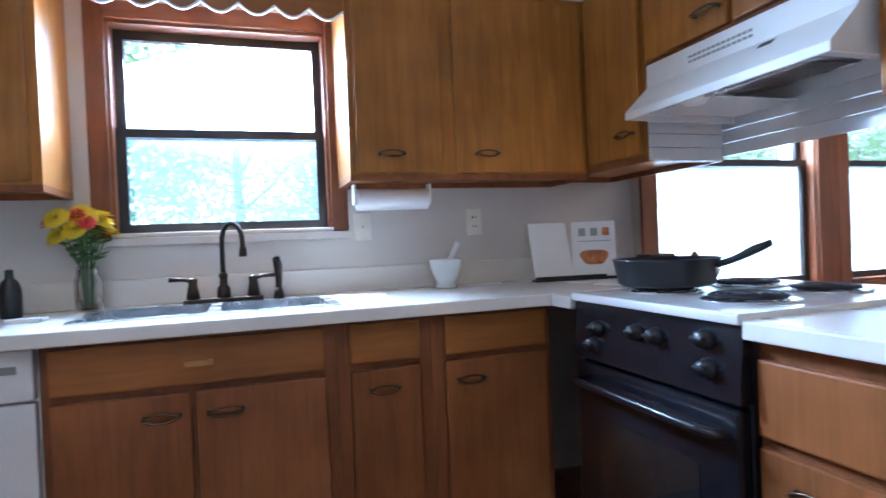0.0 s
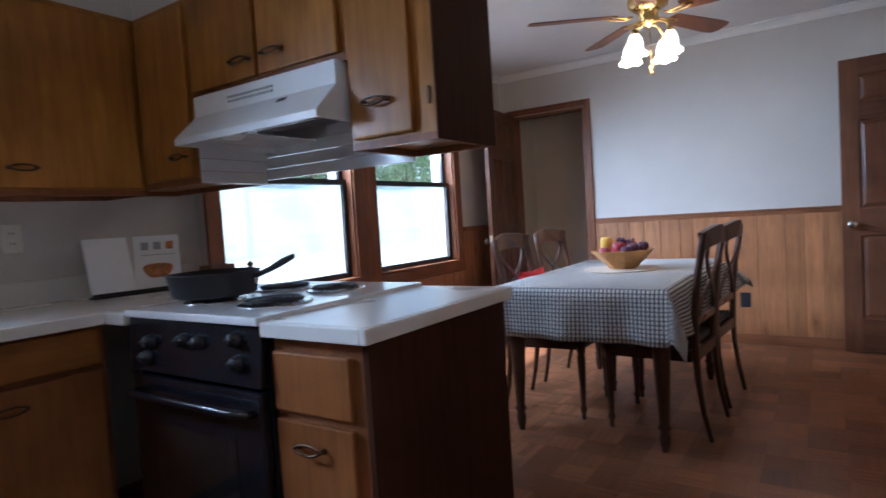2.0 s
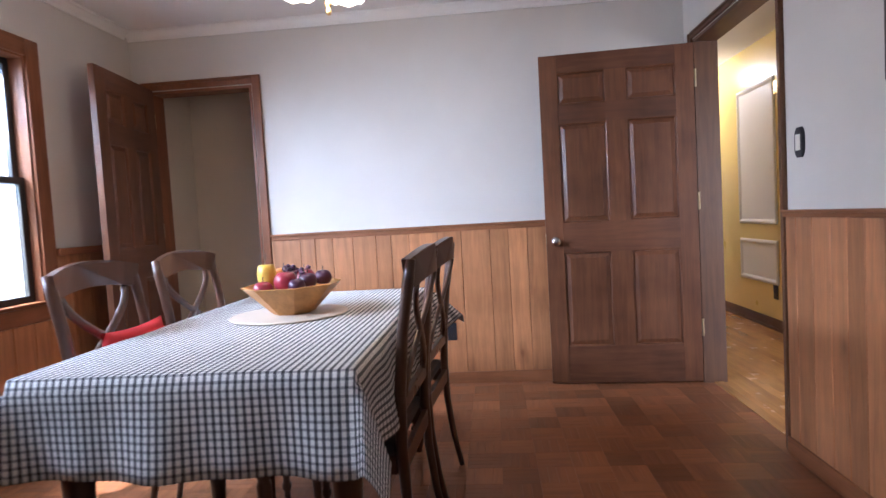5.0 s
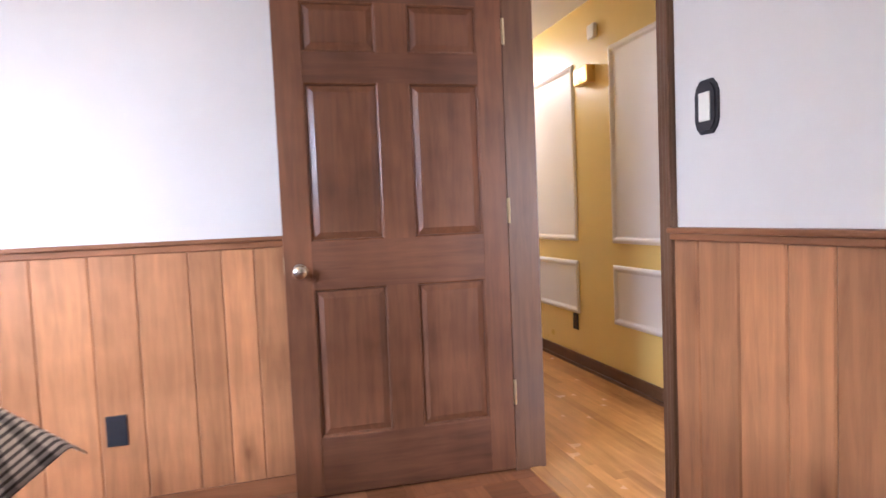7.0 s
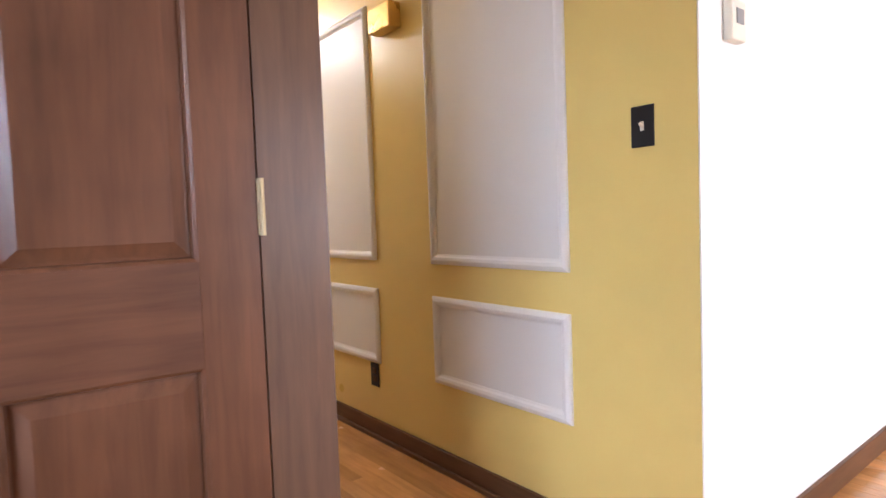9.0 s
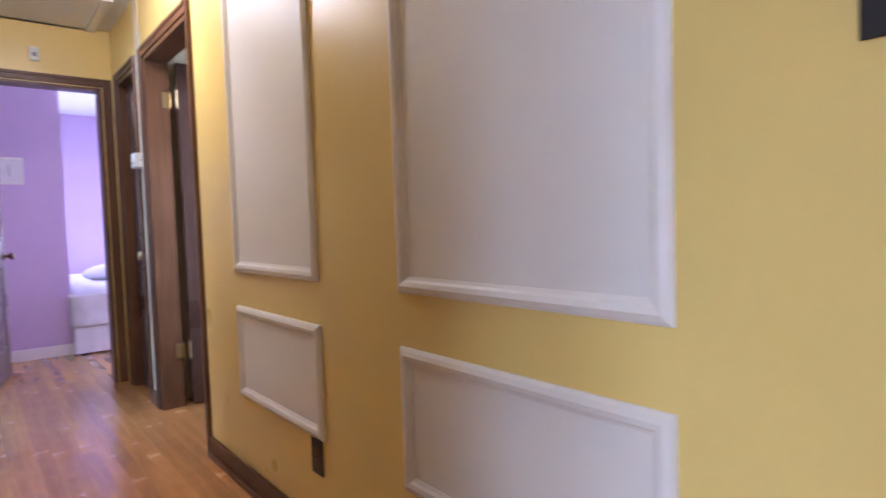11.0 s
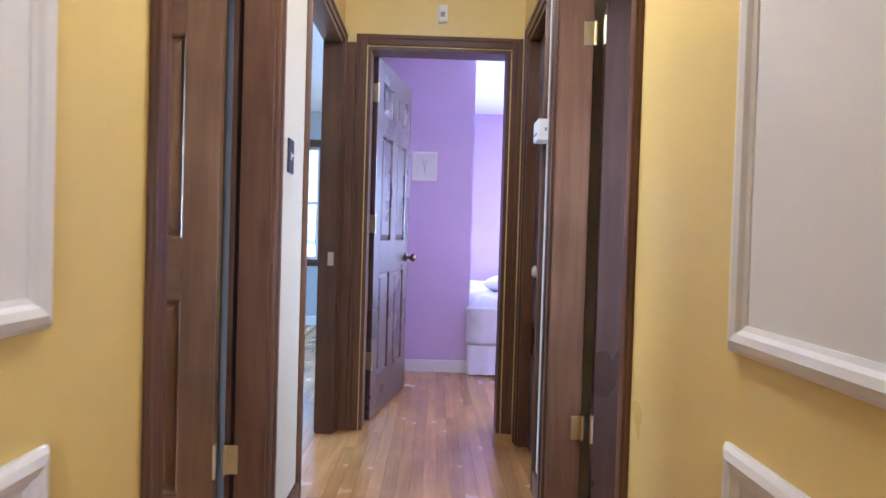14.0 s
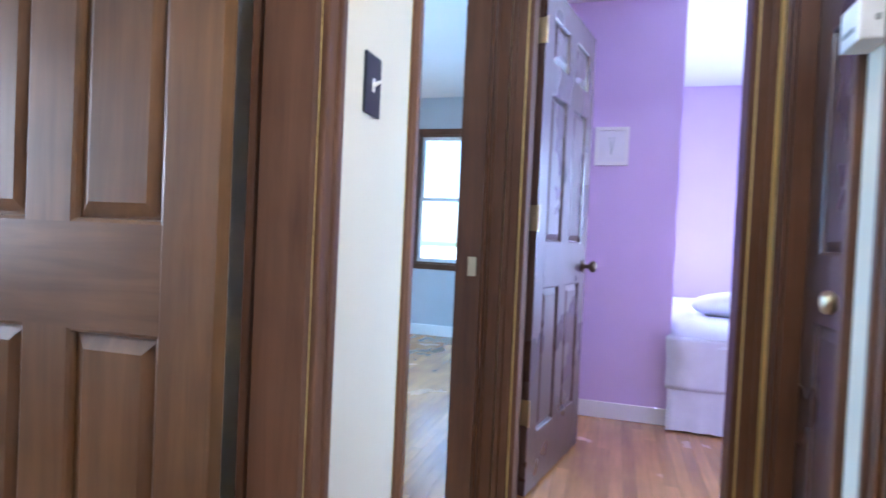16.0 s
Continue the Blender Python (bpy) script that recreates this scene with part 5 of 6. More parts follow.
bm.faces.new(rings[-1])
solo("fruit_bowl", bm, M["bowlwood"], "pale wooden faceted bowl filled with fruit", "bowl", pose(2.40, -1.70, bz) @ Matrix.Scale(1.08, 4))


def fruit(name, label, mat, x, y, z, r, scale=(1, 1, 1), stem=True):
    root = thing(name, label, "fruit", pose(2.40 + x * 1.08, -1.70 + y * 1.08, bz + z * 1.08 + 0.004), group="fruit in the bowl")
    bm = ball(bm_new(), (0, 0, 0), r, scale, 3)
    for v in bm.verts:
        k = 1 - 0.16 * max(0.0, abs(v.co.z) / r - 0.75) * 4
        v.co.z *= k
        v.co += v.co * 0.025 * noise.noise(v.co * 22 + Vector((x * 90, y * 50, 0)))
    part("flesh", bm, M[mat], root, smooth=True)
    if stem:
        bm = tube(bm_new(), [(0, 0, r * scale[2] * 0.82), (0.003, 0, r * scale[2] + 0.012)], 0.002, 6)
        part("stem", bm, M["bark"], root)


fruit("yellow_squash", "yellow and cream striped gourd", "squash", -0.01, 0.085, 0.130, 0.044, (0.78, 0.78, 1.6))
fruit("orange", "pale orange fruit in the bowl", "orange", 0.06, 0.05, 0.115, 0.042)
fruit("apple", "shiny red apple in the wooden bowl", "apple", -0.05, 0.005, 0.108, 0.043)
fruit("apple", "shiny red apple in the wooden bowl", "apple", 0.045, -0.03, 0.108, 0.042)
fruit("apple", "dark red apple in the wooden bowl", "apple", -0.075, 0.075, 0.085, 0.036)
fruit("plum", "dark purple plum in the wooden bowl", "plum", -0.03, -0.065, 0.105, 0.034)
fruit("plum", "dark purple plum in the wooden bowl", "plum", 0.035, -0.100, 0.110, 0.032)
fruit("plum", "dark purple plum in the wooden bowl", "plum", -0.085, -0.045, 0.095, 0.031)
bm = bm_new()
for i in range(26):
    random.seed(i)
    ball(bm, (random.uniform(-0.035, 0.035), random.uniform(-0.045, 0.04), random.uniform(-0.012, 0.028)), 0.0115, (1, 1, 1), 1)
solo("grapes", bm, M["plum"], "bunch of dark red grapes", "grapes", pose(2.43, -1.70, bz + 0.142), smooth=True)
random.seed(0)


def dining_chair(m, label, cushion=None):
    """X-back chair; the back stands at local y = 0, the seat reaches towards +y."""
    root = thing("dining_chair", label, "chair", m, "chairs round the dining table")
    for s in (-1, 1):
        bm = bm_new()
        pts = [(s * 0.190, -0.050, 0.0), (s * 0.193, -0.020, 0.14), (s * 0.196, 0.0, 0.30), (s * 0.198, 0.006, 0.45), (s * 0.203, 0.000, 0.60), (s * 0.209, -0.018, 0.78), (s * 0.212, -0.045, 0.93), (s * 0.212, -0.055, 0.985)]
        tube(bm, pts, [0.014, 0.017, 0.020, 0.023, 0.022, 0.022, 0.022, 0.018], 10, 0.75)
        part("back_post", bm, M["chair"], root, smooth=True)
        bm = lathe(bm_new(), [(0.012, 0.0), (0.013, 0.02), (0.010, 0.03), (0.019, 0.05), (0.019, 0.062), (0.013, 0.072), (0.016, 0.14), (0.021, 0.27), (0.023, 0.34), (0.017, 0.355), (0.023, 0.368), (0.023, 0.43)], 14, Matrix.Translation((s * 0.205, 0.425, 0)))
        part("front_leg", bm, M["chair"], root, smooth=True)
        part("side_rail", boxed(s * 0.205 - 0.009, s * 0.205 + 0.009, 0.02, 0.41, 0.375, 0.43, 0.003), M["chair"], root)
    bm = bm_new()
    ow = []
    n = 14
    for i in range(n + 1):
        u = -1 + 2 * i / n
        ow.append((u * 0.222, 0.985 + 0.030 * (1 - u * u)))
    for i in range(n, -1, -1):
        u = -1 + 2 * i / n
        ow.append((u * 0.205, 0.905 + 0.022 * (1 - u * u)))
    prism(bm, ow, 0.026, Matrix(((1, 0, 0, 0), (0, 0, -1, -0.030), (0, 1, 0, 0), (0, 0, 0, 1))))
    for v in bm.verts:
        v.co.y -= 0.030 * (1 - (v.co.x / 0.22) ** 2)
    part("top_rail", bm, M["chair"], root)
    part("lower_rail", boxed(-0.20, 0.20, -0.008, 0.012, 0.545, 0.585, 0.004), M["chair"], root)
    for s in (-1, 1):
        bm = bm_new()
        pts = [(s * 0.165 * (1 - 2 * k) + 0.0, -0.004 - 0.055 * k * k - 0.012 * math.sin(math.pi * k), 0.585 + 0.33 * k) for k in [i / 10 for i in range(11)]]
        pts = [(s * (0.165 * math.cos(math.pi * k) * (1.0 if abs(k - 0.5) > 0 else 1)), p[1], p[2]) for k, p in zip([i / 10 for i in range(11)], pts)]
        tube(bm, pts, 0.017, 8, 0.55)
        part("cross_splat", bm, M["chair"], root, smooth=True)
    part("front_rail", boxed(-0.20, 0.20, 0.415, 0.433, 0.375, 0.43, 0.003), M["chair"], root)
    part("back_rail", boxed(-0.19, 0.19, -0.006, 0.012, 0.375, 0.43, 0.003), M["chair"], root)
    bm = boxed(-0.222, 0.222, 0.022, 0.452, 0.431, 0.468, 0.014)
    part("seat", bm, M["seat"], root, "dark upholstered seat")
    return root


chair_s = dining_chair(pose(2.085, -2.185, 0, 0, 0, -3), "dark-stained wooden X-back dining chair tucked under the table")
copy_thing(chair_s, pose(2.61, -2.205, 0, 0, 0, -5))
copy_thing(chair_s, pose(2.15, -1.155, 0, 0, 0, 181))
copy_thing(chair_s, pose(2.72, -1.165, 0, 0, 0, 178))
bm = bm_new()
bmesh.ops.create_grid(bm, x_segments=14, y_segments=14, size=1.0)
for f in list(bm.faces):
    f.smooth = True
top_verts = list(bm.verts)
low = bmesh.ops.duplicate(bm, geom=bm.faces[:])["geom"]
for v in bm.verts:
    swell = (max(0.0, 1 - v.co.x ** 2) * max(0.0, 1 - v.co.y ** 2)) ** 0.4
    pinch = 1 - 0.07 * (1 - v.co.x ** 2) - 0.07 * (1 - v.co.y ** 2)
    v.co = Vector((v.co.x * 0.165 * pinch, v.co.y * 0.168 * pinch, swell * 0.060))
for v in (g for g in low if isinstance(g, bmesh.types.BMVert)):
    v.co.z = -v.co.z
bmesh.ops.remove_doubles(bm, verts=bm.verts[:], dist=0.0008)
bmesh.ops.recalc_face_normals(bm, faces=bm.faces[:])
solo("cushion", bm, M["red"], "bright red cushion propped on a dining chair", "cushion", pose(2.13, -1.260, 0.630, 82, 0, 0), smooth=True)

# ceiling fan with light kit
FX, FY = 2.37, -1.91
fan = thing("ceiling_fan", "brass ceiling fan with brown blades and tulip lamps", "ceiling fan", pose(FX, FY, 0))
bm = lathe(bm_new(), [(0.066, 2.439), (0.064, 2.40), (0.030, 2.375), (0.013, 2.365), (0.013, 2.31), (0.05, 2.30), (0.098, 2.285), (0.108, 2.25), (0.104, 2.215), (0.075, 2.195), (0.05, 2.185), (0.052, 2.15), (0.044, 2.125), (0.018, 2.11), (0.006, 2.10)][::-1], 28)
part("motor", bm, M["brass"], fan, "polished brass motor housing", True)
for i in range(5):
    a = radians(46 + 72 * i)
    rot = Matrix.Rotation(a, 4, "Z")
    bm = bm_new()
    outl = [(0.175, -0.045), (0.20, -0.052), (0.56, -0.068), (0.635, -0.062), (0.655, -0.035), (0.655, 0.035), (0.635, 0.062), (0.56, 0.068), (0.20, 0.052), (0.175, 0.045)]
    prism(bm, outl, 0.006, rot @ Matrix.Translation((0, 0, 2.170)) @ Matrix.Rotation(radians(-11), 4, "X"))
    bl = part("blade", bm, M["window_trim_x"], fan, "brown wooden blade")
    bm = bm_new()
    tube(bm, [rot @ Vector(p) for p in ((0.085, 0.0, 2.165), (0.13, 0.018, 2.155), (0.20, 0.03, 2.167), (0.235, 0.0, 2.169))], 0.006, 8)
    tube(bm, [rot @ Vector(p) for p in ((0.085, 0.0, 2.165), (0.13, -0.018, 2.155), (0.20, -0.03, 2.166), (0.235, 0.0, 2.169))], 0.006, 8)
    part("blade_iron", bm, M["brass"], bl, smooth=True)
for i in range(4):
    a = radians(-22 + 90 * i)
    rot = Matrix.Rotation(a, 4, "Z")
    bm = bm_new()
    tube(bm, [rot @ Vector(p) for p in ((0.03, 0, 2.125), (0.075, 0, 2.118), (0.115, 0, 2.095), (0.128, 0, 2.06))], 0.0075, 8)
    lathe(bm, [(0.022, -0.012), (0.024, 0.0), (0.012, 0.018)], 14, rot @ Matrix.Translation((0.128, 0, 2.055)))
    arm = part("lamp_arm", bm, M["brass"], fan, smooth=True)
    bm = bm_new()
    segs, prof = 24, [(0.022, 0.0), (0.034, -0.020), (0.040, -0.050), (0.043, -0.080), (0.056, -0.104), (0.066, -0.112)]
    rr = []
    for r, z in prof:
        ring = []
        for k in range(segs):
            th = 2 * math.pi * k / segs
            f = 1 + (0.10 if z < -0.09 else 0.02) * math.cos(6 * th)
            ring.append(bm.verts.new(rot @ Vector((0.128 + r * f * math.cos(th), r * f * math.sin(th), 2.045 + z + (0.007 * math.cos(6 * th) if z < -0.1 else 0)))))
        rr.append(ring)
    for u, v in zip(rr, rr[1:]):
        for k in range(segs):
            bm.faces.new((u[k], u[(k + 1) % segs], v[(k + 1) % segs], v[k]))
    part("shade", bm, M["opal"], arm, "glowing frosted tulip glass shade", True)
bm = bm_new()
tube(bm, [(0.02, 0, 2.11), (0.02, 0, 1.90)], 0.0015, 5)
lathe(bm, [(0.004, 1.905), (0.012, 1.89), (0.012, 1.88), (0.006, 1.872), (0.011, 1.862), (0.009, 1.85), (0.002, 1.845)][::-1], 12, Matrix.Translation((0.02, 0, 0)))
part("pull_chain", bm, M["brass"], fan, smooth=True)
lamp = new("fan_lamp", bpy.data.lights.new("fan_lamp", "POINT"))
lamp.data.energy, lamp.data.color, lamp.data.shadow_soft_size = 5, (1.0, 0.80, 0.55), 0.12
lamp.matrix_world = pose(FX, FY, 1.90)
# flush ceiling lamps: the hall's, and an unseen one added for the kitchen fill
for px, py, lb in ((-1.3, -2.0, "unseen round frosted ceiling lamp added to fill the kitchen"), (6.45, -4.31, "round frosted ceiling lamp of the hall")):
    cl = thing("ceiling_lamp", lb, "ceiling lamp", pose(px, py, CEIL))
    part("base", lathe(bm_new(), [(0.13, -0.022), (0.14, -0.018), (0.14, -0.0005)], 28), M["brass"], cl, smooth=True)
    part("dome", lathe(bm_new(), [(0.004, -0.075), (0.06, -0.070), (0.105, -0.050), (0.128, -0.023)], 28), M["opal"], cl, "glowing frosted glass dome", True)
# ceiling register
rg = thing("ceiling_register", "white slotted ceiling air register", "vent", pose(1.55, -1.05, CEIL))
part("frame", boxed(-0.18, 0.18, -0.09, 0.09, -0.008, -0.0005, 0.003), M["white"], rg)
for i in range(6):
    part("slat", boxed(-0.16, 0.16, -0.07 + i * 0.025, -0.058 + i * 0.025, -0.012, -0.0085), M["grey_shadow"], rg)


def outlet(name, label, category, m, body, insert, kind="outlet", plate=(0.036, 0.058), shaped=False):
    """Wall plate in its own frame: z up, it stands out along -y."""
    root = thing(name, label, category, m)
    bm = bm_new()
    if shaped:
        o = [(-0.030, -0.047), (-0.018, -0.060), (0.018, -0.060), (0.030, -0.047), (0.036, -0.030), (0.036, 0.030), (0.030, 0.047), (0.018, 0.060), (-0.018, 0.060), (-0.030, 0.047), (-0.036, 0.030), (-0.036, -0.030)]
        prism(bm, o, 0.005, Matrix(((1, 0, 0, 0), (0, 0, -1, 0), (0, 1, 0, 0), (0, 0, 0, 1))))
        prism(bm, [(x * 0.80, z * 0.86) for x, z in o], 0.0035, Matrix(((1, 0, 0, 0), (0, 0, -1, -0.0045), (0, 1, 0, 0), (0, 0, 0, 1))))
    else:
        box(bm, -plate[0], plate[0], -0.006, 0.0, -plate[1], plate[1], 0.0025)
    part("plate", bm, M[body], root)
    if kind == "outlet":
        for z in (-0.020, 0.020):
            r = part("receptacle", boxed(-0.016, 0.016, -0.0085, -0.006, z - 0.014, z + 0.014, 0.001), M[insert], root)
            part("slot", boxed(-0.0085, -0.0045, -0.009, -0.0084, z - 0.004, z + 0.006), M["black"], r)
            part("slot", boxed(0.0045, 0.0085, -0.009, -0.0084, z - 0.004, z + 0.006), M["black"], r)
    elif kind == "rocker":
        part("rocker", boxed(-0.017, 0.017, -0.0115, -0.0081, -0.032, 0.032, 0.0015), M[insert], root, "ivory rocker")
    else:
        part("toggle_slot", boxed(-0.006, 0.006, -0.0068, -0.006, -0.013, 0.013), M[insert], root)
        bm = tube(bm_new(), [(0, -0.006, 0), (0, -0.020, 0.006)], [0.0045, 0.0035], 8)
        part("toggle", bm, M[insert], root)
    return root


outlet("light_switch", "ivory switch plate on the kitchen wall", "switch", pose(-0.515, -0.0005, 1.143), "plate", "plate", "toggle")
outlet("power_outlet", "ivory power outlet on the kitchen wall", "outlet", pose(-0.022, -0.0005, 1.150), "plate", "plate")
outlet("light_switch", "black wrought switch plate with ivory rocker", "switch", pose(2.735, S_D + 0.0005, 1.313, 0, 0, 180), "iron", "plate", "rocker", shaped=True)
outlet("power_outlet", "black power outlet on the wainscot", "outlet", pose(E_D - 0.0125, -2.157, 0.345, 0, 0, -90), "black", "black")
outlet("power_outlet", "black power outlet low on the yellow wall", "outlet", pose(5.30, H_S + 0.0005, 0.315, 0, 0, 180), "black", "bronze")
outlet("light_switch", "black switch plate on the yellow wall", "switch", pose(3.795, H_S + 0.0005, 1.314, 0, 0, 180), "black", "plate", "toggle")
outlet("light_switch", "black switch plate on the hall wall", "switch", pose(7.098, H_N - 0.0035, 1.303), "black", "plate", "toggle")

# framed picture on the dining south wall
pc = thing("framed_picture", "small picture in a dark wooden frame", "picture", pose(1.90, S_D + 0.001, 1.60, 0, 0, 180))
for a in (-1, 1):
    part("frame_side", boxed(a * 0.27 - 0.025, a * 0.27 + 0.025, -0.024, 0.0, -0.165, 0.165, 0.004), M["chair"], pc)
    part("frame_rail", boxed(-0.245, 0.245, -0.024, 0.0, a * 0.14 - 0.025, a * 0.14 + 0.025, 0.004), M["chair"], pc)
part("picture_field", boxed(-0.245, 0.245, -0.008, -0.001, -0.115, 0.115), M["trim"], pc)

# ---------------------------------------------------------------- hall things


def wall_panel(x0, x1, z0, z1, face, out, label):
    """White field edged with half-round moulding on a hall wall; out: direction into the hall along y."""
    root = thing("wall_panel", label, "wall panel", pose((x0 + x1) / 2, face, z0), group="white hall wall panels")
    hw, h = (x1 - x0) / 2, z1 - z0
    lo, hi = sorted((0.0005 * out, 0.004 * out))
    part("panel_field", boxed(-hw + 0.02, hw - 0.02, lo, hi, 0.02, h - 0.02), M["panel_white"], root)

    def mould(name, p, q):
        bm = bm_new()
        p, q = Vector(p), Vector(q)
        d = (q - p).normalized()
        s = Vector((0, out, 0)).cross(d)
        prof = [(-0.021, 0.0005), (-0.021, 0.008), (-0.014, 0.014), (-0.003, 0.018), (0.008, 0.015), (0.014, 0.009), (0.021, 0.006), (0.021, 0.0005)]
        a, b = [], []
        for u, v in prof:
            a.append(bm.verts.new(p - d * (0.021 - 0.0) * 1.0 + s * u + Vector((0, out * v, 0))))
            b.append(bm.verts.new(q + d * 0.021 + s * u + Vector((0, out * v, 0))))
        # mitred ends
        for lst, sign in ((a, 1), (b, -1)):
            for vtx, (u, v) in zip(lst, prof):
                vtx.co += d * sign * (0.021 + u * MITRE)
        for i in range(len(prof)):
            k = (i + 1) % len(prof)
            bm.faces.new((a[i], a[k], b[k], b[i]))
        bm.faces.new(a)
        bm.faces.new(b[::-1])
        part(name, bm, M["panel_white"], root)
    c = 0.021
    P = [(-hw + c, 0, c), (hw - c, 0, c), (hw - c, 0, h - c), (-hw + c, 0, h - c)]
    order = P if out < 0 else P[::-1]
    MITRE = 1.0
    for i in range(4):
        mould("moulding", order[i], order[(i + 1) % 4])
    return root


for x0, x1 in ((4.068, 4.803), (5.240, 5.950)):
    wall_panel(x0, x1, 0.884, 2.085, H_S, 1, "tall white framed panel on the yellow hall wall")
    wall_panel(x0, x1, 0.378, 0.747, H_S, 1, "low white framed panel on the yellow hall wall")
wall_panel(5.352, 5.865, 0.905, 2.085, H_N, -1, "tall white framed panel on the yellow hall wall")
wall_panel(5.352, 5.865, 0.378, 0.750, H_N, -1, "low white framed panel on the yellow hall wall")
# brass wall box and chime
sc = thing("door_chime", "brass door chime box high on the yellow wall", "chime", pose(5.05, H_S, 1.965))
part("case", boxed(-0.085, 0.085, 0.0005, 0.065, -0.055, 0.055, 0.006), M["brass"], sc)
part("side_plate", boxed(0.0855, 0.093, 0.006, 0.058, -0.05, 0.05, 0.002), M["bronze"], sc)
solo("smoke_alarm", boxed(-0.042, 0.042, 0.0005, 0.03, -0.045, 0.045, 0.012), M["white"], "white alarm sensor high on the yellow wall", "alarm", pose(4.97, H_S, 2.225))
al = thing("keypad_box", "white alarm keypad box on the hall wall", "alarm", pose(7.415, H_S + 0.003, 1.475))
part("case", boxed(-0.052, 0.052, 0.0005, 0.055, -0.042, 0.042, 0.006), M["white"], al)
part("button_row", boxed(-0.03, 0.03, 0.0552, 0.057, -0.02, -0.01), M["grey_shadow"], al)
part("side_switch", boxed(-0.054, -0.0522, 0.02, 0.028, -0.006, 0.006), M["grey_shadow"], al)
sn = thing("motion_sensor", "small white sensor over the bedroom door", "sensor", pose(H_E, -4.346, 2.222))
part("case", boxed(-0.030, -0.0005, -0.026, 0.026, -0.045, 0.045, 0.010), M["white"], sn)
part("lens", boxed(-0.033, -0.0302, -0.012, 0.012, -0.020, 0.006, 0.001), M["grey_shadow"], sn)
th = thing("thermostat", "small white thermostat on the return wall", "thermostat", pose(3.630, -4.955, 1.585))
part("case", boxed(-0.028, -0.0005, -0.040, 0.040, -0.055, 0.055, 0.006), M["plate"], th)
part("dial", boxed(-0.031, -0.0282, -0.02, 0.02, -0.01, 0.03), M["grey_shadow"], th)
# soft pack hung on the open dark door
pk = thing("hanging_pack", "blue plastic pack with white label hanging on a dark door", "pack", pose(7.239, -5.325, 1.312))
bm = bm_new()
bmesh.ops.create_grid(bm, x_segments=12, y_segments=18, size=1.0)
front = list(bm.verts)
back = [g for g in bmesh.ops.duplicate(bm, geom=bm.faces[:])["geom"] if isinstance(g, bmesh.types.BMVert)]
for sgn, group_ in ((-1, front), (1, back)):
    for v in group_:
        u, w = v.co.x, v.co.y
        full = (max(0.0, 1 - u ** 4) * max(0.0, 1 - w ** 4)) ** 0.5
        rim = 0.93 + 0.07 * max(0.0, 1 - (abs(u) * abs(w)) ** 3)
        depth = 0.018 * full * (1 + 0.12 * math.sin(w * 17 + u * 3)) if sgn < 0 else 0.0
        v.co = Vector((-depth - 0.001, u * 0.112 * rim, 0.158 + w * 0.155 * rim))
bmesh.ops.remove_doubles(bm, verts=bm.verts[:], dist=0.0012)
part("pouch", bm, M["blue"], pk, "glossy blue plastic pouch", True)
part("label_patch", boxed(-0.0225, -0.0200, 0.012, 0.075, 0.185, 0.225, 0.001), M["paper"], pk, "white label patch")
part("hang_strap", boxed(-0.006, -0.001, -0.012, 0.012, 0.300, 0.375, 0.001), M["blue"], pk)
# attic hatch
ah = thing("attic_hatch", "white framed attic hatch in the hall ceiling", "hatch", pose(7.90, -4.31, CEIL))
part("panel", boxed(-0.30, 0.30, -0.33, 0.33, -0.006, -0.0005), M["ceiling"], ah)
for s in (-1, 1):
    part("frame", boxed(s * 0.33 - 0.03, s * 0.33 + 0.03, -0.39, 0.39, -0.020, -0.0005, 0.004), M["white_paint"], ah)
    part("frame", boxed(-0.30, 0.30, s * 0.36 - 0.03, s * 0.36 + 0.03, -0.020, -0.0005, 0.004), M["white_paint"], ah)

# ---------------------------------------------------------------- lilac bedroom
pf = thing("framed_print", "small white framed botanical print on the lilac wall", "picture", pose(9.5995, -4.245, 1.59))
for s in (-1, 1):
    part("frame_side", boxed(-0.018, -0.0005, s * 0.085 - 0.011, s * 0.085 + 0.011, -0.112, 0.112, 0.002), M["white_paint"], pf)
    part("frame_rail", boxed(-0.018, -0.0005, -0.074, 0.074, s * 0.101 - 0.011, s * 0.101 + 0.011, 0.002), M["white_paint"], pf)
part("mount", boxed(-0.006, -0.001, -0.074, 0.074, -0.09, 0.09), M["paper"], pf)
bm = bm_new()
for a in (-18, 0, 18):
    tube(bm, [(-0.0072, 0.0, -0.05), (-0.0072, 0.012 * math.sin(radians(a * 2)), 0.0), (-0.0072, 0.05 * math.sin(radians(a)), 0.055)], 0.004, 5, 0.3)
part("leaf_print", bm, M["print_green"], pf)
bd = thing("bed", "bed with white quilt and ruffled valance in the lilac room", "bed", pose(10.5, -5.372, 0))
bm = bm_new()
path = [(-0.98, -0.72 + 1.44 * i / 40) for i in range(41)] + [(-0.98 + 1.96 * i / 50, 0.72) for i in range(1, 51)]
top, bot = [], []
for i, (x, y) in enumerate(path):
    k = 0.012 * math.sin(i * 2.1)
    ox, oy = (-1, 0) if i < 41 else (0, 1)
    top.append(bm.verts.new((x, y, 0.33)))
    bot.append(bm.verts.new((x + ox * (k + 0.035), y + oy * (k - 0.002), 0.012)))
for i in range(len(top) - 1):
    bm.faces.new((top[i], top[i + 1], bot[i + 1], bot[i]))
for v in bm.verts:
    if v.co.x < -0.915 and v.co.y > 0.66:
        v.co.y += 0.045
part("bed_skirt", bm, M["linen"], bd, "white ruffled bed skirt", True)
bm = boxed(-1.0, 1.0, -0.74, 0.74, 0.235, 0.60, 0.0)
bmesh.ops.subdivide_edges(bm, edges=bm.edges[:], cuts=14, use_grid_fill=True)
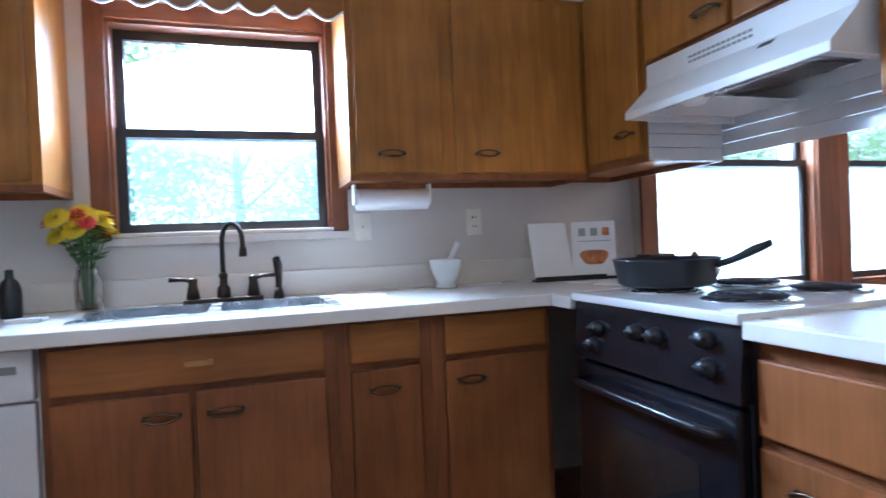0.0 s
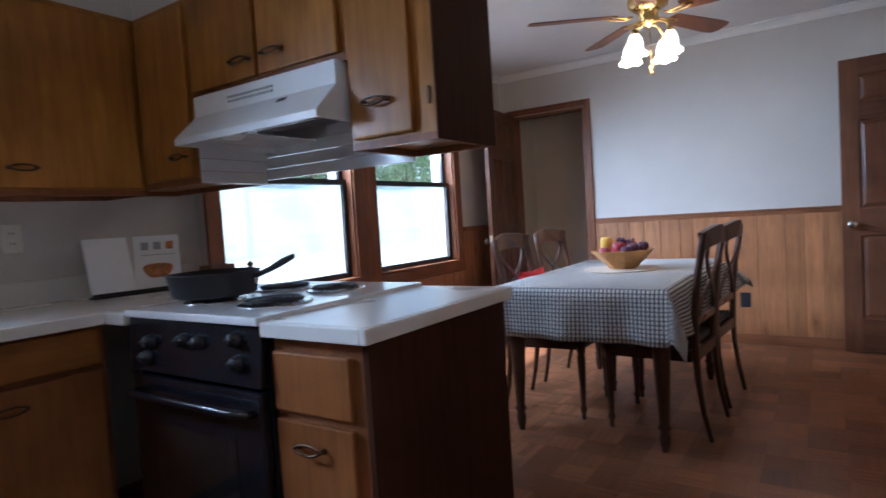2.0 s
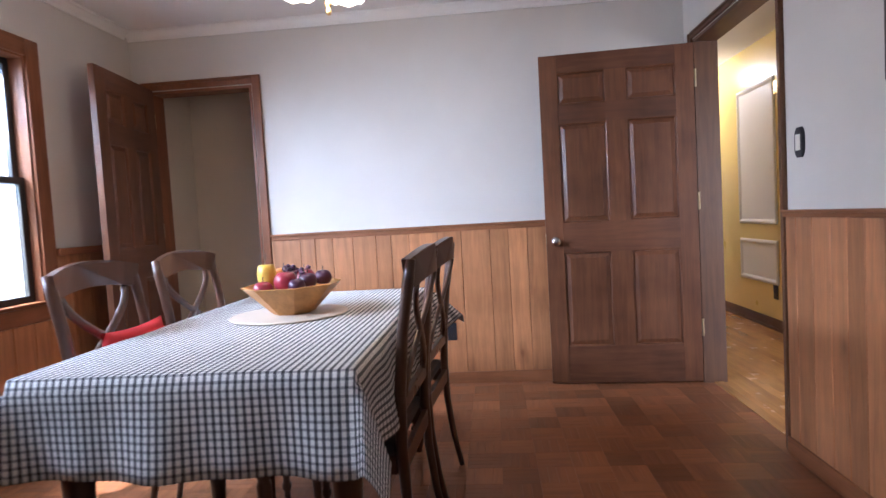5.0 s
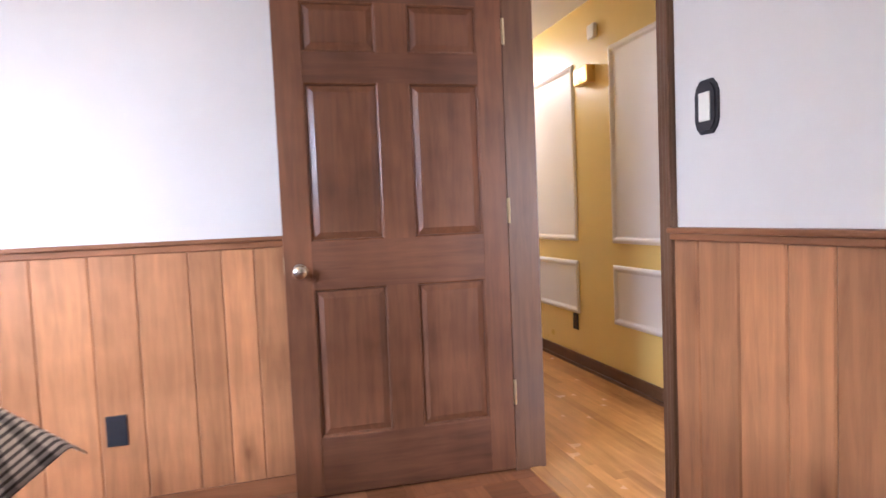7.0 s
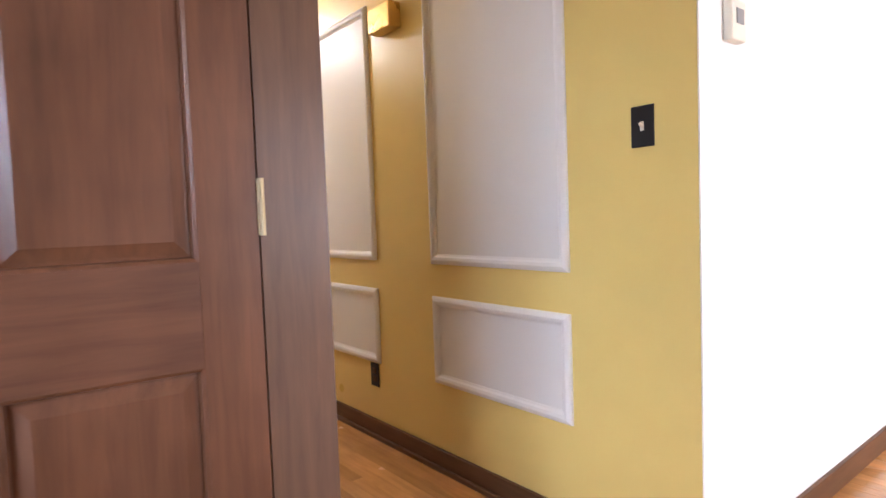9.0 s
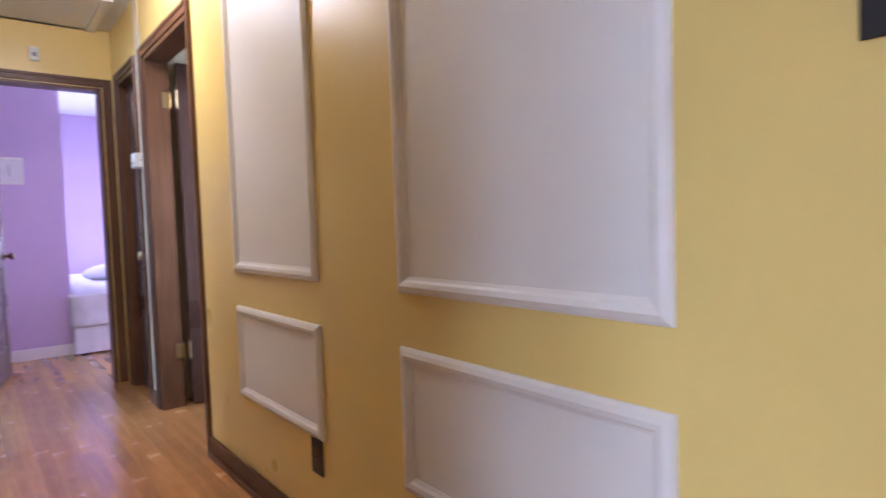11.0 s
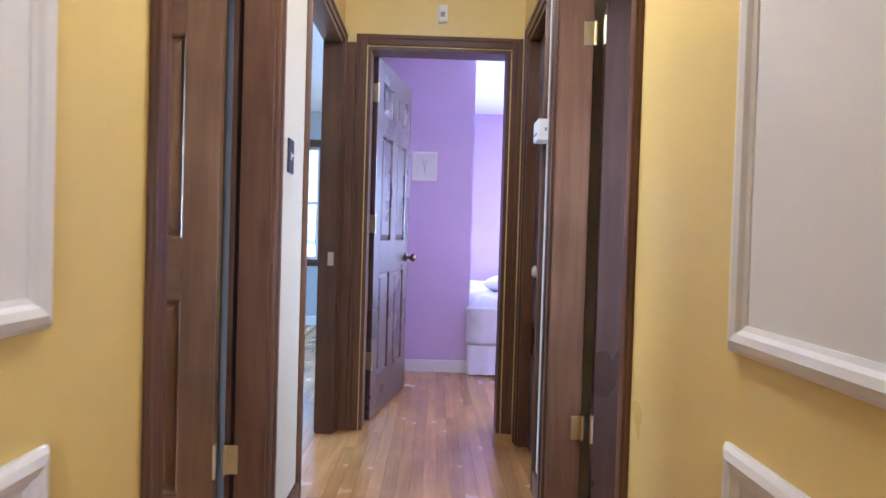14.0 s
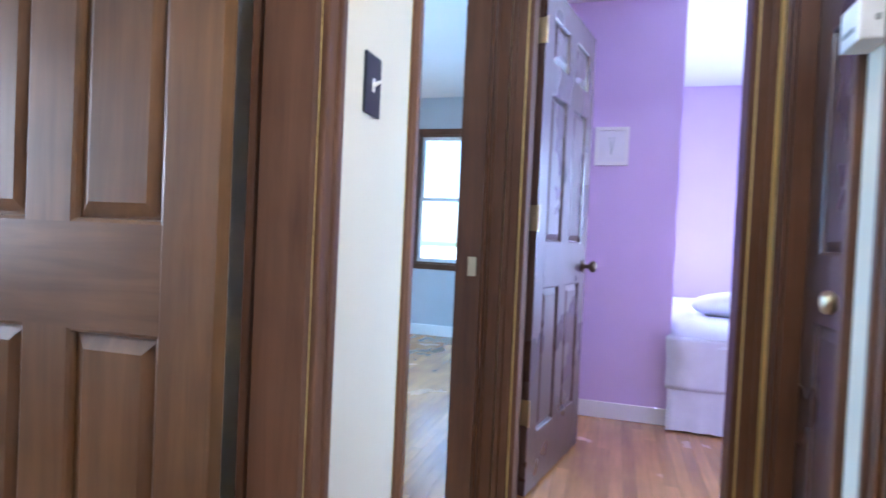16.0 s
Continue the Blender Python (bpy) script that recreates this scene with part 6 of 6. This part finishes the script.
for v in bm.verts:
    e = min(1.0 - abs(v.co.x), 0.74 - abs(v.co.y))
    if v.co.z > 0.55:
        v.co.z += 0.03 * noise.noise(v.co * 5) - max(0, 0.08 - e) ** 2 * 12
    else:
        v.co.xy *= 1 + 0.015 * noise.noise(v.co * 7)
for v in bm.verts:
    if v.co.x < -0.915 and v.co.y > 0.66:
        v.co.y += 0.040
part("quilt", bm, M["linen"], bd, "rumpled white quilt", True)
solo("pillow", ball(bm_new(), (0, 0, 0), 0.2, (1.0, 1.5, 0.42), 3), M["linen"], "plump white pillow on the bed", "pillow", pose(10.05, -5.06, 0.672, 0, 12, 10), smooth=True)
solo("pink_blanket", ball(bm_new(), (0, 0, 0), 0.12, (1.0, 1.3, 0.3), 3), M["pink"], "folded pale pink blanket on the bed", "blanket", pose(9.75, -5.30, 0.632), smooth=True)

# ---------------------------------------------------------------- kitchen small things
sk = thing("sink", "stainless steel double sink set in the worktop", "sink", pose((SX0 + SX1) / 2, (SY0 + SY1) / 2, CT))
hw, hd_ = (SX1 - SX0) / 2 + 0.012, (SY1 - SY0) / 2 + 0.012
bm = bm_new()
for a in ((-hw, hw, -hd_, -hd_ + 0.035), (-hw, hw, hd_ - 0.075, hd_), (-hw, -hw + 0.035, -hd_ + 0.035, hd_ - 0.075), (hw - 0.035, hw, -hd_ + 0.035, hd_ - 0.075), (-0.018, 0.018, -hd_ + 0.035, hd_ - 0.075)):
    box(bm, a[0], a[1], a[2], a[3], 0.0003, 0.006)
part("rim", bm, M["steel"], sk)
for x0, x1 in ((-hw + 0.035, -0.018), (0.018, hw - 0.035)):
    bm = bm_new()
    y0, y1, zb = -hd_ + 0.035, hd_ - 0.075, -0.17
    box(bm, x0, x1, y0, y1, zb - 0.002, zb)
    box(bm, x0 - 0.002, x0, y0, y1, zb, 0.0)
    box(bm, x1, x1 + 0.002, y0, y1, zb, 0.0)
    box(bm, x0, x1, y0 - 0.002, y0, zb, 0.0)
    box(bm, x0, x1, y1, y1 + 0.002, zb, 0.0)
    part("basin", bm, M["steel"], sk)
fc = thing("faucet", "dark bronze gooseneck faucet with two lever handles", "faucet", pose(-1.055, -0.155, CT + 0.006))
part("base_plate", boxed(-0.135, 0.135, -0.026, 0.026, 0.0, 0.016, 0.006), M["faucet"], fc)
bm = bm_new()
lathe(bm, [(0.024, 0.016), (0.022, 0.05), (0.014, 0.06), (0.0135, 0.09)], 16)
reach = [(0.0, 0.08), (0.0, 0.21)] + [(0.068 - 0.068 * math.cos(a), 0.21 + 0.068 * math.sin(a)) for a in [math.pi * k / 10 for k in range(1, 11)]] + [(0.137, 0.185)]
tube(bm, [(0.52 * r, -0.854 * r, z) for r, z in reach], 0.0085, 12)
lathe(bm, [(0.0125, 0.160), (0.0135, 0.166), (0.0115, 0.190), (0.009, 0.196)], 14, Matrix.Translation((0.52 * 0.137, -0.854 * 0.137, 0)))
lathe(bm, [(0.0135, 0.088), (0.0165, 0.094), (0.0125, 0.102), (0.009, 0.108)], 14)
part("spout", bm, M["faucet"], fc, smooth=True)
for s in (-1, 1):
    bm = bm_new()
    lathe(bm, [(0.024, 0.016), (0.020, 0.04), (0.015, 0.07), (0.018, 0.085), (0.004, 0.092)], 14, Matrix.Translation((s * 0.102, 0, 0)))
    tube(bm, [(s * 0.102, 0, 0.078), (s * 0.135, 0, 0.086), (s * 0.178, 0, 0.088)], [0.007, 0.006, 0.009], 10)
    part("lever_handle", bm, M["faucet"], fc, smooth=True)
sp = solo("side_sprayer", tube(lathe(bm_new(), [(0.020, 0.0), (0.017, 0.02), (0.012, 0.04)], 14), [(0, 0, 0.03), (0.002, 0, 0.08), (0.0, -0.006, 0.125), (-0.008, -0.028, 0.150)], [0.011, 0.013, 0.016, 0.013], 12), M["faucet"], "dark bronze side sprayer beside the faucet", "sprayer", pose(-0.865, -0.155, CT + 0.006), smooth=True)

# flowers
vs = thing("flower_vase", "glass jar with yellow and red flowers", "vase", pose(-1.492, -0.10, CT))
bm = lathe(bm_new(), [(0.040, 0.0), (0.043, 0.01), (0.043, 0.105), (0.034, 0.125), (0.033, 0.150), (0.037, 0.152), (0.0335, 0.150), (0.032, 0.125), (0.0405, 0.103), (0.0405, 0.012), (0.002, 0.010)], 20)
part("jar", bm, M["vase_glass"], vs, "clear glass jar", True)
rnd = random.Random(5)
for i in range(15):
    a, r = rnd.uniform(0, 6.28), rnd.uniform(0.02, 0.125)
    tip = Vector((r * math.cos(a), r * math.sin(a) * 0.8, rnd.uniform(0.26, 0.335)))
    bm = tube(bm_new(), [(0.012 * math.cos(a), 0.012 * math.sin(a), 0.02), (0.02 * math.cos(a), 0.02 * math.sin(a), 0.15), tip], 0.0022, 5)
    for k in range(4):
        c = Vector((0.02 * math.cos(a), 0.02 * math.sin(a), 0.15)).lerp(tip, 0.15 + 0.18 * k)
        b2 = rnd.uniform(0, 6.28)
        d = Vector((math.cos(b2), math.sin(b2), 0.35)) * 0.048
        s = Vector((-math.sin(b2), math.cos(b2), 0)) * 0.016
        q = [bm.verts.new(p) for p in (c, c + d * 0.5 + s, c + d, c + d * 0.5 - s)]
        bm.faces.new(q)
    stem = part("stem", bm, M["stem"], vs, "green leafy stem")
    bm = bm_new()
    red = i % 4 == 1
    out = Vector((math.cos(a) * 0.5, math.sin(a) * 0.5 - 0.4, 0.8)).normalized()
    rotm = Matrix.Translation(tip) @ out.to_track_quat("Z", "Y").to_matrix().to_4x4()
    for layer, (npet, ln, tilt) in enumerate(((22, 0.050, -0.10), (20, 0.044, 0.25), (16, 0.035, 0.6), (10, 0.024, 1.0))):
        for k in range(npet):
            th_ = 2 * math.pi * (k + layer * 0.5) / npet
            sc_ = 0.7 if red else 1.0
            d = Vector((math.cos(th_) * math.cos(tilt), math.sin(th_) * math.cos(tilt), math.sin(tilt))) * ln * sc_
            s = Vector((-math.sin(th_), math.cos(th_), 0)) * 0.0075 * sc_
            bm.faces.new([bm.verts.new(rotm @ p) for p in (Vector((0, 0, 0)), d * 0.6 + s, d, d * 0.6 - s)])
    part("flower", bm, M["petal_red" if red else "petal_yellow"], stem, "red flower head" if red else "yellow flower head")

# mortar and pestle
mo = thing("mortar", "white ceramic mortar with pestle on the worktop", "mortar", pose(-0.205, -0.135, CT) @ Matrix.Scale(1.25, 4))
bm = lathe(bm_new(), [(0.034, 0.0), (0.036, 0.006), (0.030, 0.016), (0.036, 0.03), (0.048, 0.055), (0.053, 0.085), (0.054, 0.094), (0.047, 0.094), (0.044, 0.08), (0.036, 0.045), (0.002, 0.035)], 24)
part("bowl", bm, M["ceramic"], mo, smooth=True)
bm = tube(bm_new(), [(-0.008, 0, 0.045), (0.02, -0.004, 0.10), (0.043, -0.008, 0.145)], [0.016, 0.009, 0.013], 12)
part("pestle", bm, M["ceramic"], mo, "white ceramic pestle", True)

# open cookbook on its stand
cb = thing("cookbook", "open cookbook with a roast photograph on a stand", "book", pose(0.365, -0.170, CT, 0, 0, -8))

for s, ang in ((-1, 8), (1, -22)):
    rot = Matrix.Rotation(radians(ang), 4, "Z") @ Matrix.Rotation(radians(-14), 4, "X")
    bm = boxed(min(0, s * 0.185), max(0, s * 0.185), -0.010, 0.0, 0.012, 0.255, 0.002)
    bmesh.ops.transform(bm, matrix=rot, verts=bm.verts)
    pg = part("page_block", bm, M["paper"], cb, "white book page")
    bits = []
    if s > 0:
        bits = [("photograph", 0.035, 0.150, 0.055, 0.135, "food"), ("thumbnail", 0.030, 0.060, 0.190, 0.225, "print_grey"), ("thumbnail", 0.080, 0.110, 0.190, 0.225, "print_grey"), ("thumbnail", 0.130, 0.160, 0.190, 0.225, "food"), ("caption_bar", 0.030, 0.165, 0.165, 0.168, "print_grey")]
    for nm, a, b, c, d, mt in bits:
        bm = bm_new()
        if nm == "photograph":
            o = [(a + (b - a) * (0.5 + 0.5 * math.cos(t_) * (1 + 0.15 * math.sin(3 * t_))), c + (d - c) * (0.5 + 0.5 * math.sin(t_) * (1 + 0.2 * math.cos(2 * t_)))) for t_ in [2 * math.pi * k / 18 for k in range(18)]]
            prism(bm, o, 0.0012, Matrix(((1, 0, 0, 0), (0, 0, -1, -0.0103), (0, 1, 0, 0), (0, 0, 0, 1))))
        else:
            box(bm, a, b, -0.0115, -0.0103, c, d)
        bmesh.ops.transform(bm, matrix=rot, verts=bm.verts)
        part(nm, bm, M[mt], pg)
bm = bm_new()
box(bm, -0.19, 0.19, -0.055, -0.004, 0.0, 0.010, 0.003)
box(bm, -0.19, 0.19, -0.058, -0.050, 0.010, 0.022, 0.002)
box(bm, -0.02, 0.02, 0.0, 0.075, 0.0, 0.008)
part("stand", bm, M["black"], cb, "dark book stand")
# small dark basket on the worktop
bk = thing("basket", "small brown wooden basket on the worktop", "basket", pose(0.600, -0.42, CT))
bm = bm_new()
for k in range(4):
    box(bm, -0.06, 0.06, -0.045, -0.038, 0.005 + k * 0.026, 0.025 + k * 0.026, 0.002)
    box(bm, -0.06, 0.06, 0.038, 0.045, 0.005 + k * 0.026, 0.025 + k * 0.026, 0.002)
    box(bm, -0.06, -0.053, -0.038, 0.038, 0.005 + k * 0.026, 0.025 + k * 0.026, 0.002)
    box(bm, 0.053, 0.06, -0.038, 0.038, 0.005 + k * 0.026, 0.025 + k * 0.026, 0.002)
part("slats", bm, M["trim_x"], bk)
part("bottom", boxed(-0.053, 0.053, -0.038, 0.038, 0.0, 0.006), M["trim_x"], bk)
# pan
pn = thing("frying_pan", "black deep frying pan on a range burner", "pan", pose(0.215, -0.945, 0.9115) @ Matrix.Scale(1.13, 4))
bm = lathe(bm_new(), [(0.112, 0.0), (0.122, 0.008), (0.134, 0.066), (0.137, 0.070), (0.132, 0.071), (0.118, 0.012), (0.002, 0.006)], 36)
part("body", bm, M["black"], pn, smooth=True)
hdir = Vector((0.45, -0.89, 0)).normalized()
bm = tube(bm_new(), [hdir * 0.130 + Vector((0, 0, 0.052)), hdir * 0.175 + Vector((0, 0, 0.068)), hdir * 0.215 + Vector((0, 0, 0.088)), hdir * 0.255 + Vector((0, 0, 0.105))], [0.010, 0.011, 0.014, 0.010], 10, 0.7)
part("handle", bm, M["black"], pn, smooth=True)
bm = lathe(bm_new(), [(0.012, 0.0), (0.012, 0.004), (0.003, 0.005)], 12, Matrix.Translation(hdir * 0.131 + Vector((0, 0, 0.040))) @ hdir.to_track_quat("Z", "Y").to_matrix().to_4x4())
part("rivet_plate", bm, M["steel"], pn)
bm = lathe(bm_new(), [(0.010, 0.0), (0.024, 0.02), (0.022, 0.055), (0.012, 0.062), (0.010, 0.085), (0.016, 0.098), (0.002, 0.112)], 16)
solo("pepper_mill", bm, M["bronze"], "small dark pepper mill on the worktop", "pepper mill", pose(0.665, -0.565, CT), smooth=True)
# paper towel under the cabinet
pt = thing("paper_towel_holder", "white paper towel roll under the wall cabinet", "paper towel", pose(-0.43, -0.19, 1.24))
bm = lathe(bm_new(), [(0.018, -0.14), (0.040, -0.14), (0.041, -0.135), (0.041, 0.135), (0.040, 0.14), (0.018, 0.14)], 24, Matrix.Rotation(math.pi / 2, 4, "Y"))
part("roll", bm, M["paper"], pt, smooth=True)
for s in (-1, 1):
    part("bracket", boxed(s * 0.148 - 0.005, s * 0.148 + 0.005, -0.02, 0.02, -0.02, 0.0575, 0.002), M["white"], pt)
solo("dark_bottle", lathe(bm_new(), [(0.030, 0.0), (0.032, 0.01), (0.032, 0.09), (0.024, 0.115), (0.012, 0.13), (0.012, 0.155), (0.003, 0.157)], 16), M["black"], "dark bottle beside the sink", "bottle", pose(-1.70, -0.16, CT), smooth=True)
solo("soap_basket", boxed(-0.05, 0.05, -0.03, 0.03, 0, 0.012, 0.004), M["paper"], "folded white dishcloth on the worktop", "cloth", pose(-1.60, -0.35, CT))

# ---------------------------------------------------------------- outdoors
bm = bm_new()
bmesh.ops.create_grid(bm, x_segments=2, y_segments=2, size=160, matrix=Matrix.Translation((4, 0, -0.45)))
structure("ground", bm, M["grass"], "sunlit lawn round the house")
# pale slabs added as reflectors, so the lower window views blow out
structure("pavement", boxed(-9, 90, 1.2, 12.4, -0.55, -0.42, 0.02), M["concrete"], "pale concrete slab added to make the north window view glare")
structure("pavement_east", boxed(14, 70, -16, 1.1, -0.55, -0.42, 0.02), M["concrete"], "pale concrete slab added to brighten the east window and its reflection")
structure("road", boxed(5, 90, 12.404, 23.0, -0.55, -0.42, 0.02), M["concrete"], "pale concrete slab added to carry the window glare farther out")


def tree(x, y, height, seed):
    rn = random.Random(seed)
    root = thing("tree", "leafy green garden tree behind the house", "tree", pose(x, y, -0.45), "garden trees")
    bm = tube(bm_new(), [(0, 0, 0), (0.05, 0.02, height * 0.25), (0.0, 0.1, height * 0.5), (0.1, 0.0, height * 0.85)], [0.20, 0.16, 0.11, 0.03], 10)
    for k in range(6):
        a = rn.uniform(0, 6.28)
        z = height * rn.uniform(0.3, 0.6)
        tube(bm, [(0.02, 0.05, z), (math.cos(a) * height * 0.14, math.sin(a) * height * 0.14, z + height * 0.10), (math.cos(a) * height * 0.26, math.sin(a) * height * 0.26, z + height * 0.22)], [0.07, 0.05, 0.02], 7)
    part("trunk", bm, M["bark"], root)
    verts, faces = [], []
    for c in range(90):
        a, u = rn.uniform(0, 6.28), rn.uniform(0.1, 1.0)
        cz = height * rn.uniform(0.24, 1.0)
        rad = height * 0.34 * math.sqrt(u) * (1.15 - abs(cz / height - 0.6))
        centre = Vector((math.cos(a) * rad, math.sin(a) * rad, cz))
        for _ in range(46):
            p = centre + Vector((rn.gauss(0, 1), rn.gauss(0, 1), rn.gauss(0, 0.8))) * height * 0.055
            d = Vector((rn.gauss(0, 1), rn.gauss(0, 1), rn.gauss(0, 0.6))).normalized() * 0.20
            s = d.orthogonal().normalized() * 0.09
            b = len(verts)
            verts += [p, p + d * 0.5 + s, p + d, p + d * 0.5 - s]
            faces.append((b, b + 1, b + 2, b + 3))
    me = bpy.data.meshes.new("crown")
    me.from_pydata(verts, [], faces)
    me.materials.append(M["leaf"])
    ob = new("crown", me)
    ob.parent = root
    return root


for i, (x, y, h) in enumerate(((-4.5, 13, 7), (-1.2, 16, 8.5), (2.2, 25, 9), (3.0, 17, 8), (7.0, 34, 8), (12, 40, 9), (17, 38, 8), (-9, 17, 8), (20, 24, 9), (44, -9, 3), (50, 3, 3))):
    tree(x, y, h, i)
far_tree = tree(25, 24, 8, 40)
for i, (x, y) in enumerate(((30, 26), (35, 24), (40, 27), (45, 24), (50, 28), (56, 25), (62, 30), (70, 26), (33, 33), (19, 29), (9, 24))):
    copy_thing(far_tree, pose(x, y, -0.45, 0, 0, i * 67))

# ---------------------------------------------------------------- pieces: wainscot boards
rb = random.Random(11)
structure("trim_wainscot_back_east", boxed(E_D - 0.004, E_D - 0.0006, -3.70, -0.99, 0.0, RAIL - 0.01), M["cabinet_dark"], "dark backing of the wainscot")
structure("trim_wainscot_back_south", boxed(0.85, 2.842, S_D + 0.0006, S_D + 0.004, 0.0, RAIL - 0.015), M["cabinet_dark"], "dark backing of the wainscot")
bm = bm_new()
box(bm, 0.80, 3.23, N_D - 0.004, N_D - 0.0006, 0.0, 0.672)
box(bm, 3.23, 4.055, N_D - 0.004, N_D - 0.0006, 0.0, RAIL - 0.005)
structure("trim_wainscot_back_north", bm, M["cabinet_dark"], "dark backing of the wainscot")
wain_e = thing("wainscot_east", "brown vertical board wainscot on the dining wall", "wainscot", kind="structure")
wain_s = thing("wainscot_south", "brown vertical board wainscot on the dining wall", "wainscot", kind="structure")
wain_n = thing("wainscot_north", "brown vertical board wainscot below the dining windows", "wainscot", kind="structure")
BOARDS = {}


def board(parent, width, z0, z1, m):
    key = (round(width, 3), z0, z1)
    if key not in BOARDS:
        bm = bm_new()
        h = width / 2 - 0.0007
        o = [(-h, 0.0), (-h, 0.006), (-h + 0.0035, 0.0095), (h - 0.0035, 0.0095), (h, 0.006), (h, 0.0)]
        prism(bm, o, z1 - z0, Matrix.Translation((0, 0, z0)))
        BOARDS[key] = mesh_of("board", bm, M["board"])
    ob = new("board", BOARDS[key])
    ob.parent = parent
    ob.matrix_basis = m


def board_row(parent, lo, hi, z0, z1, place):
    a = lo
    while a < hi - 0.02:
        w = min(rb.choice((0.10, 0.12, 0.135, 0.155, 0.185)), hi - a)
        if hi - a - w < 0.06:
            w = hi - a
        board(parent, w, z0, z1, place(a + w / 2))
        a += w


board_row(wain_e, -3.70, -0.99, 0.004, RAIL - 0.012, lambda u: pose(E_D - 0.004, u, 0, 0, 0, 90))
board_row(wain_s, 0.85, 2.842, 0.004, RAIL - 0.016, lambda u: pose(u, S_D + 0.004, 0, 0, 0, 0))
board_row(wain_n, 3.23, 4.055, 0.004, RAIL - 0.008, lambda u: pose(u, N_D - 0.004, 0, 0, 0, 180))
board_row(wain_n, 0.80, 3.23, 0.004, 0.672, lambda u: pose(u, N_D - 0.004, 0, 0, 0, 180))

# ---------------------------------------------------------------- pieces: parquet squares
SQ = 0.152


def parquet_verts(cx, cy, turned):
    out = []
    n, gap = 4, 0.0002
    for k in range(n):
        a0, a1 = -SQ / 2 + gap, SQ / 2 - gap
        b0, b1 = -SQ / 2 + k * SQ / n + gap, -SQ / 2 + (k + 1) * SQ / n - gap
        x0, x1, y0, y1 = (a0, a1, b0, b1) if not turned else (b0, b1, a0, a1)
        out.append((cx + x0, cx + x1, cy + y0, cy + y1))
    return out


def slab_mesh(name, rects, top, low, material, ease=0.0012, ends=True):
    verts, faces = [], []
    for x0, x1, y0, y1 in rects:
        b = len(verts)
        e = ease
        k = e if ends else 0.0
        verts += [(x0, y0, low), (x1, y0, low), (x1, y1, low), (x0, y1, low), (x0, y0, top - e), (x1, y0, top - e), (x1, y1, top - e), (x0, y1, top - e),
                  (x0 + k, y0 + e, top), (x1 - k, y0 + e, top), (x1 - k, y1 - e, top), (x0 + k, y1 - e, top)]
        for i in range(4):
            j = (i + 1) % 4
            faces += [(b + i, b + j, b + 4 + j, b + 4 + i), (b + 4 + i, b + 4 + j, b + 8 + j, b + 8 + i)]
        faces.append((b + 8, b + 9, b + 10, b + 11))
    me = bpy.data.meshes.new(name)
    me.from_pydata(verts, [], faces)
    me.materials.append(material)
    return me


floor_d = bpy.data.objects["floor_kitchen"]
tile_mesh = slab_mesh("parquet_square", parquet_verts(0, 0, False), 0.0, -0.0115, M["block"], 0.0006)
rest = []
x = -2.95
i = 0
while x < E_D + 0.05:
    y, j = S_D - 0.04, 0
    while y < 0.0:
        turned = (i + j) % 2 == 1
        if 1.05 < x < 4.05 and -3.75 < y < -1.50:
            ob = new("parquet_square", tile_mesh)
            ob.parent = floor_d
            ob.matrix_basis = pose(x, y, 0, 0, 0, 90 if turned else 0)
        elif not (y > -0.16 and x > 0.8):
            rest += parquet_verts(x, y, turned)
        y += SQ
        j += 1
    x += SQ
    i += 1
ob = new("parquet_rest", slab_mesh("parquet_rest", rest, 0.0, -0.0115, M["block_rest"], 0.0006))
ob.parent = floor_d
tagged(ob, "small brown parquet fingers", kind="stuff")

# ---------------------------------------------------------------- pieces: oak strips
floor_h = bpy.data.objects["floor_hall"]
PW = 0.0572
LENGTHS = (1.0, 1.5, 2.0, 2.5)
strips = {ln: slab_mesh("oak_strip", [(-ln / 2 + 0.0001, ln / 2 - 0.0001, -PW / 2 + 0.00015, PW / 2 - 0.00015)], 0.0, -0.0115, M["oak"], 0.0004, False) for ln in LENGTHS}
rest_h, rest_g = [], []
row = 0
y = -8.58
while y < S_D - 0.115:
    x = -1.25 - rb.random() * 0.6
    while x < 12.1:
        ln = rb.choice(LENGTHS)
        c = x + ln / 2
        if H_S - 0.01 < y and 3.0 < c < 9.4:
            ob = new("oak_strip", strips[ln])
            ob.parent = floor_h
            ob.matrix_basis = pose(c, y, 0)
        else:
            rest_h.append((x + 0.0001, x + ln - 0.0001, y - PW / 2 + 0.00015, y + PW / 2 - 0.00015))
        x += ln
    y += PW
while y < -0.62:
    x = 4.2 - rb.random() * 0.001
    while x < 12.0:
        ln = rb.choice(LENGTHS)
        rest_g.append((x + 0.0005, min(x + ln, 12.1) - 0.0005, y - PW / 2 + 0.00015, y + PW / 2 - 0.00015))
        x += ln
    y += PW
for nm, par, rects, top in (("oak_strips_far", floor_h, rest_h, 0.0), ("oak_strips_bedroom", bpy.data.objects["floor_grey_room"], rest_g, 0.0)):
    ob = new(nm, slab_mesh(nm, rects, top, -0.0115 if par is floor_h else -0.0055, M["oak_rest"], 0.0004, False))
    ob.parent = par
    tagged(ob, "honey oak floor strips", kind="stuff")
structure("trim_threshold", boxed(2.923, 3.887, S_D - 0.11, S_D - 0.055, -0.004, 0.006, 0.003), M["oak"], "worn oak threshold strip in the doorway")
